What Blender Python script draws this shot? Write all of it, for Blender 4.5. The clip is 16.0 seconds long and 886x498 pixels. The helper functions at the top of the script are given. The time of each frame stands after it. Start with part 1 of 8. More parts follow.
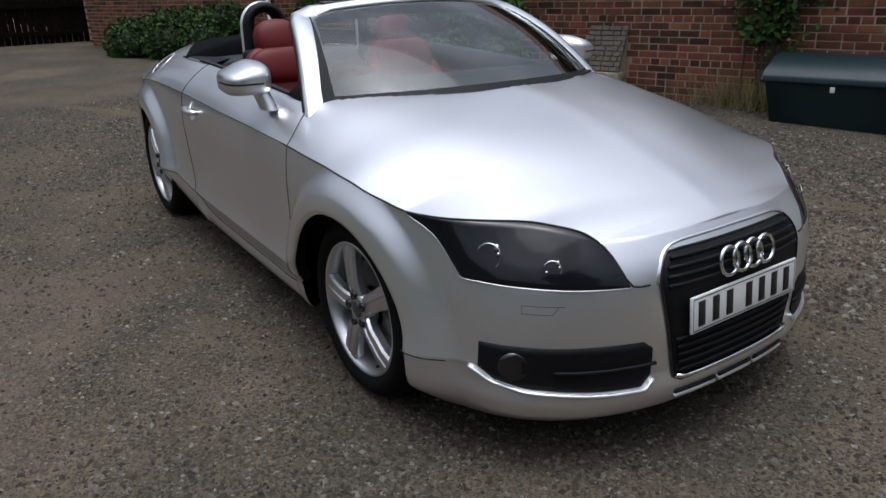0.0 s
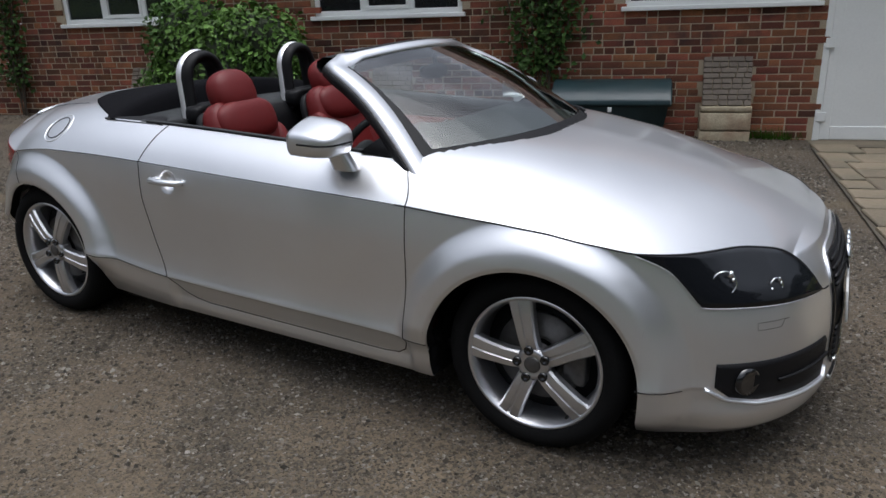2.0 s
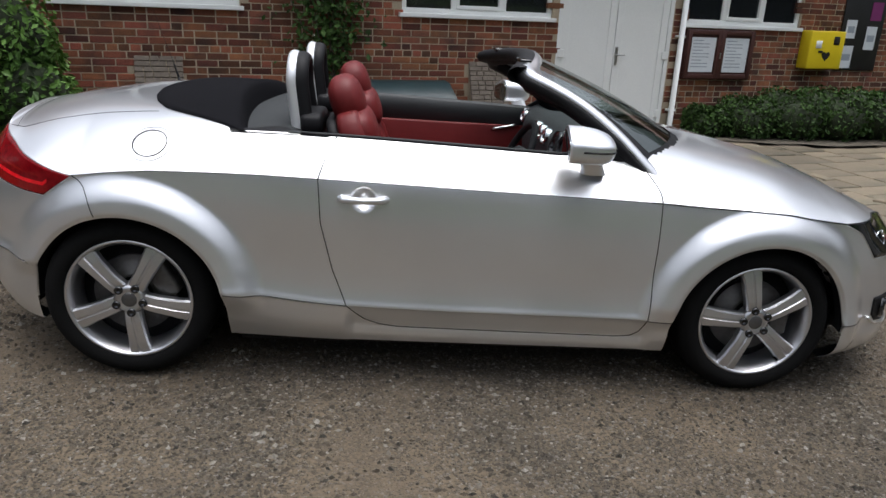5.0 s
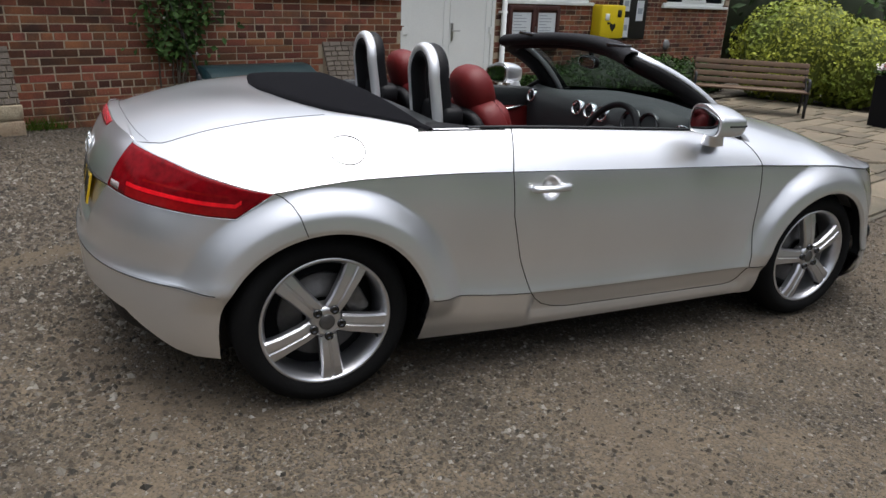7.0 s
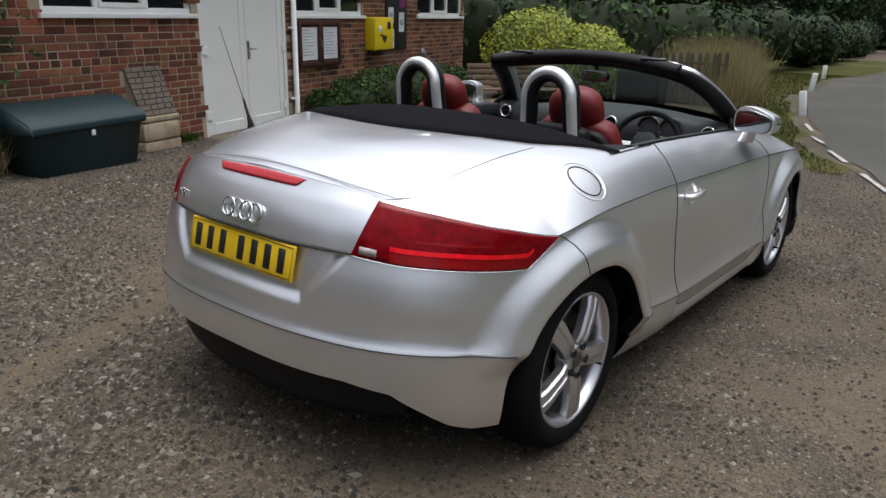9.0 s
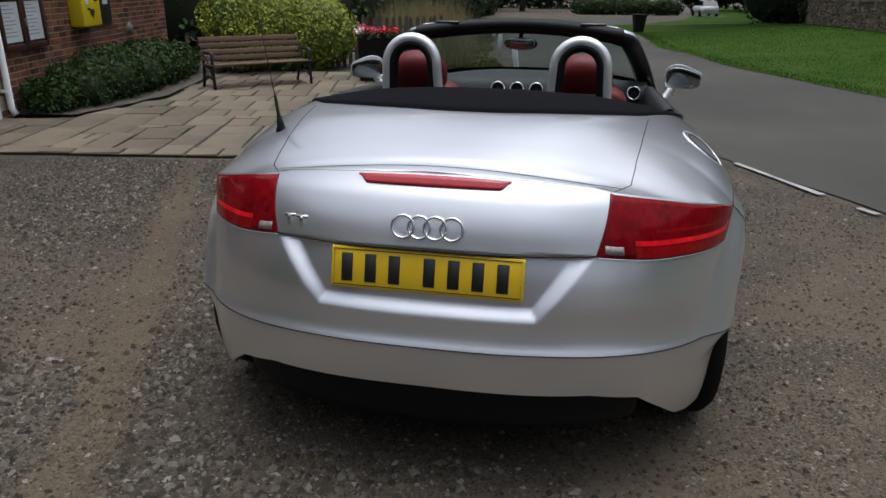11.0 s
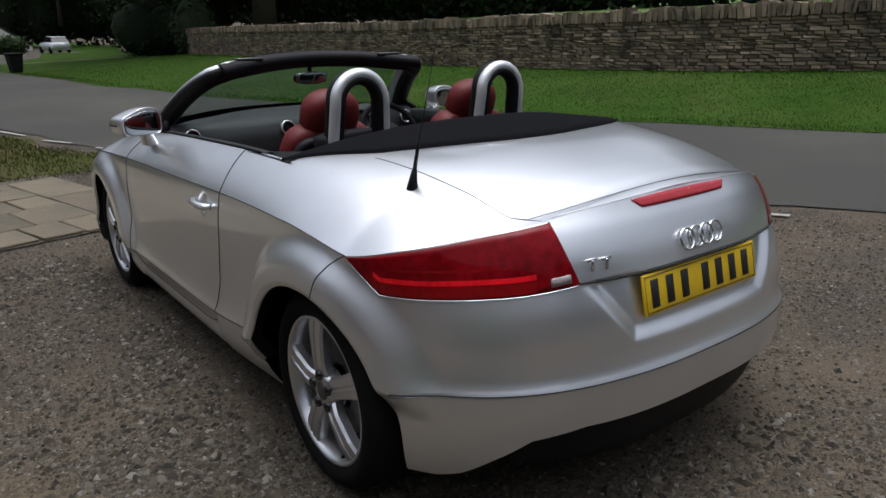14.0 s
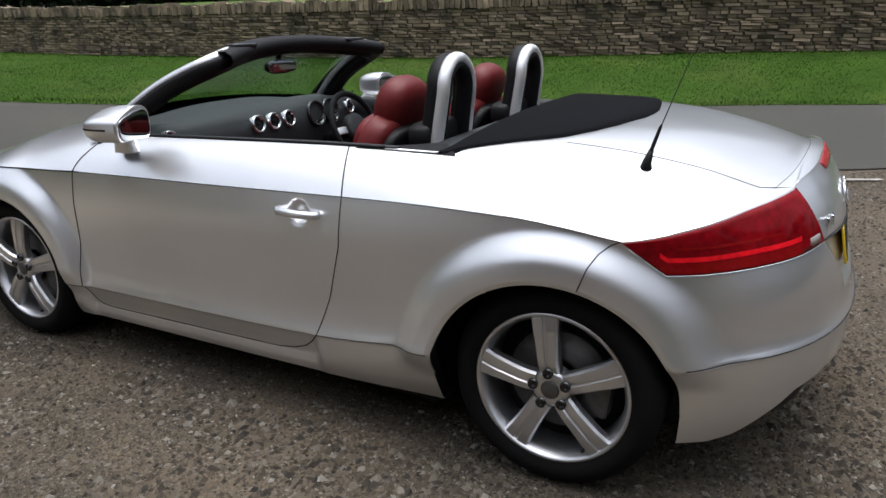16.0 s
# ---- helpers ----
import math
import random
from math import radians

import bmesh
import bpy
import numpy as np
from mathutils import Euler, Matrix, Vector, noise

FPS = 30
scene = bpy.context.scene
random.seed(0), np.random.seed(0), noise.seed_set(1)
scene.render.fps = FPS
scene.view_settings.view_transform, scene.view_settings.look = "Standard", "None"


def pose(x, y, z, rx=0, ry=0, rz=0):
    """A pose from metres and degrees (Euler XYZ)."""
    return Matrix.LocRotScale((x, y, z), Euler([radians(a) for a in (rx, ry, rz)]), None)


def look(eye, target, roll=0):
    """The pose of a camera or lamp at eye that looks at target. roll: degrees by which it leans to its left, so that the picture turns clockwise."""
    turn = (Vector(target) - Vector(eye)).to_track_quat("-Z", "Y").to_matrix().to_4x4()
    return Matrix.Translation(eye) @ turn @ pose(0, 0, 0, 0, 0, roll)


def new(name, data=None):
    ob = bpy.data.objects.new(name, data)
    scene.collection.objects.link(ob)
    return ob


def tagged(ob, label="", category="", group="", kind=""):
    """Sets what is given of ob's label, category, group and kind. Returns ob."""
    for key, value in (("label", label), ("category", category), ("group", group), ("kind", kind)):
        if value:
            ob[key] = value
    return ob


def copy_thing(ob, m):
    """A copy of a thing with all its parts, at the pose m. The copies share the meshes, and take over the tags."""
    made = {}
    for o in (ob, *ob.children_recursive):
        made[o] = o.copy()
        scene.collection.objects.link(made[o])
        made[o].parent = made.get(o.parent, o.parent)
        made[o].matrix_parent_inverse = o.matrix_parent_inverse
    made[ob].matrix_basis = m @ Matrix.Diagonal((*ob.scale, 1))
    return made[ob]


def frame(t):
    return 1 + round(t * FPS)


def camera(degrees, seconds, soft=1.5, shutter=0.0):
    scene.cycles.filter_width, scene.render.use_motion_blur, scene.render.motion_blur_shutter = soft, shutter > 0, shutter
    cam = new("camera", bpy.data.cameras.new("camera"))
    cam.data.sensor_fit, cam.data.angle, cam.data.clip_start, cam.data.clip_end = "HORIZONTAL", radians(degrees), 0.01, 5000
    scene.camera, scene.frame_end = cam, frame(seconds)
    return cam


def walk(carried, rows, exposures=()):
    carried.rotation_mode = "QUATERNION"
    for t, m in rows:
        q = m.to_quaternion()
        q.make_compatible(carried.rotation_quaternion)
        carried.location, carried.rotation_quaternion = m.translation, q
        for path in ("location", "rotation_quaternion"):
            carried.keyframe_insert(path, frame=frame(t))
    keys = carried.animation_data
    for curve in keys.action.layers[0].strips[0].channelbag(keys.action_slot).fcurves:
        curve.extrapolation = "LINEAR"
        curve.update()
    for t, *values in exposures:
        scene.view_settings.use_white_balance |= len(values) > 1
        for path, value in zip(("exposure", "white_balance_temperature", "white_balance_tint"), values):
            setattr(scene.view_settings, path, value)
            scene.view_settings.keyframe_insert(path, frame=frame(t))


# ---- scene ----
cam = camera(63.3, 16.0)
PATH = [
    (0, (3.246, -1.862, 1.308), (1.694, -0.804, 0.620), -1.6),
    (0.5, (2.961, -2.175, 1.351), (1.558, -0.924, 0.667), -2.1),
    (1, (2.662, -2.372, 1.344), (1.370, -0.984, 0.710), -1.8),
    (1.5, (2.373, -2.571, 1.374), (1.223, -1.056, 0.758), -1.2),
    (2, (2.027, -2.834, 1.396), (1.102, -1.177, 0.764), -1.9),
    (2.5, (1.669, -3.014, 1.371), (0.826, -1.315, 0.736), -1.9),
    (3, (1.322, -3.171, 1.398), (0.677, -1.384, 0.774), -0.6),
    (3.5, (0.939, -3.348, 1.425), (0.576, -1.499, 0.754), -0.0),
    (4, (0.582, -3.429, 1.431), (0.389, -1.546, 0.788), -0.5),
    (4.2, (0.431, -3.441, 1.437), (0.282, -1.546, 0.813), 0.4),
    (6.3, (-1.383, -3.357, 1.456), (-0.751, -1.583, 0.784), 2.7),
    (6.5, (-1.532, -3.294, 1.439), (-0.867, -1.524, 0.787), 2.7),
    (7, (-1.889, -3.051, 1.453), (-1.044, -1.369, 0.776), 2.4),
    (7.5, (-2.277, -2.802, 1.456), (-1.271, -1.229, 0.740), 1.9),
    (8, (-2.590, -2.500, 1.435), (-1.458, -1.001, 0.747), 1.6),
    (8.5, (-2.874, -2.182, 1.470), (-1.597, -0.818, 0.754), 1.6),
    (8.7, (-3.023, -2.042, 1.453), (-1.651, -0.754, 0.774), 1.5),
    (10.8, (-3.646, -0.562, 1.455), (-1.817, -0.091, 0.796), 0.4),
    (11, (-3.630, -0.387, 1.450), (-1.791, -0.021, 0.754), 0.5),
    (11.5, (-3.608, 0.019, 1.468), (-1.764, 0.233, 0.726), 2.2),
    (12, (-3.576, 0.404, 1.480), (-1.728, 0.240, 0.732), 0.9),
    (12.5, (-3.469, 0.739, 1.463), (-1.629, 0.289, 0.822), -0.5),
    (13, (-3.370, 1.081, 1.468), (-1.589, 0.435, 0.827), 1.9),
    (13.5, (-3.241, 1.425, 1.469), (-1.615, 0.443, 0.843), 1.9),
    (14, (-3.007, 1.723, 1.430), (-1.481, 0.585, 0.817), -0.4),
    (14.5, (-2.760, 2.016, 1.416), (-1.376, 0.721, 0.777), 2.4),
    (15, (-2.494, 2.277, 1.399), (-1.290, 0.849, 0.685), 1.5),
    (15.5, (-2.157, 2.452, 1.397), (-1.075, 0.918, 0.708), -1.2),
    (16, (-1.810, 2.636, 1.402), (-0.925, 0.960, 0.764), 0.5),
]
walk(cam, [(t, look(eye, target, roll)) for t, eye, target, roll in PATH],
     exposures=[(0, -0.80, 5900, 10), (1.5, -0.68, 6000, 10), (3.5, -0.32, 6150, 10), (7, -0.22, 6250, 10), (8.5, -0.24, 6300, 10), (11, -0.70, 6050, 10), (13.5, -0.76, 6050, 10), (15, -0.50, 6100, 10), (16, -0.16, 6200, 10)])

# ---- world, sun, exposure ----
world = bpy.data.worlds.new("overcast_world")
scene.world = world
world.use_nodes = True
_n, _l = world.node_tree.nodes, world.node_tree.links
_n.clear()
_out = _n.new("ShaderNodeOutputWorld")
_bg = _n.new("ShaderNodeBackground")
_sky = _n.new("ShaderNodeTexSky")
_sky.sky_type = "NISHITA"
_sky.sun_disc = False
_sky.sun_elevation, _sky.sun_rotation = radians(86), radians(129)
_sky.air_density, _sky.dust_density, _sky.ozone_density = 1.0, 6.0, 1.0
_hs = _n.new("ShaderNodeHueSaturation")
_hs.inputs["Saturation"].default_value = 0.36
_bg.inputs["Strength"].default_value = 0.15
_l.new(_sky.outputs[0], _hs.inputs["Color"])
# broken grey cloud over the whole sky
_tc = _n.new("ShaderNodeTexCoord")
_cl = _n.new("ShaderNodeTexNoise")
_cl.inputs["Scale"].default_value, _cl.inputs["Detail"].default_value, _cl.inputs["Roughness"].default_value = 3.2, 7, 0.55
_cr = _n.new("ShaderNodeMapRange")
_cr.inputs["From Min"].default_value, _cr.inputs["From Max"].default_value = 0.42, 0.60
_cr.inputs["To Min"].default_value, _cr.inputs["To Max"].default_value = 0.78, 1.26
_cm = _n.new("ShaderNodeMix")
_cm.data_type, _cm.blend_type = "RGBA", "MULTIPLY"
_cm.inputs["Factor"].default_value = 1.0
_map = _n.new("ShaderNodeMapping")
_map.inputs["Location"].default_value = (1.7, 0.4, 0.9)
_l.new(_tc.outputs["Generated"], _map.inputs["Vector"])
_l.new(_map.outputs[0], _cl.inputs["Vector"])
_l.new(_cl.outputs["Fac"], _cr.inputs["Value"])
_l.new(_hs.outputs[0], _cm.inputs["A"])
_l.new(_cr.outputs[0], _cm.inputs["B"])
# an overcast sky is brighter overhead than along the horizon
_sx = _n.new("ShaderNodeSeparateXYZ")
_gr = _n.new("ShaderNodeMapRange")
_gr.interpolation_type = "SMOOTHSTEP"
_gr.inputs["From Min"].default_value, _gr.inputs["From Max"].default_value = 0.0, 0.80
_gr.inputs["To Min"].default_value, _gr.inputs["To Max"].default_value = 0.60, 2.05
_gm = _n.new("ShaderNodeMix")
_gm.data_type, _gm.blend_type = "RGBA", "MULTIPLY"
_gm.inputs["Factor"].default_value = 1.0
_l.new(_tc.outputs["Generated"], _sx.inputs[0])
_l.new(_sx.outputs["Z"], _gr.inputs["Value"])
_l.new(_cm.outputs["Result"], _gm.inputs["A"])
_l.new(_gr.outputs[0], _gm.inputs["B"])
_l.new(_gm.outputs["Result"], _bg.inputs["Color"])
_l.new(_bg.outputs[0], _out.inputs["Surface"])
sun_data = bpy.data.lights.new("sun", "SUN")
sun_data.energy, sun_data.angle, sun_data.color = 1.0, radians(60), (1.0, 0.99, 0.975)
sun = new("sun", sun_data)
sun.matrix_world = look((0, 0, 30), (-1.5, 1.2, 0))
scene.view_settings.exposure = 0.0

# ---- materials ----


def material(name, rgb, rough=0.6, metal=0.0, vary=0.15, scale=8.0, fine=60.0, bump=0.1, bump_scale=None, spec=0.5,
             coat=0.0, island=0.0, objrand=0.0, dirt=None, trans=0.0, emit=0.0, sheen=0.0, bdist=0.01, hue=0.0):
    """A procedural surface: base colour with variation at two scales, roughness wear and fine relief."""
    m = bpy.data.materials.new(name)
    m.use_nodes = True
    nt = m.node_tree
    N, L = nt.nodes, nt.links
    p = N["Principled BSDF"]
    tc = N.new("ShaderNodeTexCoord")
    big = N.new("ShaderNodeTexNoise")
    big.inputs["Scale"].default_value, big.inputs["Detail"].default_value = scale, 6
    sm = N.new("ShaderNodeTexNoise")
    sm.inputs["Scale"].default_value, sm.inputs["Detail"].default_value = fine, 4
    L.new(tc.outputs["Object"], big.inputs["Vector"])
    L.new(tc.outputs["Object"], sm.inputs["Vector"])
    add = N.new("ShaderNodeMath")
    add.operation = "ADD"
    L.new(big.outputs["Fac"], add.inputs[0])
    L.new(sm.outputs["Fac"], add.inputs[1])
    mr = N.new("ShaderNodeMapRange")
    mr.inputs["From Min"].default_value, mr.inputs["From Max"].default_value = 0.6, 1.4
    mr.inputs["To Min"].default_value, mr.inputs["To Max"].default_value = 1 - vary, 1 + vary
    L.new(add.outputs[0], mr.inputs["Value"])
    val = mr.outputs[0]
    if island or objrand:
        src = N.new("ShaderNodeNewGeometry").outputs["Random Per Island"] if island else N.new("ShaderNodeObjectInfo").outputs["Random"]
        k = island or objrand
        ir = N.new("ShaderNodeMapRange")
        ir.inputs["To Min"].default_value, ir.inputs["To Max"].default_value = 1 - k, 1 + k
        L.new(src, ir.inputs["Value"])
        mul = N.new("ShaderNodeMath")
        mul.operation = "MULTIPLY"
        L.new(val, mul.inputs[0])
        L.new(ir.outputs[0], mul.inputs[1])
        val = mul.outputs[0]
    hsv = N.new("ShaderNodeHueSaturation")
    L.new(val, hsv.inputs["Value"])
    if hue:
        fr, hr = N.new("ShaderNodeMath"), N.new("ShaderNodeMapRange")
        fr.operation = "PINGPONG"
        fr.inputs[1].default_value = 0.083
        hr.inputs["From Max"].default_value = 0.083
        hr.inputs["To Min"].default_value, hr.inputs["To Max"].default_value = 0.5 - hue, 0.5 + hue
        L.new(src, fr.inputs[0])
        L.new(fr.outputs[0], hr.inputs["Value"])
        L.new(hr.outputs[0], hsv.inputs["Hue"])
    if dirt:
        mix = N.new("ShaderNodeMix")
        mix.data_type = "RGBA"
        mix.inputs["A"].default_value, mix.inputs["B"].default_value = (*rgb, 1), (*dirt, 1)
        dn = N.new("ShaderNodeTexNoise")
        dn.inputs["Scale"].default_value, dn.inputs["Detail"].default_value = scale * 0.37, 8
        L.new(tc.outputs["Object"], dn.inputs["Vector"])
        dr = N.new("ShaderNodeMapRange")
        dr.inputs["From Min"].default_value, dr.inputs["From Max"].default_value = 0.45, 0.68
        L.new(dn.outputs["Fac"], dr.inputs["Value"])
        L.new(dr.outputs[0], mix.inputs["Factor"])
        L.new(mix.outputs["Result"], hsv.inputs["Color"])
    else:
        hsv.inputs["Color"].default_value = (*rgb, 1)
    L.new(hsv.outputs[0], p.inputs["Base Color"])
    rr = N.new("ShaderNodeMapRange")
    rr.inputs["To Min"].default_value, rr.inputs["To Max"].default_value = max(rough - 0.08, 0.02), min(rough + 0.08, 1)
    L.new(big.outputs["Fac"], rr.inputs["Value"])
    L.new(rr.outputs[0], p.inputs["Roughness"])
    p.inputs["Metallic"].default_value = metal
    p.inputs["Specular IOR Level"].default_value = spec
    p.inputs["Coat Weight"].default_value = coat
    p.inputs["Coat Roughness"].default_value = 0.04
    p.inputs["Transmission Weight"].default_value = trans
    p.inputs["Sheen Weight"].default_value = sheen
    if emit:
        p.inputs["Emission Color"].default_value, p.inputs["Emission Strength"].default_value = (*rgb, 1), emit
    if bump:
        b = N.new("ShaderNodeBump")
        b.inputs["Strength"].default_value, b.inputs["Distance"].default_value = bump, bdist
        bn = N.new("ShaderNodeTexNoise")
        bn.inputs["Scale"].default_value, bn.inputs["Detail"].default_value = bump_scale or fine, 6
        L.new(tc.outputs["Object"], bn.inputs["Vector"])
        L.new(bn.outputs["Fac"], b.inputs["Height"])
        L.new(b.outputs[0], p.inputs["Normal"])
    return m


def glass(name, rgb=(1, 1, 1), rough=0.0, veil=0.1):
    m = bpy.data.materials.new(name)
    m.use_nodes = True
    N, L = m.node_tree.nodes, m.node_tree.links
    N.clear()
    out = N.new("ShaderNodeOutputMaterial")
    tr = N.new("ShaderNodeBsdfTransparent")
    tr.inputs["Color"].default_value = (*rgb, 1)
    gl = N.new("ShaderNodeBsdfGlossy")
    gl.inputs["Roughness"].default_value = rough
    lw = N.new("ShaderNodeLayerWeight")
    pw = N.new("ShaderNodeMath")
    pw.operation = "POWER"
    pw.inputs[1].default_value = 3.0
    L.new(lw.outputs["Facing"], pw.inputs[0])
    mad = N.new("ShaderNodeMath")
    mad.operation = "MULTIPLY_ADD"
    mad.inputs[1].default_value, mad.inputs[2].default_value = 0.9, veil
    L.new(pw.outputs[0], mad.inputs[0])
    mx = N.new("ShaderNodeMixShader")
    L.new(mad.outputs[0], mx.inputs[0])
    L.new(tr.outputs[0], mx.inputs[1])
    L.new(gl.outputs[0], mx.inputs[2])
    L.new(mx.outputs[0], out.inputs["Surface"])
    return m


def gravel(name):
    """Compacted mud set with small stones: each stone its own grey, muddy tracks between the stony patches."""
    m = material(name, (0.107, 0.084, 0.057), 0.95, vary=0.4, scale=2.2, fine=75, bump=0, dirt=(0.062, 0.052, 0.038))
    N, L = m.node_tree.nodes, m.node_tree.links
    p = N["Principled BSDF"]
    tc = N.new("ShaderNodeTexCoord")
    base = p.inputs["Base Color"].links[0].from_socket
    mask = N.new("ShaderNodeTexNoise")
    mask.inputs["Scale"].default_value, mask.inputs["Detail"].default_value, mask.inputs["Roughness"].default_value = 0.8, 9, 0.68
    L.new(tc.outputs["Object"], mask.inputs["Vector"])
    mk = N.new("ShaderNodeMapRange")
    mk.inputs["From Min"].default_value, mk.inputs["From Max"].default_value = 0.30, 0.56
    L.new(mask.outputs["Fac"], mk.inputs["Value"])
    height = None
    col = base
    for sc, amt in ((170.0, 0.85), (90.0, 0.9)):
        v = N.new("ShaderNodeTexVoronoi")
        v.inputs["Scale"].default_value = sc
        L.new(tc.outputs["Object"], v.inputs["Vector"])
        sep = N.new("ShaderNodeSeparateColor")
        L.new(v.outputs["Color"], sep.inputs[0])
        ramp = N.new("ShaderNodeValToRGB")
        e = ramp.color_ramp.elements
        e[0].position, e[0].color = 0.0, (0.040, 0.034, 0.027, 1)
        e[1].position, e[1].color = 1.0, (0.27, 0.25, 0.22, 1)
        for pos, c in ((0.4, (0.062, 0.052, 0.041, 1)), (0.75, (0.10, 0.088, 0.072, 1)), (0.93, (0.16, 0.148, 0.13, 1))):
            k = e.new(pos)
            k.color = c
        L.new(sep.outputs[0], ramp.inputs[0])
        pick = N.new("ShaderNodeMapRange")
        pick.inputs["From Min"].default_value, pick.inputs["From Max"].default_value = 0.62, 0.66
        pick.inputs["To Max"].default_value = amt
        L.new(sep.outputs[1], pick.inputs["Value"])
        f = N.new("ShaderNodeMath")
        f.operation = "MULTIPLY"
        L.new(pick.outputs[0], f.inputs[0])
        L.new(mk.outputs[0], f.inputs[1])
        mix = N.new("ShaderNodeMix")
        mix.data_type = "RGBA"
        L.new(f.outputs[0], mix.inputs["Factor"])
        L.new(col, mix.inputs["A"])
        L.new(ramp.outputs[0], mix.inputs["B"])
        col = mix.outputs["Result"]
        h = N.new("ShaderNodeMath")
        h.operation = "MULTIPLY_ADD"
        h.inputs[1].default_value = -1.0
        h.inputs[2].default_value = 0.6
        L.new(v.outputs["Distance"], h.inputs[0])
        g = N.new("ShaderNodeMath")
        g.operation = "MULTIPLY"
        L.new(h.outputs[0], g.inputs[0])
        L.new(f.outputs[0], g.inputs[1])
        if height is None:
            height = g.outputs[0]
        else:
            ad = N.new("ShaderNodeMath")
            ad.operation = "MULTIPLY_ADD"
            ad.inputs[1].default_value = 0.45
            L.new(g.outputs[0], ad.inputs[0])
            L.new(height, ad.inputs[2])
            height = ad.outputs[0]
    # a narrow strip of bare tan earth along the yard
    sep = N.new("ShaderNodeSeparateXYZ")
    L.new(tc.outputs["Object"], sep.inputs[0])
    line = N.new("ShaderNodeMath")
    line.operation = "MULTIPLY_ADD"
    line.inputs[1].default_value = -0.47
    L.new(sep.outputs["X"], line.inputs[0])
    L.new(sep.outputs["Y"], line.inputs[2])
    wob = N.new("ShaderNodeTexNoise")
    wob.inputs["Scale"].default_value, wob.inputs["Detail"].default_value = 2.4, 7
    L.new(tc.outputs["Object"], wob.inputs["Vector"])
    off = N.new("ShaderNodeMath")
    off.operation = "MULTIPLY_ADD"
    off.inputs[1].default_value, off.inputs[2].default_value = 0.5, -2.28
    L.new(wob.outputs["Fac"], off.inputs[0])
    tot = N.new("ShaderNodeMath")
    L.new(line.outputs[0], tot.inputs[0])
    L.new(off.outputs[0], tot.inputs[1])
    dist = N.new("ShaderNodeMath")
    dist.operation = "ABSOLUTE"
    L.new(tot.outputs[0], dist.inputs[0])
    sm = N.new("ShaderNodeMapRange")
    sm.inputs["From Min"].default_value, sm.inputs["From Max"].default_value = 0.04, 0.20
    sm.inputs["To Min"].default_value, sm.inputs["To Max"].default_value = 0.5, 0.0
    L.new(dist.outputs[0], sm.inputs["Value"])
    tan = N.new("ShaderNodeMix")
    tan.data_type = "RGBA"
    tan.inputs["B"].default_value = (0.128, 0.100, 0.062, 1)
    L.new(sm.outputs[0], tan.inputs["Factor"])
    L.new(col, tan.inputs["A"])
    L.new(tan.outputs["Result"], p.inputs["Base Color"])
    b = N.new("ShaderNodeBump")
    b.inputs["Strength"].default_value, b.inputs["Distance"].default_value = 1.0, 0.02
    L.new(height, b.inputs["Height"])
    L.new(b.outputs[0], p.inputs["Normal"])
    p.inputs["Specular IOR Level"].default_value = 0.25
    return m


M_GRAVEL = gravel("gravel_ground")
M_STONES = material("loose_stones", (0.112, 0.099, 0.083), 0.85, vary=0.2, scale=20, fine=90, bump=0.2, spec=0.3)
_N, _L = M_STONES.node_tree.nodes, M_STONES.node_tree.links
_hue = next(n for n in _N if n.type == "HUE_SAT")
_rnd, _tone = _N.new("ShaderNodeNewGeometry"), _N.new("ShaderNodeValToRGB")
_e = _tone.color_ramp.elements
_e[0].position, _e[0].color = 0.0, (0.030, 0.027, 0.022, 1)
_e[1].position, _e[1].color = 1.0, (0.25, 0.235, 0.205, 1)
for _p, _c in ((0.35, (0.058, 0.046, 0.033, 1)), (0.7, (0.099, 0.080, 0.058, 1)), (0.92, (0.150, 0.135, 0.110, 1))):
    _e.new(_p).color = _c
_L.new(_rnd.outputs["Random Per Island"], _tone.inputs[0])
_L.new(_tone.outputs[0], _hue.inputs["Color"])
M_ROAD = material("worn_asphalt", (0.055, 0.0535, 0.046), 0.85, spec=0.25, vary=0.22, scale=0.8, fine=120, bump=0.5, bump_scale=150, dirt=(0.078, 0.074, 0.064))
M_LINE = material("road_paint", (0.34, 0.335, 0.31), 0.7, vary=0.45, scale=12, fine=80, bump=0.2)
M_GRASSBED = material("grass_soil", (0.034, 0.072, 0.010), 0.95, spec=0.05, vary=0.4, scale=2.0, fine=50, bump=0.8, dirt=(0.05, 0.080, 0.016), bdist=0.02)
M_GRASS = material("grass_blades", (0.036, 0.082, 0.009), 0.8, vary=0.2, scale=1.5, fine=20, bump=0, island=0.3, dirt=(0.056, 0.088, 0.013), spec=0.05)
M_LAWN = material("rough_lawn_blades", (0.062, 0.074, 0.016), 0.8, vary=0.25, scale=1.8, fine=20, bump=0, island=0.35, dirt=(0.10, 0.088, 0.034), spec=0.05)
M_LAWNBED = material("rough_lawn_soil", (0.055, 0.064, 0.018), 0.95, spec=0.05, vary=0.4, scale=2.0, fine=50, bump=0.8, dirt=(0.085, 0.072, 0.036), bdist=0.02)
M_DRYGRASS = material("dry_grass_blades", (0.26, 0.22, 0.1), 0.8, vary=0.2, scale=3, fine=20, bump=0, island=0.4)
M_BRICK = material("red_brick", (0.178, 0.060, 0.029), 0.88, vary=0.35, scale=9, fine=90, bump=0.5, bump_scale=70, island=0.65, hue=0.014, dirt=(0.075, 0.032, 0.021))
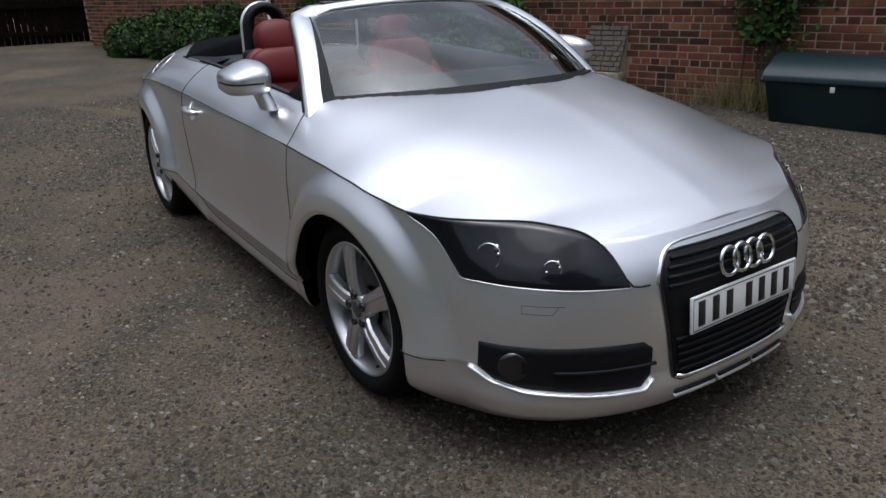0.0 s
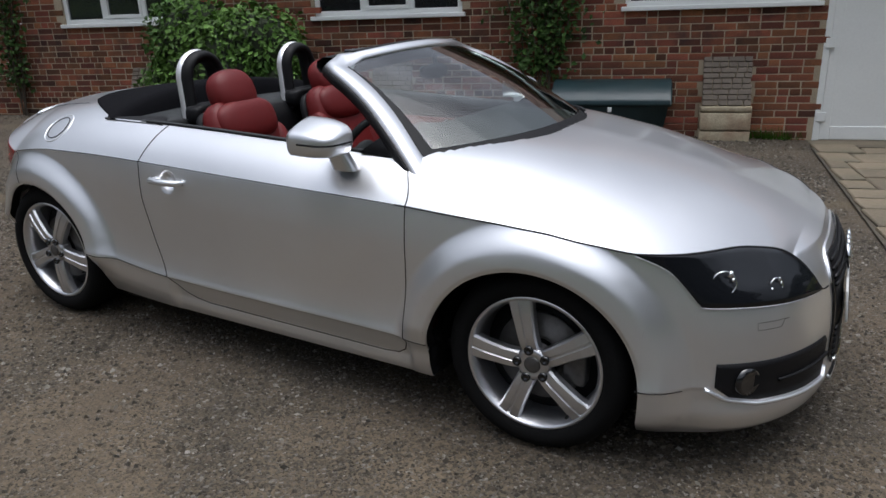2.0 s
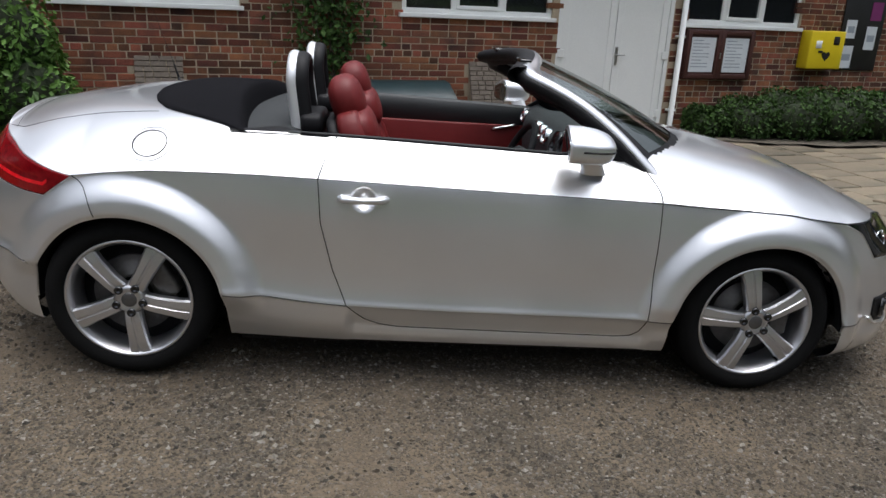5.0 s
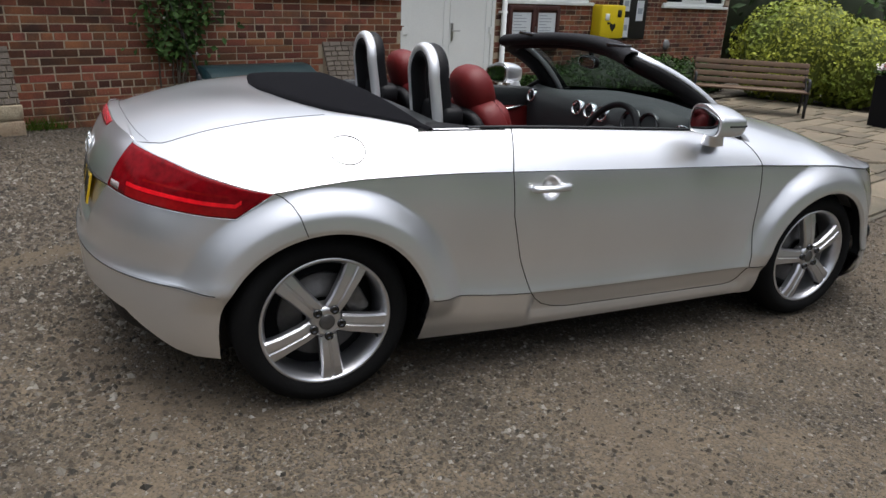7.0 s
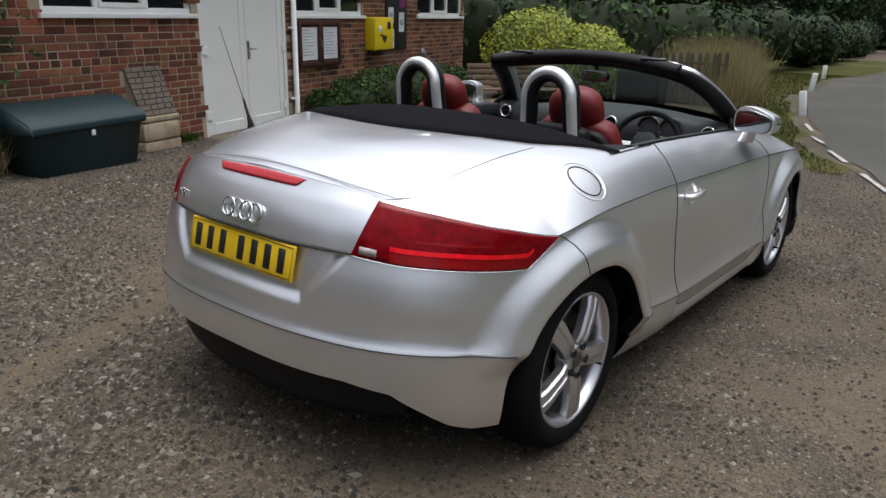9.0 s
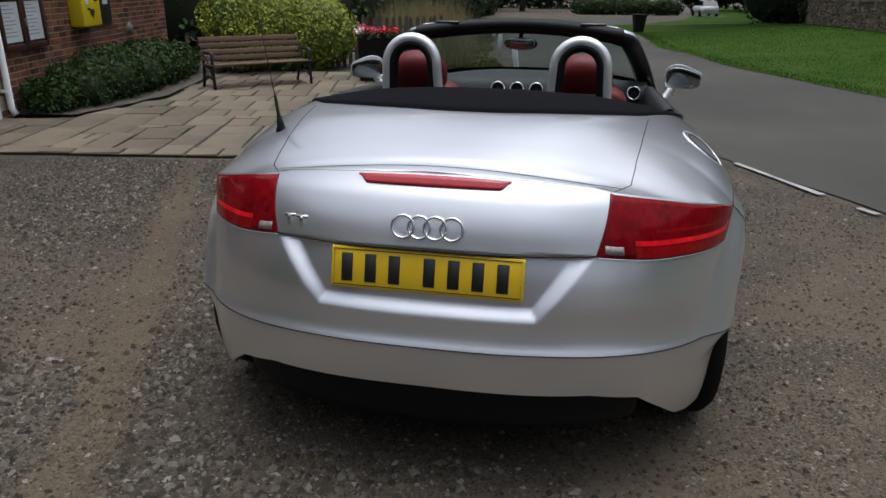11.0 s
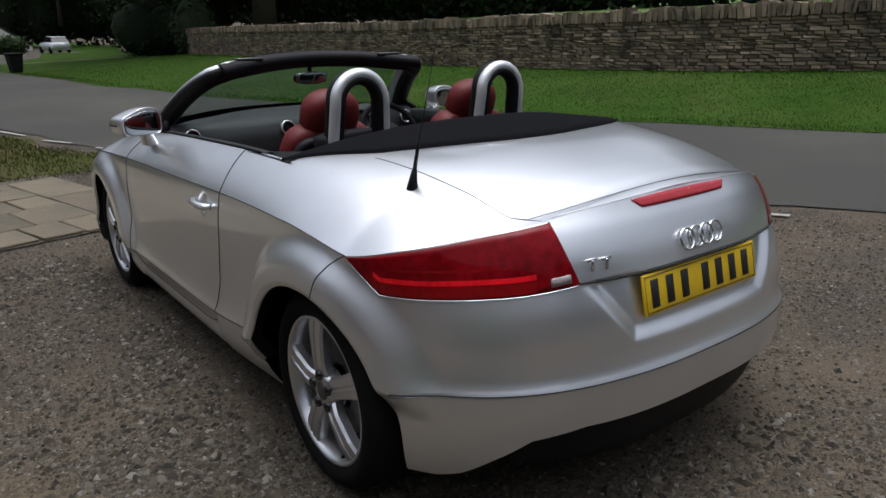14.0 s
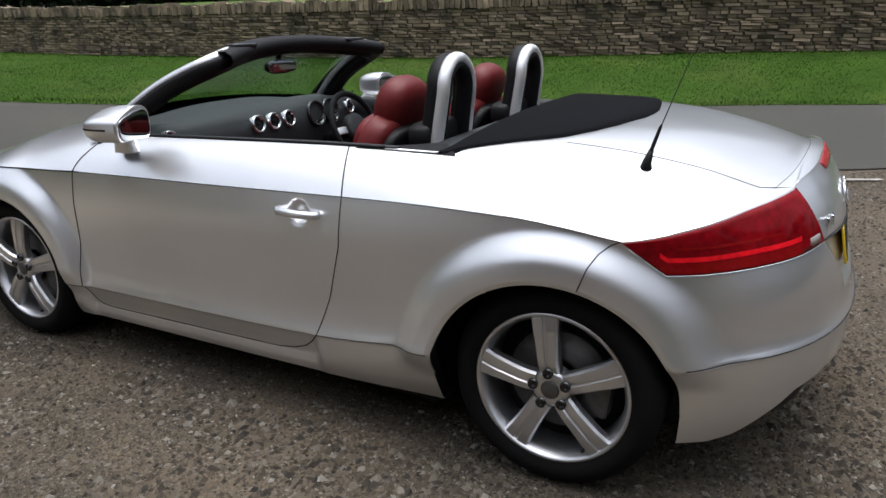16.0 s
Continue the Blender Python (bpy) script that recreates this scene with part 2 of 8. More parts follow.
M_BRICKP = material("red_brick_single", (0.178, 0.060, 0.029), 0.88, vary=0.35, scale=9, fine=90, bump=0.5, bump_scale=70, objrand=0.65, hue=0.014, dirt=(0.075, 0.032, 0.021))
M_MORTAR = material("mortar", (0.36, 0.30, 0.215), 0.95, vary=0.3, scale=3, fine=80, bump=0.5)
M_PATCH = material("grey_render_patch", (0.15, 0.125, 0.1), 0.92, vary=0.3, scale=9, fine=60, bump=0.7)
M_WHITE = material("white_plastic", (0.78, 0.8, 0.78), 0.35, vary=0.04, scale=2, fine=40, bump=0.02)
M_DARKGLASS = material("dark_window_glass", (0.012, 0.014, 0.016), 0.04, vary=0.2, scale=1, bump=0)
M_PAVE = material("riven_paving", (0.146, 0.118, 0.080), 0.88, vary=0.22, scale=5, fine=50, bump=0.6, bump_scale=30, objrand=0.28, dirt=(0.095, 0.085, 0.058))
M_STONE = material("limestone_rubble", (0.225, 0.177, 0.12), 0.92, vary=0.3, scale=7, fine=60, bump=0.7, bump_scale=40, island=0.5, dirt=(0.098, 0.08, 0.057))
M_STONEP = material("limestone_rubble_single", (0.225, 0.177, 0.12), 0.92, vary=0.3, scale=7, fine=60, bump=0.7, bump_scale=40, objrand=0.5, dirt=(0.098, 0.08, 0.057))
M_JOINT = material("dark_joint_soil", (0.075, 0.064, 0.046), 0.95, vary=0.3, scale=8, fine=60, bump=0.5)

# ---- plan ----


def lerp(x, xs, ys):
    return float(np.interp(x, xs, ys))


def smooth(t):
    t = min(max(t, 0.0), 1.0)
    return t * t * (3 - 2 * t)


EDGE_X = [-60, -20, -8, -3, 0, 2.5, 4.5, 6.5, 9.7, 15, 19.8, 25.5, 30, 35, 42.4, 46, 57, 100]
EDGE_Y = [-46, -19, -11.6, -8.9, -7.4, -6.3, -5.3, -4.3, -2.96, -1.9, -2.0, -2.15, -2.1, -1.8, -1.23, -3.4, -7.0, -14]
WALL_X = [-60, -14, -2, 2, 6, 12, 29.3, 60, 100]
WALL_Y = [-40, -15.4, -11.0, -9.75, -9.0, -8.75, -8.75, -13, -22]
BASE_X = [-14, -3, 0, 4, 8, 13, 24, 29, 45, 90]
BASE_Z = [0.9, 0.8, 0.7, 0.52, 0.4, 0.27, 0.1, -0.02, -0.75, -1.6]


def slope(x):
    return lerp(x, [-30, -8, -5, 2.2, 3.5, 13, 45, 90, 400], [0.20, 0.18, 0.135, -0.06, -0.075, -0.11, -0.95, -1.75, -3.0])


def ground_z(x, y):
    """Height of the ground: the car park falls gently ahead, the road crowns up to the far verge."""
    z = slope(x)
    q = 0.455 * (x - 2.1) - 0.89 * (y + 2.27)
    ye, yw = lerp(x, EDGE_X, EDGE_Y), lerp(x, WALL_X, WALL_Y)
    road = 0.042 * min(max(q, 0), 4.0) * smooth((30 - x) / 14)
    z += road
    if y < ye and x < 100:
        f = (ye - y) / max(ye - yw, 0.5)
        z += (max(lerp(x, BASE_X, BASE_Z), z) - z) * smooth(f * 0.92 + 0.04) if f < 1.2 else max(lerp(x, BASE_X, BASE_Z) - z, 0)
    return z


def mesh_object(name, bm, mat, smooth_shade=True):
    me = bpy.data.meshes.new(name)
    bm.to_mesh(me)
    bm.free()
    if smooth_shade:
        me.shade_smooth()
    for m in mat if isinstance(mat, (list, tuple)) else [mat]:
        me.materials.append(m)
    return new(name, me)


def part(name, bm, mat, parent, label="", smooth_shade=True):
    ob = mesh_object(name, bm, mat, smooth_shade)
    ob.parent = parent
    if label:
        ob["label"] = label
    return ob


def data_part(name, verts, faces, mat, parent=None, label="", smooth_shade=False):
    me = bpy.data.meshes.new(name)
    me.from_pydata(verts, [], faces)
    me.materials.append(mat)
    if smooth_shade:
        me.shade_smooth()
    ob = new(name, me)
    ob.parent = parent
    if label:
        ob["label"] = label
    return ob


def thing(name, m, label, category, group=""):
    ob = new(name)
    ob.matrix_world = m
    return tagged(ob, label, category, group)


def box(bm, x0, x1, y0, y1, z0, z1, bevel=0.0, seg=2, m=None):
    r = bmesh.ops.create_cube(bm, size=1)
    vs = r["verts"]
    bmesh.ops.scale(bm, vec=(x1 - x0, y1 - y0, z1 - z0), verts=vs)
    bmesh.ops.translate(bm, vec=((x0 + x1) / 2, (y0 + y1) / 2, (z0 + z1) / 2), verts=vs)
    if bevel:
        es = list({e for v in vs for e in v.link_edges})
        rb = bmesh.ops.bevel(bm, geom=es, offset=bevel, segments=seg, affect="EDGES", profile=0.5)
        vs = list({v for f in rb["faces"] for v in f.verts} | {v for v in vs if v.is_valid})
    if m is not None:
        bmesh.ops.transform(bm, matrix=m, verts=vs)
    return vs


def tube(bm, pts, radius, seg=8, closed=False, cap=True):
    """A round bar along pts; radius may be a list."""
    pts = [Vector(p) for p in pts]
    n = len(pts)
    rs = radius if isinstance(radius, (list, tuple)) else [radius] * n
    rings, ref = [], None
    for i, p in enumerate(pts):
        a = pts[(i - 1) % n] if closed or i else pts[0]
        b = pts[(i + 1) % n] if closed or i < n - 1 else pts[-1]
        d = (b - a).normalized()
        if ref is None:
            ref = d.orthogonal().normalized()
        ref = (ref - d * ref.dot(d))
        ref = ref.normalized() if ref.length > 1e-6 else d.orthogonal().normalized()
        o = d.cross(ref)
        rings.append([bm.verts.new(p + (ref * math.cos(k * math.tau / seg) + o * math.sin(k * math.tau / seg)) * rs[i]) for k in range(seg)])
    for i in range(n if closed else n - 1):
        a, b = rings[i], rings[(i + 1) % n]
        for k in range(seg):
            bm.faces.new((a[k], a[(k + 1) % seg], b[(k + 1) % seg], b[k]))
    if cap and not closed:
        bm.faces.new(rings[0][::-1])
        bm.faces.new(rings[-1])
    return rings


def lathe(bm, prof, seg=48, axis="y", close=False):
    """Turn a profile of (radius, height) round an axis."""
    rings = []
    for r, h in prof:
        ring = []
        for k in range(seg):
            c, s = math.cos(k * math.tau / seg) * r, math.sin(k * math.tau / seg) * r
            ring.append(bm.verts.new((c, h, s) if axis == "y" else (c, s, h) if axis == "z" else (h, c, s)))
        rings.append(ring)
    pairs = list(zip(rings, rings[1:])) + ([(rings[-1], rings[0])] if close else [])
    for a, b in pairs:
        for k in range(seg):
            bm.faces.new((a[k], b[k], b[(k + 1) % seg], a[(k + 1) % seg]))
    return rings


def grid_faces(bm, rows, flip=False):
    """Faces over a grid of vertices, skipping collapsed ones."""
    for a, b in zip(rows, rows[1:]):
        for k in range(len(a) - 1):
            q = [a[k], a[k + 1], b[k + 1], b[k]]
            u = []
            for v in q:
                if v not in u:
                    u.append(v)
            if len(u) >= 3:
                try:
                    bm.faces.new(u[::-1] if flip else u)
                except ValueError:
                    pass


# ---- ground and road ----
def sheet(name, xs, ys, mat, lift=0.0, keep=None):
    bm = bmesh.new()
    rows = [[bm.verts.new((x, y, ground_z(x, y) + lift + (0.006 * noise.noise((x * 1.7, y * 1.7, 0)) if abs(x) < 14 and abs(y) < 14 else 0))) for y in ys] for x in xs]
    grid_faces(bm, rows, flip=False)
    bmesh.ops.recalc_face_normals(bm, faces=bm.faces)
    return mesh_object(name, bm, mat)


def spread(lo, hi, step, far_lo, far_hi, grow=1.25):
    v = list(np.arange(lo, hi + 1e-6, step))
    d, a = step, v[0]
    while a > far_lo:
        d *= grow
        a -= d
        v.insert(0, a)
    d, a = step, v[-1]
    while a < far_hi:
        d *= grow
        a += d
        v.append(a)
    return v


GX = spread(-12, 22, 0.25, -1500, 1500)
GY = spread(-14, 12, 0.25, -1500, 1500)
ground = sheet("ground", GX, GY, M_GRAVEL)
tagged(ground, "brown compacted gravel car park, stony and uneven", "ground", kind="structure")


def strip(name, xs, lo, hi, n, mat, lift):
    """A band of the ground between two lines over x, laid a little above it."""
    bm = bmesh.new()
    rows = []
    for x in xs:
        a, b = lo(x), hi(x)
        rows.append([bm.verts.new((x, a + (b - a) * k / n, ground_z(x, a + (b - a) * k / n) + lift)) for k in range(n + 1)])
    grid_faces(bm, rows)
    bmesh.ops.recalc_face_normals(bm, faces=bm.faces)
    return mesh_object(name, bm, mat)


def near_edge(x):
    return lerp(x, [-60, -20, -2.2, 2.1, 4.2, 7.3, 12.3, 16.5, 21.6, 29.8, 40.2, 51, 63], [-38, -14.2, -4.72, -2.22, -1.25, 0.1, 1.5, 1.98, 2.54, 2.8, 3.1, 2.4, 2.2]) + 0.05 * math.sin(x * 2.1) + 0.03 * math.sin(x * 5.3)


def far_edge(x):
    return lerp(x, EDGE_X, EDGE_Y) + 0.03 * math.sin(x * 1.9)


FAR_X = list(np.arange(66, 130, 4.0))
RX = list(np.arange(-40, -12, 1.0)) + list(np.arange(-12, 20, 0.3)) + list(np.arange(20, 66, 1.0))
road = strip("road", [x for x in RX if x <= 62], far_edge, near_edge, 10, M_ROAD, 0.012)
tagged(road, "worn grey asphalt village road", "road", kind="structure")
verge = strip("verge", RX + FAR_X, lambda x: lerp(x, WALL_X, WALL_Y) - 0.4, far_edge, 14, M_GRASSBED, 0.02)
tagged(verge, "mown grass verge rising to the stone wall", "grass", kind="structure")

# edge-of-road dashes
DASH = [(8.9, 0.66, 8.2, 0.42), (7.65, 0.30, 7.15, 0.05), (6.6, -0.13, 5.9, -0.44), (5.3, -0.70, 4.5, -1.05), (3.1, -1.72, 2.1, -2.18), (1.75, -2.32, 1.6, -2.40), (1.45, -2.48, 1.26, -2.58), (0.48, -2.92, -0.45, -3.36), (-1.18, -3.71, -2.3, -4.22)]
for x0, y0, x1, y1 in DASH:
    bm = bmesh.new()
    d = Vector((x1 - x0, y1 - y0)).normalized()
    o = Vector((-d.y, d.x)) * 0.034
    rows = []
    for k in range(9):
        f = k / 8
        x, y = x0 + (x1 - x0) * f, y0 + (y1 - y0) * f
        w = 0.8 + 0.35 * noise.noise((x * 3, y * 3, 2))
        rows.append([bm.verts.new((x + o.x * w * s, y + o.y * w * s, ground_z(x, y) + 0.02)) for s in (-1, 1)])
    grid_faces(bm, rows, True)
    tagged(mesh_object("road_marking", bm, M_LINE), "worn white dash painted along the road edge", "road marking", "edge dashes", "structure")

# ---- village hall ----
HALL = Matrix.Translation((-1.241, 4.959, 0)) @ Matrix.Rotation(math.atan(0.2503), 4, "Z")
S0, S1, TOP = -15.0, 10.93, 3.0
WINDOWS = [(-13.2, -11.4), (-9.62, -7.95), (-6.03, -4.22), (-2.47, -0.66), (1.13, 3.03), (4.93, 6.8), (8.75, 10.8)]
SILL, HEAD = 1.36, 2.45
DOOR = (3.12, 4.76, -0.06, 2.06)


def opening(s, z, pad=0.0):
    if any(a - pad < s < b + pad and SILL - pad < z < HEAD + pad for a, b in WINDOWS):
        return True
    return DOOR[0] - pad < s < DOOR[1] + pad and z < DOOR[3] + pad


# wall core behind the bricks, with openings through it
bm = bmesh.new()
cuts = sorted({S0, S1, DOOR[0], DOOR[1], *[v for w in WINDOWS for v in w]})
zc = [-0.3, SILL, DOOR[3], HEAD, TOP]
for a, b in zip(cuts, cuts[1:]):
    for c, d in zip(zc, zc[1:]):
        if not opening((a + b) / 2, (c + d) / 2):
            box(bm, a, b, 0.001, 0.25, c, d)
box(bm, S1 - 0.25, S1 - 0.012, 0.25, 6, -0.3, TOP)
box(bm, S0, S1, 6, 6.25, -0.3, TOP)
box(bm, S0, S0 + 0.25, 0.25, 6, -0.3, TOP)
wall_hall = mesh_object("wall_hall", bm, M_MORTAR, False)
wall_hall.matrix_world = HALL
tagged(wall_hall, "long red brick hall wall with pale mortar", "wall", kind="structure")
bm = bmesh.new()
prof = [(-0.35, TOP - 0.1), (3.1, TOP + 1.9), (6.6, TOP - 0.1), (6.6, TOP - 0.25), (3.1, TOP + 1.7), (-0.35, TOP - 0.25)]
rows = [[bm.verts.new((s, y, z)) for y, z in prof + prof[:1]] for s in (S0 - 0.3, S1 + 0.3)]
grid_faces(bm, rows)
roof = mesh_object("roof_hall", bm, material("roof_tiles", (0.12, 0.07, 0.05), 0.85, vary=0.3, scale=4, fine=30), False)
roof.matrix_world = HALL
tagged(roof, "dark tiled pitched roof", "roof", kind="structure")


def hall_part(name, bm, mat, label, category, kind="structure", smooth_shade=False, parent=None):
    ob = mesh_object(name, bm, mat, smooth_shade)
    if parent is None:
        ob.matrix_world = HALL
        return tagged(ob, label, category, kind=kind)
    ob.parent = parent
    if label:
        ob["label"] = label
    return ob


M_CURTAIN = material("dark_red_curtain", (0.09, 0.02, 0.03), 0.9, vary=0.3, scale=6, fine=40, bump=0.3)
for k, (a, b) in enumerate(WINDOWS):
    bm = bmesh.new()
    box(bm, a - 0.04, b + 0.04, -0.05, 0.10, SILL - 0.045, SILL + 0.004, 0.008)
    w = hall_part(f"window_{k + 1}", bm, M_WHITE, "white plastic casement window with dark panes", "window")
    bm = bmesh.new()
    t = 0.06
    n = 3
    box(bm, a, b, 0.03, 0.09, SILL, SILL + t, 0.006)
    box(bm, a, b, 0.03, 0.09, HEAD - t, HEAD, 0.006)
    for j in range(n + 1):
        c = a + (b - a) * j / n
        c = min(max(c, a + t / 2), b - t / 2)
        box(bm, c - t / 2, c + t / 2, 0.028, 0.092, SILL + t, HEAD - t, 0.006)
    # opening casement in the middle
    c0, c1 = a + (b - a) / 3 + t / 2, a + 2 * (b - a) / 3 - t / 2
    box(bm, c0, c1, 0.018, 0.06, SILL + t, SILL + t + 0.045, 0.006)
    box(bm, c0, c0 + 0.04, 0.018, 0.06, SILL + t + 0.045, HEAD - t, 0.006)
    box(bm, c1 - 0.04, c1, 0.018, 0.06, SILL + t + 0.045, HEAD - t, 0.006)
    hall_part("window_frame", bm, M_WHITE, "", "", parent=w)
    for j in range(n):
        bm = bmesh.new()
        box(bm, a + (b - a) * j / n + 0.03, a + (b - a) * (j + 1) / n - 0.03, 0.055, 0.063, SILL + t - 0.01, HEAD - t + 0.01)
        hall_part("pane", bm, M_DARKGLASS, "", "", parent=w)
    bm = bmesh.new()
    rows = []
    for j in range(25):
        s = a + 0.1 + (b - a - 0.2) * j / 24
        rows.append([bm.verts.new((s, 0.2 + 0.03 * math.sin(j * 2.1), z)) for z in (SILL, HEAD)])
    grid_faces(bm, rows)
    hall_part("curtain", bm, M_CURTAIN, "", "", parent=w)

# double door
bm = bmesh.new()
d0, d1, _, dh = DOOR
box(bm, d0, d0 + 0.06, -0.005, 0.09, -0.07, dh, 0.006)
box(bm, d1 - 0.06, d1, -0.005, 0.09, -0.07, dh, 0.006)
box(bm, d0 + 0.06, d1 - 0.06, -0.005, 0.09, dh - 0.06, dh, 0.006)
door = hall_part("door_1", bm, M_WHITE, "closed white plastic double door with plain panels", "door")
M_STEEL = material("brushed_steel", (0.5, 0.5, 0.5), 0.3, metal=1.0, vary=0.05, bump=0.05)
mid = (d0 + d1) / 2
for a, b in ((d0 + 0.063, mid - 0.003), (mid + 0.003, d1 - 0.063)):
    bm = bmesh.new()
    z0, z1 = -0.04, dh - 0.063
    box(bm, a, a + 0.1, 0.01, 0.07, z0, z1, 0.006)
    box(bm, b - 0.1, b, 0.01, 0.07, z0, z1, 0.006)
    box(bm, a + 0.1, b - 0.1, 0.01, 0.07, z0, z0 + 0.14, 0.006)
    box(bm, a + 0.1, b - 0.1, 0.01, 0.07, z1 - 0.12, z1, 0.006)
    box(bm, a + 0.1, b - 0.1, 0.022, 0.055, z0 + 0.14, z1 - 0.12)
    leaf = hall_part("door_leaf", bm, M_WHITE, "", "", parent=door)
    for z in (0.2, 0.95, 1.8):
        bm = bmesh.new()
        c = d0 + 0.06 if a < mid - 0.1 else d1 - 0.06
        box(bm, c - 0.045, c + 0.045, -0.014, 0.012, z - 0.05, z + 0.05, 0.006)
        hall_part("hinge", bm, M_WHITE, "", "", parent=leaf)
bm = bmesh.new()
box(bm, mid + 0.02, mid + 0.06, -0.005, 0.015, 0.82, 1.05, 0.008)
tube(bm, [(mid + 0.04, -0.005, 0.95), (mid + 0.04, -0.05, 0.95), (mid + 0.13, -0.055, 0.95)], 0.009)
hall_part("door_handle", bm, M_STEEL, "steel lever handle", "", parent=door)
bm = bmesh.new()
box(bm, d0 - 0.05, d1 + 0.05, -0.3, 0.05, -0.25, -0.045, 0.01)
hall_part("door_step", bm, M_PAVE, "stone doorstep", "step")

# downpipes
for s in (-7.86, 4.88):
    bm = bmesh.new()
    tube(bm, [(s, -0.06, TOP - 0.2), (s, -0.06, 0.06), (s - 0.0, -0.1, -0.02)], 0.038, 12)
    for z in (0.25, 1.2, 2.1):
        box(bm, s - 0.06, s + 0.06, -0.07, 0.02, z - 0.015, z + 0.015, 0.005)
    p = hall_part("downpipe", bm, M_WHITE, "white plastic rainwater downpipe", "downpipe", smooth_shade=True)

# bricks: one common size, laid in stretcher bond with headers here and there
BR, COURSE = 0.2145, 0.0752


def brick_mesh(name, w, mat):
    bm = bmesh.new()
    box(bm, -w / 2, w / 2, -0.004, 0.05, -0.0325, 0.0325, 0.0035, 1)
    me = bpy.data.meshes.new(name)
    bm.to_mesh(me)
    bm.free()
    me.materials.append(mat)
    return me


PATCHES = [(-5.1, -4.6, -0.3, 0.80), (-1.76, -1.27, -0.3, 0.83), (1.97, 2.46, -0.3, 0.83)]


def course_layout():
    rnd = random.Random(4)
    out = []
    for c in range(int((TOP + 0.25) / COURSE)):
        z = -0.22 + c * COURSE
        s = S0 + (0 if c % 2 else 0.1125)
        k = 0
        while s < S1 - 0.02:
            header = (k + c) % 5 == 4 or c % 6 == 3
            w = 0.1 if header else BR
            e = min(s + w, S1)
            m0 = (s + e) / 2
            if e - s > 0.04 and not any(a - 0.0 < m0 < b and SILL - 0.05 < z < HEAD + 0.04 for a, b in WINDOWS) and not (DOOR[0] - 0.02 < m0 < DOOR[1] + 0.02 and z < DOOR[3] + 0.03) \
               and not any(a < m0 < b and c0 < z < c1 for a, b, c0, c1 in PATCHES):
                out.append((m0, z, e - s, rnd.uniform(-0.002, 0.003)))
            s = e + 0.013
            k += 1
    return out

# ---- the car ----
M_SILVER = material("silver_metallic_paint", (0.84, 0.848, 0.865), 0.34, metal=0.9, vary=0.05, scale=3, fine=700, bump=0, coat=1.0)
M_GAP = material("shut_and_crease_line", (0.015, 0.015, 0.016), 0.8, bump=0)
M_BLACK = material("black_plastic", (0.007, 0.007, 0.008), 0.55, spec=0.22, vary=0.15, scale=6, fine=200, bump=0.15, bump_scale=300)
M_GLOSSBLACK = material("gloss_black", (0.01, 0.01, 0.011), 0.12, vary=0.1, bump=0, coat=0.6)
M_CLOTH = material("black_roof_fabric", (0.0075, 0.0075, 0.009), 0.95, spec=0.05, vary=0.2, scale=8, fine=300, bump=0.3, bump_scale=500)
M_TYRE = material("tyre_rubber", (0.007, 0.007, 0.007), 0.85, spec=0.12, vary=0.25, scale=9, fine=120, bump=0.2)
M_ALLOY = material("alloy_wheel", (0.66, 0.66, 0.675), 0.33, metal=0.92, vary=0.04, scale=8, fine=200, bump=0, coat=0.4)
M_DARKMETAL = material("brake_metal", (0.13, 0.125, 0.12), 0.5, metal=0.7, vary=0.25, scale=14, bump=0.1)
M_CHROME = material("polished_chrome", (0.82, 0.83, 0.84), 0.08, metal=1.0, vary=0.02, bump=0)
M_SATIN = material("satin_aluminium", (0.90, 0.905, 0.91), 0.36, metal=0.7, vary=0.03, scale=5, bump=0)
M_RED = material("red_leather", (0.125, 0.009, 0.009), 0.48, spec=0.35, vary=0.12, scale=7, fine=120, bump=0.2, bump_scale=220)
M_DASH = material("dark_dash_plastic", (0.016, 0.019, 0.020), 0.6, vary=0.1, scale=5, fine=250, bump=0.15, bump_scale=400)
M_TAIL = material("red_lamp_lens", (0.17, 0.003, 0.006), 0.08, vary=0.5, scale=12, fine=45, bump=0, coat=0.0, spec=0.15)
M_TAIL2 = material("bright_red_lamp_band", (0.82, 0.010, 0.018), 0.12, vary=0.3, scale=20, fine=60, bump=0, spec=0.3)
M_TAIL3 = material("deep_red_lamp_cell", (0.22, 0.005, 0.006), 0.12, vary=0.3, scale=9, bump=0, spec=0.3)
M_BRAKE = material("pale_red_lens", (0.42, 0.035, 0.045), 0.25, vary=0.1, scale=40, bump=0, spec=0.4)
M_CLEAR = material("clear_lamp_lens", (0.30, 0.25, 0.24), 0.1, vary=0.2, scale=60, bump=0.3, bump_scale=120, coat=0.5)
M_LAMP = material("smoked_headlamp", (0.008, 0.009, 0.011), 0.03, vary=0.2, scale=7, bump=0, coat=0.0, spec=0.4)
M_GLASS = glass("windscreen_glass", (0.70, 0.79, 0.76), veil=0.065)
M_MIRROR = material("mirror_glass", (0.32, 0.34, 0.35), 0.03, metal=1.0, vary=0.0, bump=0)
M_YELLOW = material("yellow_plate", (0.70, 0.46, 0.012), 0.4, vary=0.05, scale=4, bump=0)
M_WPLATE = material("white_plate", (0.72, 0.72, 0.70), 0.4, vary=0.04, scale=4, bump=0)
M_INK = material("black_ink", (0.012, 0.012, 0.012), 0.5, vary=0.05, bump=0)

CAR = pose(0, 0, 0, 0, 1.589, 0)
car = thing("car", CAR, "silver open-top two-seat roadster with red leather seats, parked on gravel", "car")

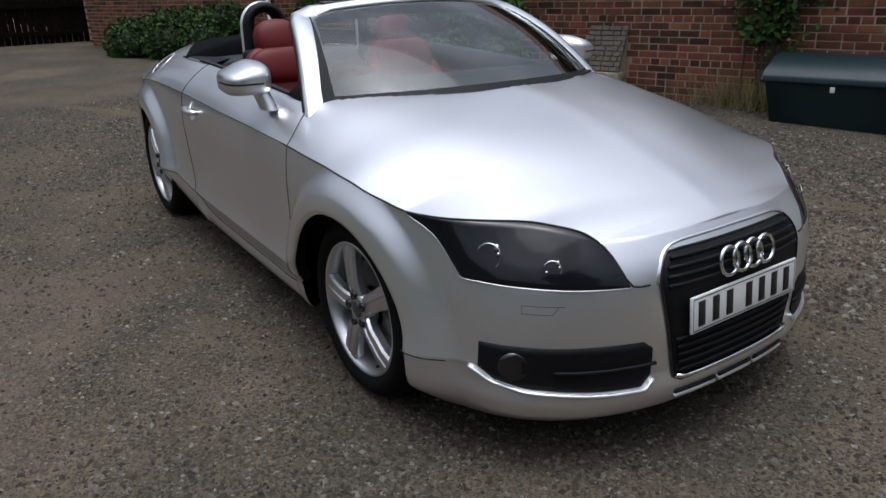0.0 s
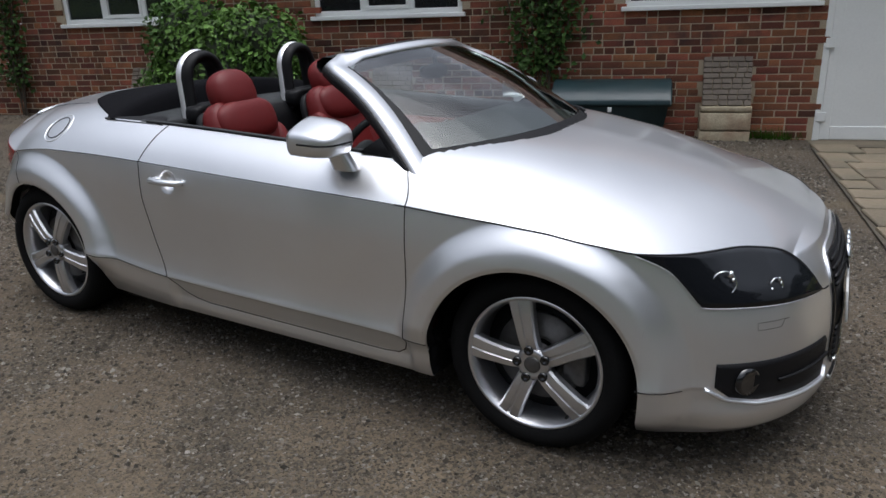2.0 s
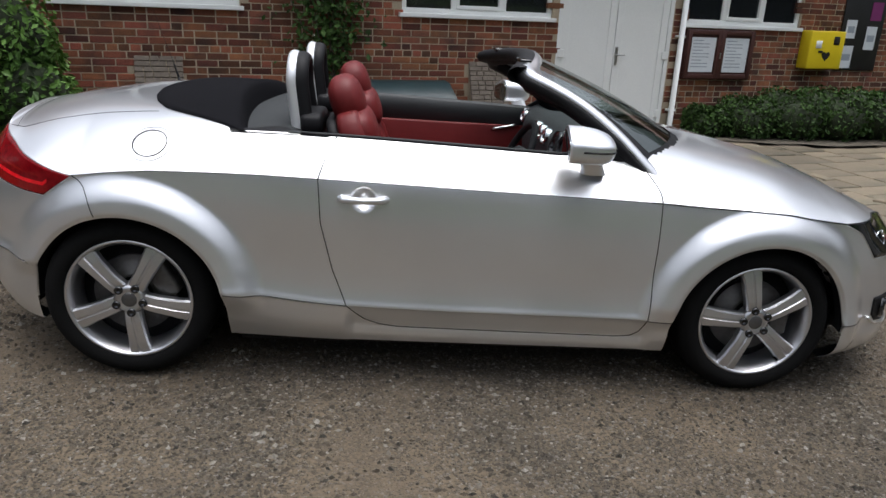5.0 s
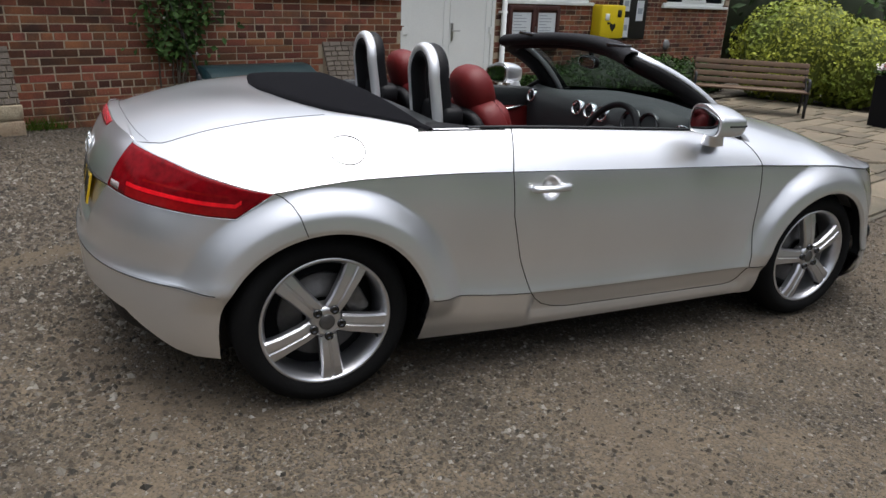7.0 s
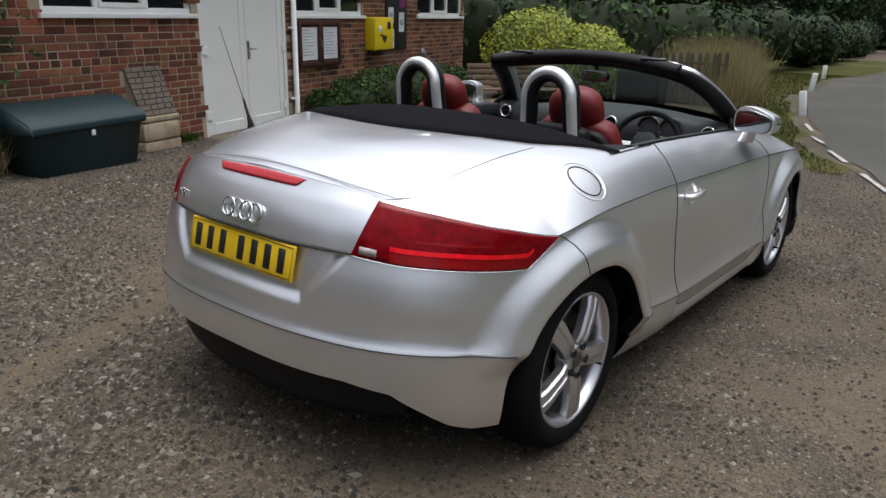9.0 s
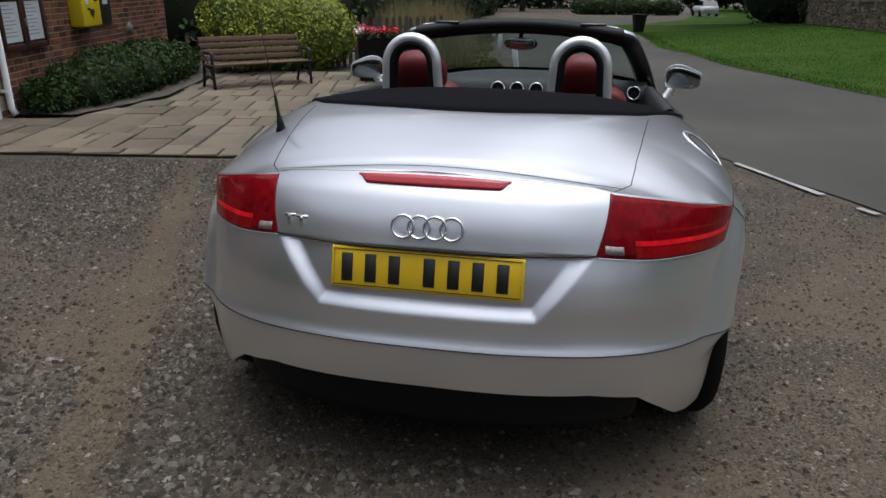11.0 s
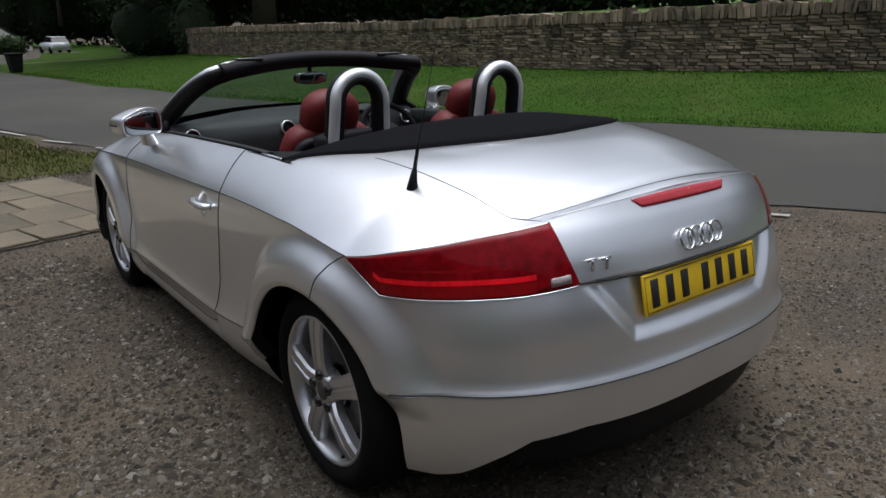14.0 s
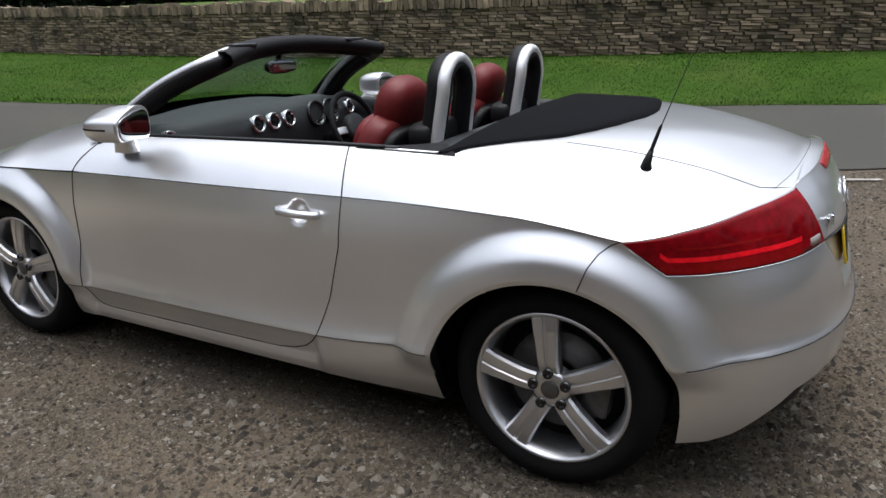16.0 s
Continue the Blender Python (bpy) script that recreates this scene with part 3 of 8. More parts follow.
HALF_W = 0.88
REAR0, REAR_L, REAR_P, REAR_Q = -0.6, 1.385, 4.5, 2.6
FRONT0, FRONT_L, FRONT_P, FRONT_Q = 0.6, 1.5, 5.0, 2.5
ARCH_R, ARCH_Z, AXLES = 0.362, 0.295, (-1.228, 1.224)


def make_outline():
    """Half of the plan outline, from the rear centre to the front centre: x, y, normal."""
    pts = []
    n = 900
    for k in range(n + 1):
        a = math.pi / 2 * k / n
        c, s = math.cos(a), math.sin(a)
        u, v = c ** (2 / REAR_P), s ** (2 / REAR_Q)
        nx, ny = -REAR_P / REAR_L * u ** (REAR_P - 1), REAR_Q / HALF_W * v ** (REAR_Q - 1)
        l = math.hypot(nx, ny)
        pts.append((REAR0 - REAR_L * u, HALF_W * v, nx / l, ny / l))
    for k in range(1, 400):
        pts.append((REAR0 + (FRONT0 - REAR0) * k / 400, HALF_W, 0.0, 1.0))
    for k in range(n + 1):
        a = math.pi / 2 * k / n
        c, s = math.cos(a), math.sin(a)
        u, v = s ** (2 / FRONT_P), c ** (2 / FRONT_Q)
        nx, ny = FRONT_P / FRONT_L * u ** (FRONT_P - 1), FRONT_Q / HALF_W * v ** (FRONT_Q - 1)
        l = math.hypot(nx, ny)
        pts.append((FRONT0 + FRONT_L * u, HALF_W * v, nx / l, ny / l))
    return np.array(pts)


OUT = make_outline()
ARC = np.r_[0, np.cumsum(np.hypot(*np.diff(OUT[:, :2], axis=0).T))]
ARC_END = float(ARC[-1])


def at_arc(u):
    return [float(np.interp(u, ARC, OUT[:, k])) for k in range(4)]


def u_x(x):
    return float(np.interp(x, OUT[:, 0], ARC))


_nr = int(np.argmax(OUT[:, 0] > -0.6))
_nf = int(np.argmax(OUT[:, 0] > 0.6))


def u_rear(y):
    return float(np.interp(y, OUT[:_nr, 1], ARC[:_nr]))


def u_front(y):
    return float(np.interp(-y, -OUT[_nf:, 1], ARC[_nf:]))


def curve(xs, ys):
    """A monotone smooth curve through a few points, as a function."""
    xs, ys = np.array(xs, float), np.array(ys, float)
    h, d = np.diff(xs), np.diff(ys) / np.diff(xs)
    m = np.r_[d[0], [0.0 if a * b <= 0 else 2 * a * b / (a + b) for a, b in zip(d, d[1:])], d[-1]]
    X = np.linspace(xs[0], xs[-1], 600)
    i = np.clip(np.searchsorted(xs, X) - 1, 0, len(h) - 1)
    t = (X - xs[i]) / h[i]
    Y = (2 * t ** 3 - 3 * t ** 2 + 1) * ys[i] + (t ** 3 - 2 * t ** 2 + t) * h[i] * m[i] + (3 * t ** 2 - 2 * t ** 3) * ys[i + 1] + (t ** 3 - t ** 2) * h[i] * m[i + 1]
    return lambda v: float(np.interp(v, X, Y))


# how far the skin stands in, above and below the sill crease or the bumper seam
SIDE_UP = curve([0, 0.03, 0.07, 0.13, 0.22, 0.33, 0.41, 0.47, 0.51], [-0.012, -0.003, 0.003, 0.006, 0.005, 0.004, 0.010, 0.019, 0.030])
QUARTER_LOW = curve([0, 0.005, 0.04, 0.08, 0.12, 0.155, 0.24], [-0.012, -0.009, -0.006, -0.001, 0.012, 0.030, 0.08])
DOOR_LOW = curve([0, 0.006, 0.05, 0.088, 0.092, 0.098, 0.12, 0.155, 0.24], [-0.012, -0.003, 0.015, 0.027, 0.0275, 0.025, 0.025, 0.036, 0.08])
REAR_UP = curve([0, 0.012, 0.035, 0.07, 0.117, 0.177, 0.257, 0.317, 0.377, 0.417, 0.447], [-0.008, -0.001, 0.007, 0.012, 0.015, 0.026, 0.050, 0.068, 0.098, 0.128, 0.15])
REAR_LOW = curve([0, 0.005, 0.04, 0.08, 0.15, 0.2, 0.28, 0.38], [-0.008, -0.004, -0.005, -0.004, 0.003, 0.012, 0.04, 0.10])
FRONT_IN = curve([0.10, 0.155, 0.19, 0.24, 0.30, 0.40, 0.50, 0.56, 0.62, 0.68, 0.73, 0.80], [0.09, 0.03, 0.0, -0.012, 0.0, 0.0, 0.006, 0.016, 0.04, 0.085, 0.13, 0.2])
SIDE_TAIL_LOW = curve([0, 0.005, 0.04, 0.12, 0.2, 0.26, 0.35], [-0.010, -0.007, -0.008, -0.007, -0.001, 0.010, 0.05])
CREASE = curve([-2.1, -1.75, -1.59, -0.86, -0.42, 0, 0.5, 0.86, 1.6, 2.2], [0.47, 0.46, 0.447, 0.385, 0.341, 0.332, 0.329, 0.326, 0.334, 0.325])
SEAM = curve([0, 0.3, 0.5, 0.7, 0.83, 0.9], [0.485, 0.484, 0.478, 0.466, 0.450, 0.445])
NOSE_LINE = curve([0, 0.20, 0.26, 0.305, 0.33, 0.347, 0.40, 0.428, 0.448, 0.466, 0.50, 0.55, 0.62, 0.68, 0.75, 0.80, 0.857], [0.669, 0.667, 0.662, 0.645, 0.612, 0.574, 0.574, 0.580, 0.615, 0.650, 0.688, 0.714, 0.728, 0.735, 0.740, 0.743, 0.744])


SHOULDER_X = curve([-1.41, -1.25, -1.1, -0.8, -0.53, 0, 0.75, 0.92, 1.1, 1.25, 1.38, 1.53], [0.786, 0.811, 0.824, 0.828, 0.823, 0.811, 0.797, 0.790, 0.784, 0.779, 0.762, 0.744])
SHOULDER_TAIL = curve([0.45, 0.56, 0.70, 0.80, 0.849], [0.897, 0.882, 0.856, 0.822, 0.786])
CENTRE_X = curve([-1.86, -1.7, -1.5, 0.6, 0.72, 0.9, 1.2, 1.5, 1.8, 1.9, 2.0], [-1.86, -1.73, -1.52, 0.62, 0.98, 1.12, 1.36, 1.62, 1.87, 1.94, 2.0])
CENTRE_Z = curve([-1.9, -1.8, -1.65, -1.38, -1.0, -0.8, 0, 0.62, 1.0, 1.25, 1.5, 1.78, 1.95, 2.01], [0.918, 0.938, 0.97, 1.008, 1.02, 1.02, 1.0, 0.985, 0.968, 0.935, 0.883, 0.795, 0.724, 0.692])
ROUNDNESS = curve([-1.86, -1.6, -1.3, -0.9, 0, 0.72, 1.2, 1.6, 2.0], [1.6, 3.0, 4.6, 6.5, 7.0, 6.5, 4.2, 2.6, 1.8])


def shoulder(u):
    """Height of the long line that runs from the tail lamp over the doors to the headlamp and round the nose."""
    x, y, nx, ny = at_arc(u)
    if x < -1.41:
        return 0.918 - 0.021 * (y / 0.45) ** 2 + 0.0065 * smooth((0.53 - y) / 0.05) if y < 0.45 else 0.0065 * smooth((0.53 - y) / 0.05) + SHOULDER_TAIL(y)
    if x < 1.53:
        return SHOULDER_X(x)
    return NOSE_LINE(y) if y < 0.84 else lerp(y, [0.84, 0.857], [NOSE_LINE(0.84), 0.744])


def bottom(u):
    x, y, nx, ny = at_arc(u)
    if x < AXLES[0] - ARCH_R - 1e-6:
        return lerp(y, [0, 0.45, 0.58, 0.66, 0.72, 0.76, 0.85], [0.368, 0.363, 0.338, 0.276, 0.222, 0.203, 0.198])
    if x > AXLES[1] + ARCH_R + 1e-6:
        return lerp(y, [0, 0.5, 0.8, 0.86], [0.185, 0.175, 0.150, 0.145])
    for a in AXLES:
        if abs(x - a) < ARCH_R:
            return ARCH_Z + math.sqrt(max(ARCH_R ** 2 - (x - a) ** 2, 0))
    return 0.178


def inset(z, x, y, nx):
    zk = CREASE(x)
    if z >= zk:
        side = SIDE_UP(z - zk)
    elif x < -1.5:
        side = SIDE_TAIL_LOW(zk - z)
    else:
        # the foot of the door tucks in above the sill
        w = smooth((x + 0.43) / 0.05) * smooth((0.80 - x) / 0.04)
        side = QUARTER_LOW(zk - z) * (1 - w) + (DOOR_LOW(zk - z) * w if w > 0 else 0)
    # thumb scoop behind the door handle
    side += 0.022 * smooth((0.050 - math.hypot(x + 0.365, z - 0.757)) / 0.034)
    w = smooth((abs(nx) - 0.12) / 0.6)
    if w == 0:
        return side
    if x < 0:
        zk = SEAM(y)
        end = REAR_UP(z - zk) if z >= zk else REAR_LOW(zk - z)
        # sunken field round the rear plate, its foot a sloping shelf
        top, low = 0.736, 0.562
        if low < z < top + 0.008 and nx < -0.5:
            hw = 0.305 + (0.455 - 0.305) * (z - low) / (top - low)
            d = min((hw - abs(y)) * 0.75, z - low)
            d = d if d < 0.02 else min(d, 0.5 * (hw - abs(y) + z - low))
            end += 0.022 * smooth(d / 0.045) * smooth((top - z) / 0.008 + 0.5)
    else:
        end = FRONT_IN(z)
    return side * (1 - w) + end * w


def flare(x, z):
    """How far the wheel arches swell: a crisp outer edge, rounding over towards the lip."""
    best = 0.0
    for a in AXLES:
        r = math.hypot(x - a, z - ARCH_Z)
        if r < 0.512:
            q = min(max((r - ARCH_R) / 0.148, 0.0), 1.0)
            k = 0.5 * smooth((1 - q) / 0.62) + 0.5 * (1 - q * q) ** 1.5 - 0.12 * smooth((0.376 - r) / 0.014)
            k *= smooth((z - 0.27) / 0.13) if abs(x) < 1.22 else smooth((z - (0.40 if x < 0 else 0.14)) / 0.12 + 0.3)
            best = max(best, 0.055 * k)
    return best


def skin(u, z, off=0.0):
    """A point of the car's left flank, nose or tail."""
    x, y, nx, ny = at_arc(u)
    d = off - inset(z, x, y, nx)
    px, py = x + nx * d, y + ny * d
    py += flare(px, z) * ny
    return Vector((px, max(py, 0.0) if y > 1e-4 else 0.0, z))


LIP_Y = [0.02 * k for k in range(30)]
LIP_X = [skin(u_rear(y), shoulder(u_rear(y))).x for y in LIP_Y]


def top_skin(u, t, off=0.0):
    """A point of the bonnet, door tops or rear deck: t runs from the shoulder (0) to the centre line (1)."""
    zs = shoulder(u)
    p = skin(u, zs)
    # beside the grille the skin first climbs straight up to the bonnet's leading edge
    t1 = 0.15 * min(1.0, (0.69 - zs) / 0.02) if p.x > 1.8 and zs < 0.6895 else 0.0
    if t < t1:
        q = skin(u, zs + (0.69 - zs) * t / t1)
        return Vector((q.x, q.y, q.z + off))
    if t1:
        p, zs, t = skin(u, 0.69), 0.69, (t - t1) / (1 - t1)
    xc = CENTRE_X(p.x)
    zc = max(CENTRE_Z(xc), zs)
    z = zs + (zc - zs) * (1 - (1 - t) ** ROUNDNESS(p.x))
    px, py = p.x + (xc - p.x) * t ** 1.15, p.y * (1 - t)
    if px < -1.6 and py < 0.56:
        # the boot lid kicks up at its edge behind a shallow hollow
        d = px - float(np.interp(py, LIP_Y, LIP_X))
        z += -0.004 * math.exp(-((d - 0.055) / 0.026) ** 2) * smooth((0.53 - py) / 0.15)
    return Vector((px, py, z + off))


def flip(v):
    return Vector((v.x, -v.y, v.z))


def both(bm, rows_of_points, close_centre=True):
    """Put a grid and its mirror image into bm."""
    for sgn in (1, -1):
        rows = [[bm.verts.new((p.x, sgn * p.y, p.z)) for p in r] for r in rows_of_points]
        grid_faces(bm, rows, sgn < 0)
    bmesh.ops.remove_doubles(bm, verts=bm.verts, dist=0.0006)
    bmesh.ops.recalc_face_normals(bm, faces=bm.faces)


def arcs(a, b, step):
    n = max(2, int(round((b - a) / step)) + 1)
    return list(np.linspace(a, b, n))


# stations along the flank in five runs, finer round the arches
def arch_run(a):
    xs = [a + ARCH_R * math.cos(math.pi - math.pi * k / 60) for k in range(61)]
    return [u_x(xs[0]) + 1e-5] + [u_x(x) for x in xs[1:-1]] + [u_x(xs[-1]) - 1e-5]


RUNS = [arcs(0, u_rear(0.50), 0.009) + arcs(u_rear(0.50), u_x(AXLES[0] - ARCH_R) - 2e-5, 0.008)[1:], arch_run(AXLES[0]),
        [u_x(AXLES[0] + ARCH_R) + 2e-5] + arcs(u_x(AXLES[0] + ARCH_R) + 0.012, u_x(-0.43), 0.011) + arcs(u_x(-0.43), u_x(-0.30), 0.004)[1:] + arcs(u_x(-0.30), u_x(AXLES[1] - ARCH_R) - 0.012, 0.011)[1:] + [u_x(AXLES[1] - ARCH_R) - 2e-5],
        arch_run(AXLES[1]), arcs(u_x(AXLES[1] + ARCH_R) + 2e-5, u_front(0.54), 0.008) + arcs(u_front(0.54), u_front(0.26), 0.006)[1:] + arcs(u_front(0.26), ARC_END, 0.016)[1:]]
US = [u for run in RUNS for u in run]


def row_heights(u, run):
    """Heights of the rows of one station, with two close rows along the crease or seam."""
    zb, zs = bottom(u), shoulder(u)
    x, y = at_arc(u)[:2]
    if run not in (0, 2):
        return [zb + (zs - zb) * k / 56 for k in range(57)]
    zk = CREASE(x) * (1 - smooth((-x - 1.6) / 0.15)) + SEAM(y) * smooth((-x - 1.6) / 0.15)
    low = [zb + (zk - 0.0015 - zb) * k / 22 for k in range(23)]
    return low + [zk + 0.0015 + (zs - zk - 0.0015) * k / 50 for k in range(51)]


def skin_normal(u, z):
    x, y = at_arc(u)[:2]
    near = min(abs(z - CREASE(x)), abs(z - SEAM(y)) if x < -1.5 else 1.0)
    du, dz = 0.009, 0.002 if near < 0.012 or z > shoulder(u) - 0.008 else 0.006
    a, b = skin(min(u + du, ARC_END), z), skin(u - du, z) if u >= du else flip(skin(du - u, z))
    if u + du > ARC_END:
        a = flip(skin(2 * ARC_END - u - du, z))
    return (skin(u, z + dz) - skin(u, z - dz)).cross(a - b).normalized()


DOOR_Z = [(-0.535, 0.823), (-0.522, 0.66), (-0.475, 0.48), (-0.42, 0.343), (-0.385, 0.305), (-0.345, 0.275), (-0.29, 0.255), (-0.217, 0.245), (0.2, 0.240), (0.66, 0.236), (0.72, 0.242), (0.75, 0.262), (0.765, 0.30), (0.768, 0.42), (0.768, 0.60), (0.763, 0.797)]


def in_door(x, z):
    if not -0.54 < x < 0.77:
        return False
    back = lerp(-z, [-0.823, -0.66, -0.48, -0.343, -0.305, -0.275, -0.255, -0.245], [-0.535, -0.522, -0.475, -0.42, -0.385, -0.345, -0.29, -0.217])
    return x > back and z > 0.24


SHELL = {}
lip_bm = bmesh.new()
for ri, run in enumerate(RUNS):
    pts, nrm, lips = [], [], []
    for u in run:
        x, y, nx, ny = at_arc(u)
        n = Vector((nx, ny, 0))
        zz = row_heights(u, ri)
        p0 = skin(u, zz[0])
        lips.append([p0 - n * 0.05 + Vector((0, 0, 0.012)), p0 - n * 0.010 - Vector((0, 0, 0.001))])
        pts.append([lips[-1][1]] + [skin(u, z) for z in zz])
        nn = [skin_normal(u, z) for z in zz]
        nrm.append([(nn[0] - Vector((0, 0, 0.8))).normalized()] + nn)
    for sgn in (1, -1):
        rows = [[lip_bm.verts.new((p.x, sgn * p.y, p.z)) for p in r] for r in lips]
        grid_faces(lip_bm, rows, sgn < 0)
        for i in range(len(run) - 1):
            for k in range(len(pts[i]) - 1):
                c = (pts[i][k] + pts[i + 1][k + 1]) / 2
                if ri == 4:
                    name = "front_bumper"
                elif ri == 0:
                    name = "rear_bumper" if c.z < SEAM(c.y) and k < 23 else "tail_panel"
                elif ri == 2 and in_door(c.x, c.z):
                    name = "door"
                else:
                    name = "front_wing" if c.x > 0.2 else "rear_wing" if ri < 2 or c.z > CREASE(c.x) else "sill"
                key = (name, 0 if ri in (0, 4) else sgn)
                vs, ns, fs, seen = SHELL.setdefault(key, ([], [], [], {}))
                quad = []
                for a, b in ((i, k), (i + 1, k), (i + 1, k + 1), (i, k + 1)):
                    p, q = pts[a][b], nrm[a][b]
                    tag = (ri, a, b, sgn if p.y > 1e-4 else 0)
                    if tag not in seen:
                        seen[tag] = len(vs)
                        vs.append((p.x, sgn * p.y, p.z))
                        ns.append((q.x, sgn * q.y if p.y > 1e-4 else 0.0, q.z))
                    quad.append(seen[tag])
                fs.append(tuple(quad if sgn < 0 else quad[::-1]))
DOORS = {}
SHELL_LABEL = {"door": "closed silver door with a tucked-in foot", "front_bumper": "silver front bumper", "rear_bumper": "silver lower rear bumper",
               "tail_panel": "silver tail with a sunken plate field", "sill": "silver sill below the door"}
for (name, sgn), (vs, ns, fs, _) in SHELL.items():
    ob = data_part(name, vs, fs, M_SILVER, car, SHELL_LABEL.get(name, ""), True)
    ob.data.normals_split_custom_set_from_vertices(ns)
    if name == "door":
        DOORS[sgn] = ob
part("underside_lip", lip_bm, M_BLACK, car)


def top_panel(name, us, t0, t1, n, label="", pw=1.5):
    rows = []
    for u in us:
        rows.append([top_skin(u, t0 + (t1 - t0) * (k / n) ** pw) for k in range(n + 1)])
    bm = bmesh.new()
    both(bm, rows)
    return part(name, bm, M_SILVER, car, label)


US_HOOD = [u for u in US if at_arc(u)[0] >= 0.70]
hood = top_panel("bonnet", [u_x(0.70)] + US_HOOD, 0, 1, 30)
US_MID = arcs(u_x(-0.86), u_x(0.70), 0.04)
for sd in (1, -1):
    bm = bmesh.new()
    rows = [[bm.verts.new((p.x, sd * p.y, p.z)) for p in (top_skin(u, 0.165 * k / 12) for k in range(13))] for u in US_MID]
    grid_faces(bm, rows, sd < 0)
    bmesh.ops.recalc_face_normals(bm, faces=bm.faces)
    part("door_top", bm, M_SILVER, car, "rounded silver door shoulder")
US_DECK = [u for u in US if at_arc(u)[0] < -1.12] + [u_x(-1.12)]
deck = top_panel("rear_deck", US_DECK, 0, 1, 30)
for sd in (1, -1):
    bm = bmesh.new()
    rows = []
    for u in arcs(u_x(-1.12), u_x(-0.86), 0.02):
        tm = lerp(at_arc(u)[0], [-1.12, -1.0, -0.9, -0.86], [0.42, 0.36, 0.23, 0.165])
        rows.append([bm.verts.new((p.x, sd * p.y, p.z)) for p in (top_skin(u, tm * (k / 14) ** 1.3) for k in range(15))])
    grid_faces(bm, rows, sd < 0)
    bmesh.ops.recalc_face_normals(bm, faces=bm.faces)
    part("quarter_top", bm, M_SILVER, car, "rounded silver shoulder beside the roof well")


def ribbon(name, pts, r=0.0028, mat=M_GAP, parent=car, closed=False, mirror=True, label=""):
    """A thin line laid into the panels, mostly a dark shut line, on one or both sides."""
    bm = bmesh.new()
    tube(bm, pts, r, 5, closed=closed)
    ob = part(name, bm, mat, parent, label)
    if mirror:
        bm = bmesh.new()
        tube(bm, [flip(Vector(p)) for p in pts], r, 5, closed=closed)
        part(name, bm, mat, parent, label)
    return ob


def side_path(pairs, n=10, off=0.0):
    out = []
    for (x0, z0), (x1, z1) in zip(pairs, pairs[1:]):
        for k in range(n):
            f = k / n
            out.append(skin(u_x(x0 + (x1 - x0) * f), z0 + (z1 - z0) * f, off))
    out.append(skin(u_x(pairs[-1][0]), pairs[-1][1], off))
    return out


# the shoulder line, bonnet edge, door outline, sill and bumper seams
# the shoulder is an edge, not a gap: its shadow is drawn as a dark line
ribbon("shoulder_shade_line", [skin(u, shoulder(u), 0.0003) for u in arcs(u_x(-1.41), u_x(0.72), 0.03)], 0.0016)
ribbon("bonnet_gap", [skin(u, shoulder(u), 0.0012) for u in arcs(u_x(0.72), u_front(0.45), 0.02)] + [skin(u, shoulder(u), 0.0012) for u in arcs(u_front(0.44), u_front(0.37), 0.02)], 0.003)
ribbon("door_gap", side_path(DOOR_Z, 8), 0.0022)
ribbon("door_gap", [top_skin(u_x(-0.535 + 0.075 * k / 10), 0.165 * k / 10) for k in range(11)], 0.0026)
ribbon("door_gap", [top_skin(u_x(0.763 - 0.075 * smooth(k / 10)), 0.15 * k / 10) for k in range(11)], 0.0026)
ribbon("sill_seam", side_path([(x, CREASE(x)) for x in (-0.868, -0.75, -0.6, -0.5, -0.42)], 5), 0.0018)
ribbon("sill_seam", side_path([(0.768, CREASE(0.768)), (0.862, CREASE(0.862))], 4), 0.0018)
ribbon("bumper_seam", [skin(u, SEAM(at_arc(u)[1])) for u in arcs(0, u_x(-1.60), 0.02)], 0.0019)
ribbon("bumper_seam", [skin(u, lerp(at_arc(u)[1], [0.7, 0.8, 0.88], [0.322, 0.328, 0.335])) for u in arcs(u_x(1.575), u_front(0.80), 0.02)], 0.0022)
ribbon("bumper_edge", [skin(u, SEAM(at_arc(u)[1]) - 0.0045, 0.0006) for u in arcs(0, u_x(-1.60), 0.02)], 0.0016, M_SILVER)
ribbon("wing_seam", side_path([(-1.41, 0.786), (-1.385, 0.774), (-1.360, 0.753), (-1.340, 0.72), (-1.325, 0.676), (-1.317, 0.655)], 5), 0.002)


def patch(name, us, lo, hi, mat, off=0.003, n=8, parent=car, label="", side=1, depth=0.012, smooth_shade=True):
    """A closed plate that follows the flank between two heights."""
    bm = bmesh.new()
    front, back = [], []
    for u in us:
        a, b = lo(u), hi(u)
        front.append([skin(u, a + (b - a) * k / n, off) for k in range(n + 1)])
        back.append([skin(u, a + (b - a) * k / n, off - depth) for k in range(n + 1)])
    F = [[bm.verts.new((p.x, side * p.y, p.z)) for p in r] for r in front]
    B = [[bm.verts.new((p.x, side * p.y, p.z)) for p in r] for r in back]
    grid_faces(bm, F)
    grid_faces(bm, B, True)
    grid_faces(bm, [[r[0] for r in F], [r[0] for r in B]])
    grid_faces(bm, [[r[-1] for r in B], [r[-1] for r in F]])
    grid_faces(bm, [F[0], B[0]])
    grid_faces(bm, [B[-1], F[-1]])
    bmesh.ops.remove_doubles(bm, verts=bm.verts, dist=0.0004)
    bmesh.ops.recalc_face_normals(bm, faces=bm.faces)
    ob = part(name, bm, mat, parent, label, smooth_shade)
    return ob


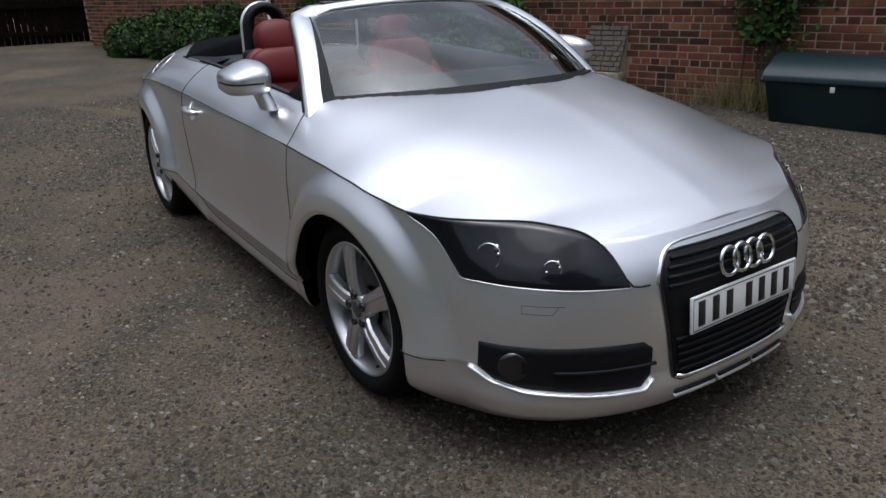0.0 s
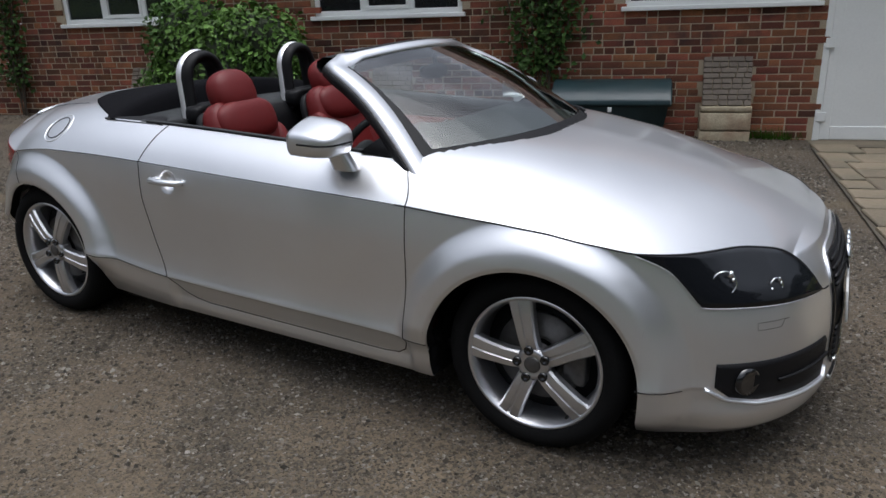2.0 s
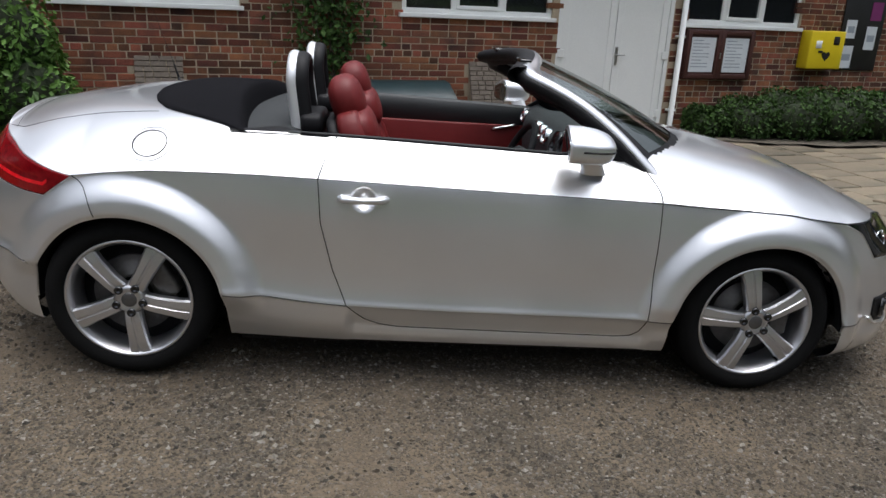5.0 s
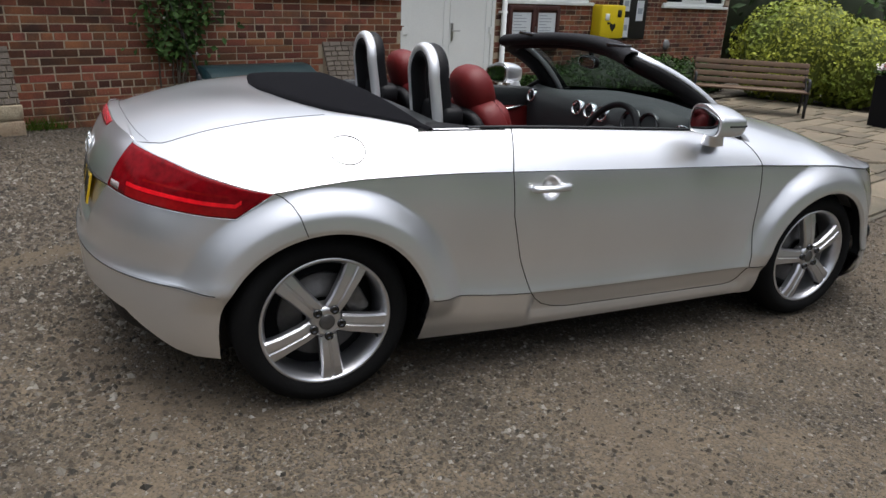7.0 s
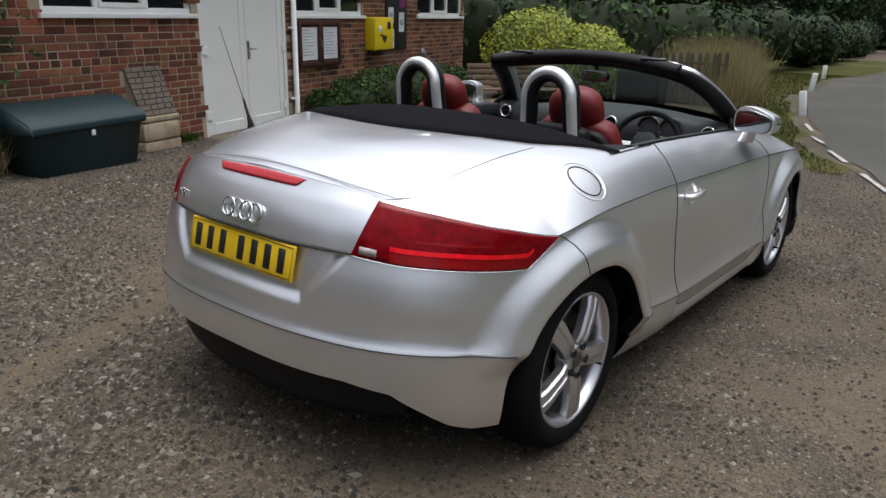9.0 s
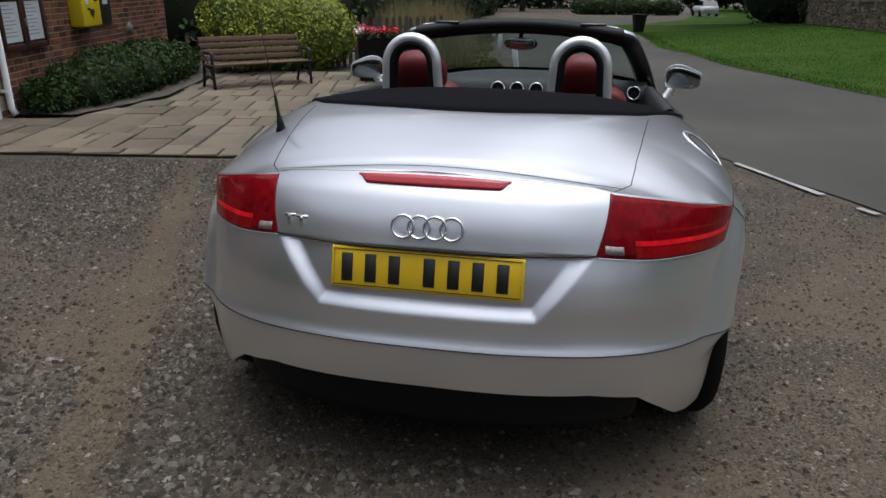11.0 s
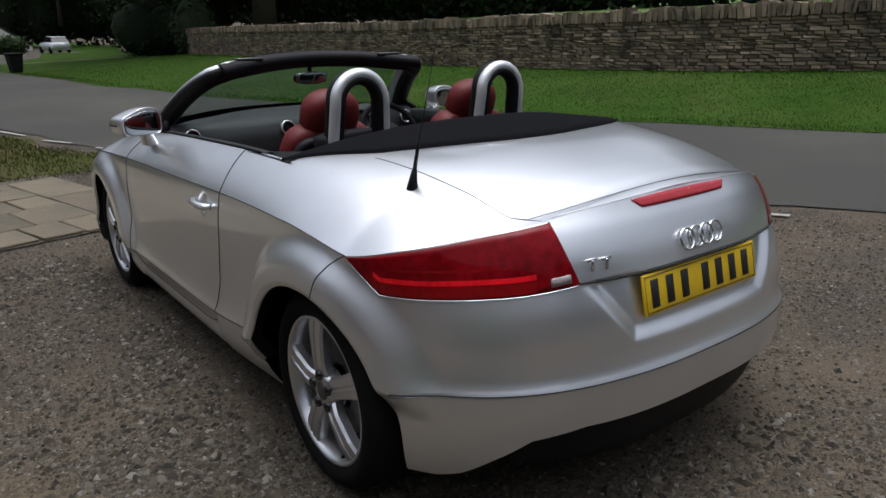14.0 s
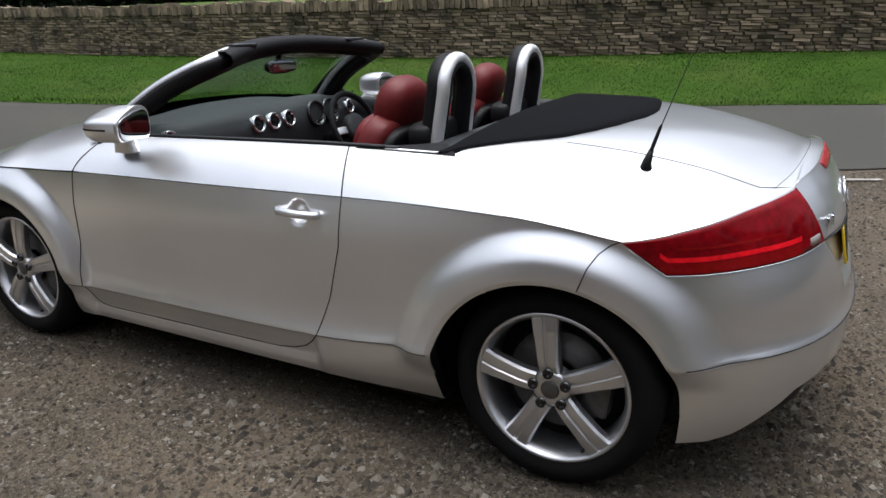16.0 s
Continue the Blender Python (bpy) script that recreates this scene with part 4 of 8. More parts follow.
def full_patch(name, yw, lo, hi, mat, off, n=6, front=True, parent=car, label="", depth=0.012, step=0.02):
    """A plate across the nose or tail, symmetric about the centre line; yw is its half width."""
    us = arcs(u_front(yw), ARC_END, step) if front else arcs(0, u_rear(yw), step)[::-1]
    bm = bmesh.new()
    cols = [(u, 1) for u in us] + [(u, -1) for u in us[::-1][1:]]
    F, B = [], []
    for u, s in cols:
        y = at_arc(u)[1]
        a, b = lo(y), hi(y)
        pf = [skin(u, a + (b - a) * k / n, off) for k in range(n + 1)]
        pb = [skin(u, a + (b - a) * k / n, off - depth) for k in range(n + 1)]
        F.append([bm.verts.new((p.x, s * p.y, p.z)) for p in pf])
        B.append([bm.verts.new((p.x, s * p.y, p.z)) for p in pb])
    grid_faces(bm, F)
    grid_faces(bm, B, True)
    grid_faces(bm, [[r[0] for r in F], [r[0] for r in B]])
    grid_faces(bm, [[r[-1] for r in B], [r[-1] for r in F]])
    grid_faces(bm, [F[0], B[0]])
    grid_faces(bm, [B[-1], F[-1]])
    bmesh.ops.remove_doubles(bm, verts=bm.verts, dist=0.0004)
    bmesh.ops.recalc_face_normals(bm, faces=bm.faces)
    return part(name, bm, mat, parent, label)


# lamps, both sides
UH = arcs(u_x(1.535), u_front(0.60), 0.02) + arcs(u_front(0.60), u_front(0.432), 0.008)[1:]


def head_lo(u):
    x, y = at_arc(u)[:2]
    s = shoulder(u)
    if x < 1.73:
        return min(s - 0.001, lerp(x, [1.535, 1.60, 1.64, 1.68, 1.73], [0.741, 0.716, 0.694, 0.651, 0.590]))
    return min(s - 0.001, lerp(y, [0.43, 0.6, 0.74, 0.78], [0.577, 0.581, 0.587, 0.590]))


UT = arcs(u_rear(0.455), u_rear(0.53), 0.008) + arcs(u_rear(0.53), u_x(-1.412), 0.02)[1:]


def tail_lo(u):
    x, y = at_arc(u)[:2]
    s = shoulder(u)
    if x > -1.53:
        return min(s - 0.001, lerp(x, [-1.53, -1.412], [0.700, 0.785]))
    return lerp(y, [0.455, 0.60, 0.79, 0.84], [0.738, 0.720, 0.702, 0.700])


def tail_hi(u):
    y = at_arc(u)[1]
    return min(shoulder(u) - 0.004, lerp(y, [0.455, 0.514], [0.742, 0.886])) if y < 0.514 else shoulder(u) - 0.004


for sd in (1, -1):
    lamp = patch("headlamp", UH, head_lo, lambda u: shoulder(u) - 0.0025, M_LAMP, 0.003, 10, side=sd, label="smoked headlamp under a clear cover")
    # projector and small lamp behind the cover, as rings just under its face
    for (yy, zz, r) in ((0.755, 0.655, 0.036), (0.63, 0.632, 0.024)):
        u = u_front(yy)
        c = skin(u, zz, 0.004)
        nx, ny = at_arc(u)[2:]
        nrm = Vector((nx, ny, 0.25)).normalized()
        bm = bmesh.new()
        rot = nrm.to_track_quat("Z", "Y").to_matrix().to_4x4()
        tube(bm, [(r * math.cos(a), r * math.sin(a), 0) for a in np.linspace(0.3, 4.2, 16)], 0.0022, 5)
        for gx, gy, gs in ((-0.55, 0.75, 0.30), (-0.75, 0.25, 0.18), (0.7, -0.35, 0.2)):
            bmesh.ops.create_cube(bm, size=1, matrix=Matrix.Translation((r * gx, r * gy, 0)) @ Matrix.Rotation(0.5, 4, "Z") @ Matrix.Diagonal((r * gs, r * gs * 1.7, 0.003, 1)))
        bmesh.ops.transform(bm, matrix=Matrix.Translation(c) @ rot, verts=bm.verts)
        if sd < 0:
            bmesh.ops.transform(bm, matrix=Matrix.Diagonal((1, -1, 1, 1)), verts=bm.verts)
            bmesh.ops.reverse_faces(bm, faces=bm.faces)
        part("projector", bm, M_CHROME, lamp, "chrome projector ring")
    tl = patch("tail_lamp", UT, tail_lo, tail_hi, M_TAIL, 0.003, 10, side=sd, label="wedge-shaped red tail lamp")
    band = [u for u in UT if at_arc(u)[1] > 0.56 and at_arc(u)[0] < -1.505]
    patch("light_band", band, lambda u: tail_lo(u) + 0.034, lambda u: tail_lo(u) + 0.047, M_TAIL2, 0.0032, 3, parent=tl, side=sd, depth=0.003, smooth_shade=False)
    top = [u for u in UT if at_arc(u)[1] > 0.62 and at_arc(u)[0] < -1.53]
    patch("light_strip", top, lambda u: tail_lo(u) + 0.066, lambda u: tail_lo(u) + 0.073, M_TAIL3, 0.0032, 2, parent=tl, side=sd, depth=0.003, smooth_shade=False)
    patch("reflector", band, lambda u: tail_lo(u) + 0.004, lambda u: tail_lo(u) + 0.030, M_TAIL3, 0.0032, 2, parent=tl, side=sd, depth=0.003, smooth_shade=False)
    rev = [u for u in UT if 0.472 < at_arc(u)[1] < 0.545]
    patch("reversing_lamp", rev, lambda u: tail_lo(u) + 0.009, lambda u: tail_lo(u) + 0.030, M_CLEAR, 0.0045, 2, parent=tl, side=sd, depth=0.004)

# bright edging under the tail lamps
ribbon("lamp_edge", [skin(u, tail_lo(u) - 0.003, 0.001) for u in UT if at_arc(u)[0] < -1.42], 0.0022, M_SILVER)
ribbon("lamp_edge", [skin(u, head_lo(u) - 0.003, 0.001) for u in UH], 0.0022, M_SILVER)
def on_lid(x, y):
    """A point of the boot lid's top."""
    u = u_x(x) if x > -1.6 else min((u_rear(v) for v in np.linspace(0.0, 0.85, 400)), key=lambda q: abs(skin(q, shoulder(q)).x - x))
    p = skin(u, shoulder(u))
    return top_skin(u, min(max(1 - abs(y) / max(p.y, 1e-4), 0.0), 1.0))


BOOT = [on_lid(x, lerp(x, [-1.74, -1.47, -1.15], [0.511, 0.549, 0.588])) for x in np.linspace(-1.16, -1.70, 19)]
ribbon("boot_gap", BOOT + [skin(u_rear(0.514 - 0.059 * k / 6), 0.886 - 0.146 * k / 6, 0.0005) for k in range(7)], 0.0015)
ribbon("boot_gap", [skin(u, 0.739, 0.001) for u in arcs(0, u_rear(0.455), 0.02)], 0.003)


# boot lid edge, high-level brake lamp
LIP_LINE = []
for y in np.linspace(0.0, 0.505, 14):
    u = u_rear(y)
    LIP_LINE.append(skin(u, shoulder(u), -0.001))
ribbon("lid_crease", [on_lid(float(np.interp(y, LIP_Y, LIP_X)) + 0.052, y) + Vector((0, 0, 0.0004)) for y in np.linspace(0.0, 0.50, 18)], 0.0008, M_GAP, label="fine crease ahead of the boot lid edge")
ribbon("lip_edge", LIP_LINE, 0.0022, M_SILVER, label="rounded edge of the boot lid")


def lamp_top(y):
    return shoulder(u_rear(abs(y))) - 0.005


full_patch("brake_lamp", 0.22, lambda y: 0.894 + (lamp_top(y) - 0.896) * smooth((abs(y) - 0.188) / 0.032), lamp_top, M_BRAKE, 0.004, 3, front=False, label="slim red high-level brake lamp", step=0.01)
full_patch("diffuser", 0.62, lambda y: 0.205 + 0.03 * (y / 0.62) ** 2, lambda y: 0.355 - 0.02 * smooth((abs(y) - 0.5) / 0.12), M_BLACK, -0.045, 5, front=False, label="black plastic rear diffuser")


def plate(name, cx, cz, tilt, back, facing, mat, label):
    """A number plate with seven blank bars in place of its characters."""
    bm = bmesh.new()
    box(bm, -0.004, 0.004, -0.26, 0.26, -0.0555, 0.0555, 0.003)
    m = Matrix.Translation((cx, 0, cz)) @ Matrix.Rotation(tilt, 4, "Y")
    bmesh.ops.transform(bm, matrix=m, verts=bm.verts)
    p = part(name, bm, mat, car, label)
    ys = [-0.205, -0.14, -0.075, -0.01, 0.085, 0.15, 0.215]
    for y in ys:
        bm = bmesh.new()
        x = facing * 0.0052
        box(bm, x - 0.0008, x + 0.0008, y * -facing - 0.0155, y * -facing + 0.0155, -0.038, 0.038, 0.0005, 1)
        bmesh.ops.transform(bm, matrix=m, verts=bm.verts)
        part("character_bar", bm, M_INK, p)
    bm = bmesh.new()
    x = facing * 0.0048
    w, h = 0.252, 0.048
    tube(bm, [(x, -w, -h), (x, w, -h), (x, w, h), (x, -w, h)], 0.0012, 4, closed=True)
    bmesh.ops.transform(bm, matrix=m, verts=bm.verts)
    part("plate_border", bm, M_INK, p)
    return p


plate("rear_plate", -1.937, 0.678, math.radians(12), 0, -1, M_YELLOW, "yellow rear number plate with blank black bars")

# four overlapping rings on the tail and the grille
def rings(name, cx, cz, r, step, minor, facing, tilt, mat):
    for k in range(4):
        bm = bmesh.new()
        y = (k - 1.5) * step
        tube(bm, [(0.0015 * (k % 2) * facing, y + r * math.cos(a), r * math.sin(a)) for a in np.linspace(0, math.tau, 33)[:-1]], minor, 8, closed=True)
        bmesh.ops.transform(bm, matrix=Matrix.Translation((cx, 0, cz)) @ Matrix.Rotation(tilt, 4, "Y"), verts=bm.verts)
        part(name, bm, mat, car, "chrome ring of the maker's badge")


rings("badge_ring", -1.924, 0.797, 0.0295, 0.0435, 0.0036, -1, math.radians(17), M_CHROME)
# two small chrome bars where the model badge sits
for y in (0.415, 0.372):
    bm = bmesh.new()
    for w, h, dz in ((0.034, 0.008, 0.014), (0.009, 0.030, 0.0)):
        c = skin(u_rear(y), 0.780 + dz, 0.004)
        box(bm, c.x - 0.003, c.x + 0.003, c.y - w / 2, c.y + w / 2, c.z - h / 2, c.z + h / 2, 0.001, 1)
    part("badge_bar", bm, M_CHROME, car)

# nose: grille, plate, rings, lower intakes
GR_T, GR_B = 0.650, 0.262


def gr_half(z):
    return lerp(z, [0.262, 0.50, 0.56, 0.60, 0.63, 0.65, 0.66], [0.272, 0.324, 0.333, 0.328, 0.310, 0.285, 0.255])


def nose_sheet(name, mat, off, z0, z1, inset_y, n=10, label="", parent=car):
    bm = bmesh.new()
    rows = []
    for k in range(n + 1):
        z = z0 + (z1 - z0) * k / n
        h = gr_half(z) - inset_y
        # rounded corners
        e = min((z - z0) / 0.035, 1)
        h -= 0.035 * (1 - math.sqrt(max(1 - (1 - e) ** 2, 0)))
        row = []
        for j in range(17):
            y = -h + 2 * h * j / 16
            row.append(bm.verts.new((skin(u_front(abs(y)), z, off).x, y, z)))
        rows.append(row)
    grid_faces(bm, rows)
    bmesh.ops.recalc_face_normals(bm, faces=bm.faces)
    r = bmesh.ops.extrude_face_region(bm, geom=list(bm.faces))
    bmesh.ops.translate(bm, vec=(-0.02, 0, 0), verts=[v for v in r["geom"] if isinstance(v, bmesh.types.BMVert)])
    bmesh.ops.recalc_face_normals(bm, faces=bm.faces)
    return part(name, bm, mat, parent, label)


grille = nose_sheet("grille", M_BLACK, 0.004, GR_B, GR_T, 0.0, 16, "tall black trapezoid grille with horizontal slats")
for z in list(np.arange(0.562, 0.635, 0.024)) + list(np.arange(0.292, 0.41, 0.026)):
    bm = bmesh.new()
    h = gr_half(z) - 0.02
    pts = [(skin(u_front(abs(y)), z, 0.008).x, y, z) for y in np.linspace(-h, h, 15)]
    tube(bm, pts, 0.0065, 6)
    part("slat", bm, M_BLACK, grille)
edge = []
for y, z in [(-gr_half(v), v) for v in np.linspace(GR_B + 0.01, GR_T, 22)] + [(y, GR_T + 0.002) for y in np.linspace(-0.24, 0.24, 9)] + [(gr_half(v), v) for v in np.linspace(GR_T, GR_B + 0.01, 22)] + [(y, GR_B) for y in np.linspace(0.25, -0.25, 9)]:
    edge.append((skin(u_front(abs(y)), z, 0.005).x, y, z))
bm = bmesh.new()
tube(bm, [Vector((p.x, sg * p.y, p.z)) for sg, ys in ((-1, np.linspace(0.346, 0.0, 30)), (1, np.linspace(0.0, 0.346, 30)[1:])) for p in (skin(u_front(y), NOSE_LINE(y) + 0.001, 0.002) for y in ys)], 0.0045, 8)
part("bonnet_edge", bm, M_SILVER, car, "rolled front edge of the bonnet")
ribbon("grille_frame", edge, 0.0035, M_GLOSSBLACK, grille, closed=True, mirror=False, label="gloss black grille surround")
plate("front_plate", 2.112, 0.472, math.radians(-7), 0, 1, M_WPLATE, "white front number plate with blank black bars")
rings("badge_ring", 2.098, 0.597, 0.041, 0.058, 0.0065, 1, math.radians(-14), M_CHROME)
bm = bmesh.new()
tube(bm, [(skin(u_front(abs(y)), 0.272, 0.012).x, y, 0.272 + 0.012 * smooth((abs(y) - 0.24) / 0.05)) for y in np.linspace(-0.275, 0.275, 21)], 0.008, 8)
part("grille_bar", bm, M_CHROME, grille, "bright bar along the foot of the grille")
# slim vents under the grille
for y0, y1 in ((-0.27, -0.1), (-0.08, 0.08), (0.1, 0.27)):
    bm = bmesh.new()
    tube(bm, [(skin(u_front(abs(y)), 0.222, 0.002).x, y, 0.222) for y in np.linspace(y0, y1, 8)], 0.0075, 6)
    part("vent_slot", bm, M_BLACK, car)
    bm = bmesh.new()
    tube(bm, [(skin(u_front(abs(y)), 0.210, 0.004).x, y, 0.210) for y in np.linspace(y0, y1, 8)], 0.0085, 8)
    part("vent_lip", bm, M_SATIN, car)
for sd in (1, -1):
    ui = arcs(u_front(0.76), u_front(0.355), 0.016)
    intake = patch("lower_intake", ui, lambda u: lerp(at_arc(u)[1], [0.355, 0.385, 0.5, 0.68, 0.735, 0.76], [0.300, 0.270, 0.272, 0.284, 0.300, 0.335]), lambda u: lerp(at_arc(u)[1], [0.355, 0.385, 0.5, 0.76], [0.385, 0.410, 0.413, 0.411]), M_BLACK, 0.003, 6, side=sd, label="black lower air intake with a dark bar")
    u = u_front(0.70)
    c = skin(u, 0.348, 0.006)
    bm = bmesh.new()
    lathe(bm, [(0.0, 0.004), (0.03, 0.002), (0.042, 0.006), (0.046, -0.01)], 20, "x")
    bmesh.ops.transform(bm, matrix=Matrix.Translation((c.x, sd * c.y, c.z)) @ Matrix.Rotation(sd * 0.6, 4, "Z"), verts=bm.verts)
    part("fog_lamp", bm, M_GLOSSBLACK, intake, "round smoked fog lamp")
    bm = bmesh.new()
    pts = [skin(u, 0.338, 0.008) for u in arcs(u_front(0.62), u_front(0.345), 0.02)]
    tube(bm, [(p.x, sd * p.y, p.z) for p in pts], 0.006, 6)
    part("intake_bar", bm, M_BLACK, intake)
    bm = bmesh.new()
    pts = [skin(u, lerp(at_arc(u)[1], [0.345, 0.375, 0.5, 0.68, 0.742, 0.774], [0.285, 0.257, 0.260, 0.272, 0.292, 0.328]), 0.004) for u in arcs(u_front(0.774), u_front(0.345), 0.015)]
    tube(bm, [(p.x, sd * p.y, p.z) for p in pts], 0.007, 8)
    part("intake_lip", bm, M_SILVER, intake)
    # washer cover
    bm = bmesh.new()
    pts = [skin(u, 0.512 if k < 6 else 0.535, 0.0008) for k, u in enumerate(arcs(u_front(0.69), u_front(0.60), 0.018) + arcs(u_front(0.69), u_front(0.60), 0.018)[::-1])]
    tube(bm, [(p.x, sd * p.y, p.z) for p in pts], 0.0007, 4, closed=True)
    part("washer_cover", bm, M_GAP, car)

# wheels
def make_wheel():
    w = new("wheel")
    w.parent = car
    bm = bmesh.new()
    R, r = 0.318, 0.236
    prof = [(r - 0.012, 0.02), (r, 0.012), (r + 0.008, 0.004), (r + 0.03, -0.004), (r + 0.052, 0.002), (R - 0.012, 0.020), (R - 0.004, 0.034), (R, 0.055), (R, 0.19), (R - 0.006, 0.212), (r + 0.04, 0.228), (r - 0.012, 0.215)]
    lathe(bm, prof, 64)
    bmesh.ops.recalc_face_normals(bm, faces=bm.faces)
    part("tyre", bm, M_TYRE, w, "black low-profile tyre")
    bm = bmesh.new()
    lathe(bm, [(r + 0.001, 0.012), (r - 0.003, 0.008), (r - 0.009, 0.010), (r - 0.013, 0.018), (r - 0.022, 0.030), (r - 0.026, 0.05), (r - 0.03, 0.14), (r - 0.02, 0.215)], 64)
    bmesh.ops.recalc_face_normals(bm, faces=bm.faces)
    for f in bm.faces:
        f.normal_flip()
    rim = part("rim", bm, M_ALLOY, w, "silver alloy rim")
    for k in range(5):
        a0 = math.radians(104 + 72 * k)
        bm = bmesh.new()
        rows = []
        for i in range(9):
            f = i / 8
            rad = 0.052 + (r - 0.012 - 0.052) * f
            hw = lerp(f, [0, 0.25, 0.6, 1], [0.032, 0.033, 0.036, 0.043])
            y = lerp(f, [0, 0.2, 0.75, 1], [0.012, 0.004, 0.008, 0.016])
            rows.append([(-hw, y + 0.035), (-hw, y + 0.010), (-hw + 0.006, y + 0.001), (-0.0065, y - 0.001), (-0.003, y + 0.0035), (0.003, y + 0.0035), (0.0065, y - 0.001), (hw - 0.006, y + 0.001), (hw, y + 0.010), (hw, y + 0.035)])
            rows[-1] = [(rad, t, yy) for t, yy in rows[-1]]
        V = [[bm.verts.new((rad * math.cos(a0) - t * math.sin(a0), yy, rad * math.sin(a0) + t * math.cos(a0))) for rad, t, yy in row] for row in rows]
        grid_faces(bm, V)
        bmesh.ops.recalc_face_normals(bm, faces=bm.faces)
        part("spoke", bm, M_ALLOY, w, smooth_shade=False)
    bm = bmesh.new()
    lathe(bm, [(0.0, 0.010), (0.028, 0.010), (0.031, 0.014), (0.036, 0.008), (0.052, 0.012), (0.060, 0.024), (0.062, 0.06)], 40)
    bmesh.ops.recalc_face_normals(bm, faces=bm.faces)
    part("hub", bm, M_ALLOY, w)
    bm = bmesh.new()
    lathe(bm, [(0.0, 0.006), (0.024, 0.006), (0.0285, 0.009), (0.029, 0.02)], 28)
    bmesh.ops.recalc_face_normals(bm, faces=bm.faces)
    part("centre_cap", bm, M_DARKMETAL, w, "grey centre cap")
    for k in range(5):
        a = math.radians(104 + 72 * k)
        bm = bmesh.new()
        lathe(bm, [(0.0, 0.006), (0.007, 0.006), (0.009, 0.001), (0.0155, 0.001), (0.0155, 0.03)], 12)
        bmesh.ops.translate(bm, vec=(0.052 * math.cos(a), 0, 0.052 * math.sin(a)), verts=bm.verts)
        bmesh.ops.recalc_face_normals(bm, faces=bm.faces)
        part("wheel_bolt", bm, M_GLOSSBLACK, w)
    bm = bmesh.new()
    lathe(bm, [(0.07, 0.075), (0.078, 0.085), (0.155, 0.085), (0.155, 0.105), (0.07, 0.105)], 40, close=True)
    bmesh.ops.recalc_face_normals(bm, faces=bm.faces)
    part("brake_disc", bm, M_DARKMETAL, w)
    bm = bmesh.new()
    box(bm, 0.085, 0.165, 0.055, 0.12, -0.07, 0.07, 0.012)
    part("brake_caliper", bm, M_DARKMETAL, w)
    bm = bmesh.new()
    lathe(bm, [(0.0, 0.12), (r - 0.03, 0.12), (r - 0.03, 0.14), (0.0, 0.14)], 40)
    bmesh.ops.recalc_face_normals(bm, faces=bm.faces)
    part("backing", bm, M_BLACK, w)
    bm = bmesh.new()
    a = math.radians(-52)
    tube(bm, [((r - 0.028) * math.cos(a), 0.035, (r - 0.028) * math.sin(a)), ((r - 0.032) * math.cos(a), 0.006, (r - 0.032) * math.sin(a))], 0.005, 8)
    part("valve", bm, M_BLACK, w)
    return w


# a wheel faces -y with its face at y = 0
wheel = make_wheel()
CAP_Y = 0.866
wheel.matrix_local = Matrix.Translation((AXLES[1] + 0.01, -CAP_Y, 0.318))
for x, sd, spin in ((AXLES[0] - 0.006, -1, -29), (AXLES[1] + 0.01, 1, 16), (AXLES[0] - 0.006, 1, 7)):
    m = Matrix.Translation((x, sd * CAP_Y, 0.318)) @ (Matrix.Rotation(math.pi, 4, "Z") if sd > 0 else Matrix())
    copy_thing(wheel, m @ Matrix.Rotation(math.radians(spin), 4, "Y"))

# wheel housings and underside
for a in AXLES:
    for sd in (1, -1):
        bm = bmesh.new()
        rows = []
        for dx, z in [(ARCH_R + 0.003, 0.27 if a > 0 else 0.19)] + [((ARCH_R + 0.003) * math.cos(math.pi * k / 24), ARCH_Z + (ARCH_R + 0.003) * math.sin(math.pi * k / 24)) for k in range(25)] + [(-ARCH_R - 0.003, 0.165 if a > 0 else 0.27)]:
            rows.append([bm.verts.new((a + dx, sd * y, z)) for y in (0.79, 0.60)])
        grid_faces(bm, rows)
        cap = [r[1] for r in rows]
        bm.faces.new(cap)
        part("wheel_housing", bm, M_BLACK, car)
bm = bmesh.new()
box(bm, -1.55, 1.75, -0.58, 0.58, 0.125, 0.30, 0.02)
box(bm, -0.84, 0.84, -0.80, 0.80, 0.14, 0.26, 0.02)
box(bm, -1.82, -1.5, -0.5, 0.5, 0.23, 0.36, 0.02)
box(bm, 1.55, 1.95, -0.6, 0.6, 0.2, 0.28, 0.02)
part("underbody", bm, M_BLACK, car)

# fuel flap and door handles
c = top_skin(u_x(-1.146), 0.10)
for r in (0.081, 0.062):
    bm = bmesh.new()
    pts = []
    for k in range(48):
        a = math.tau * k / 48
        dx, dt = r * math.cos(a), r * math.sin(a)
        # walk over the deck: along x, and across by arc fraction
        best = min((abs((top_skin(u_x(-1.146 + dx), t).z - c.z) * 0.75 + (c.y - top_skin(u_x(-1.146 + dx), t).y) * 0.66 - dt), t) for t in np.linspace(0.0, 0.28, 400))[1]
        p = top_skin(u_x(-1.146 + dx), best)
        pts.append((p.x, -p.y, p.z))
    tube(bm, pts, 0.0030 if r > 0.07 else 0.0028, 5, closed=True)
    part("fuel_flap_ring", bm, M_SATIN if r > 0.07 else M_GAP, car)
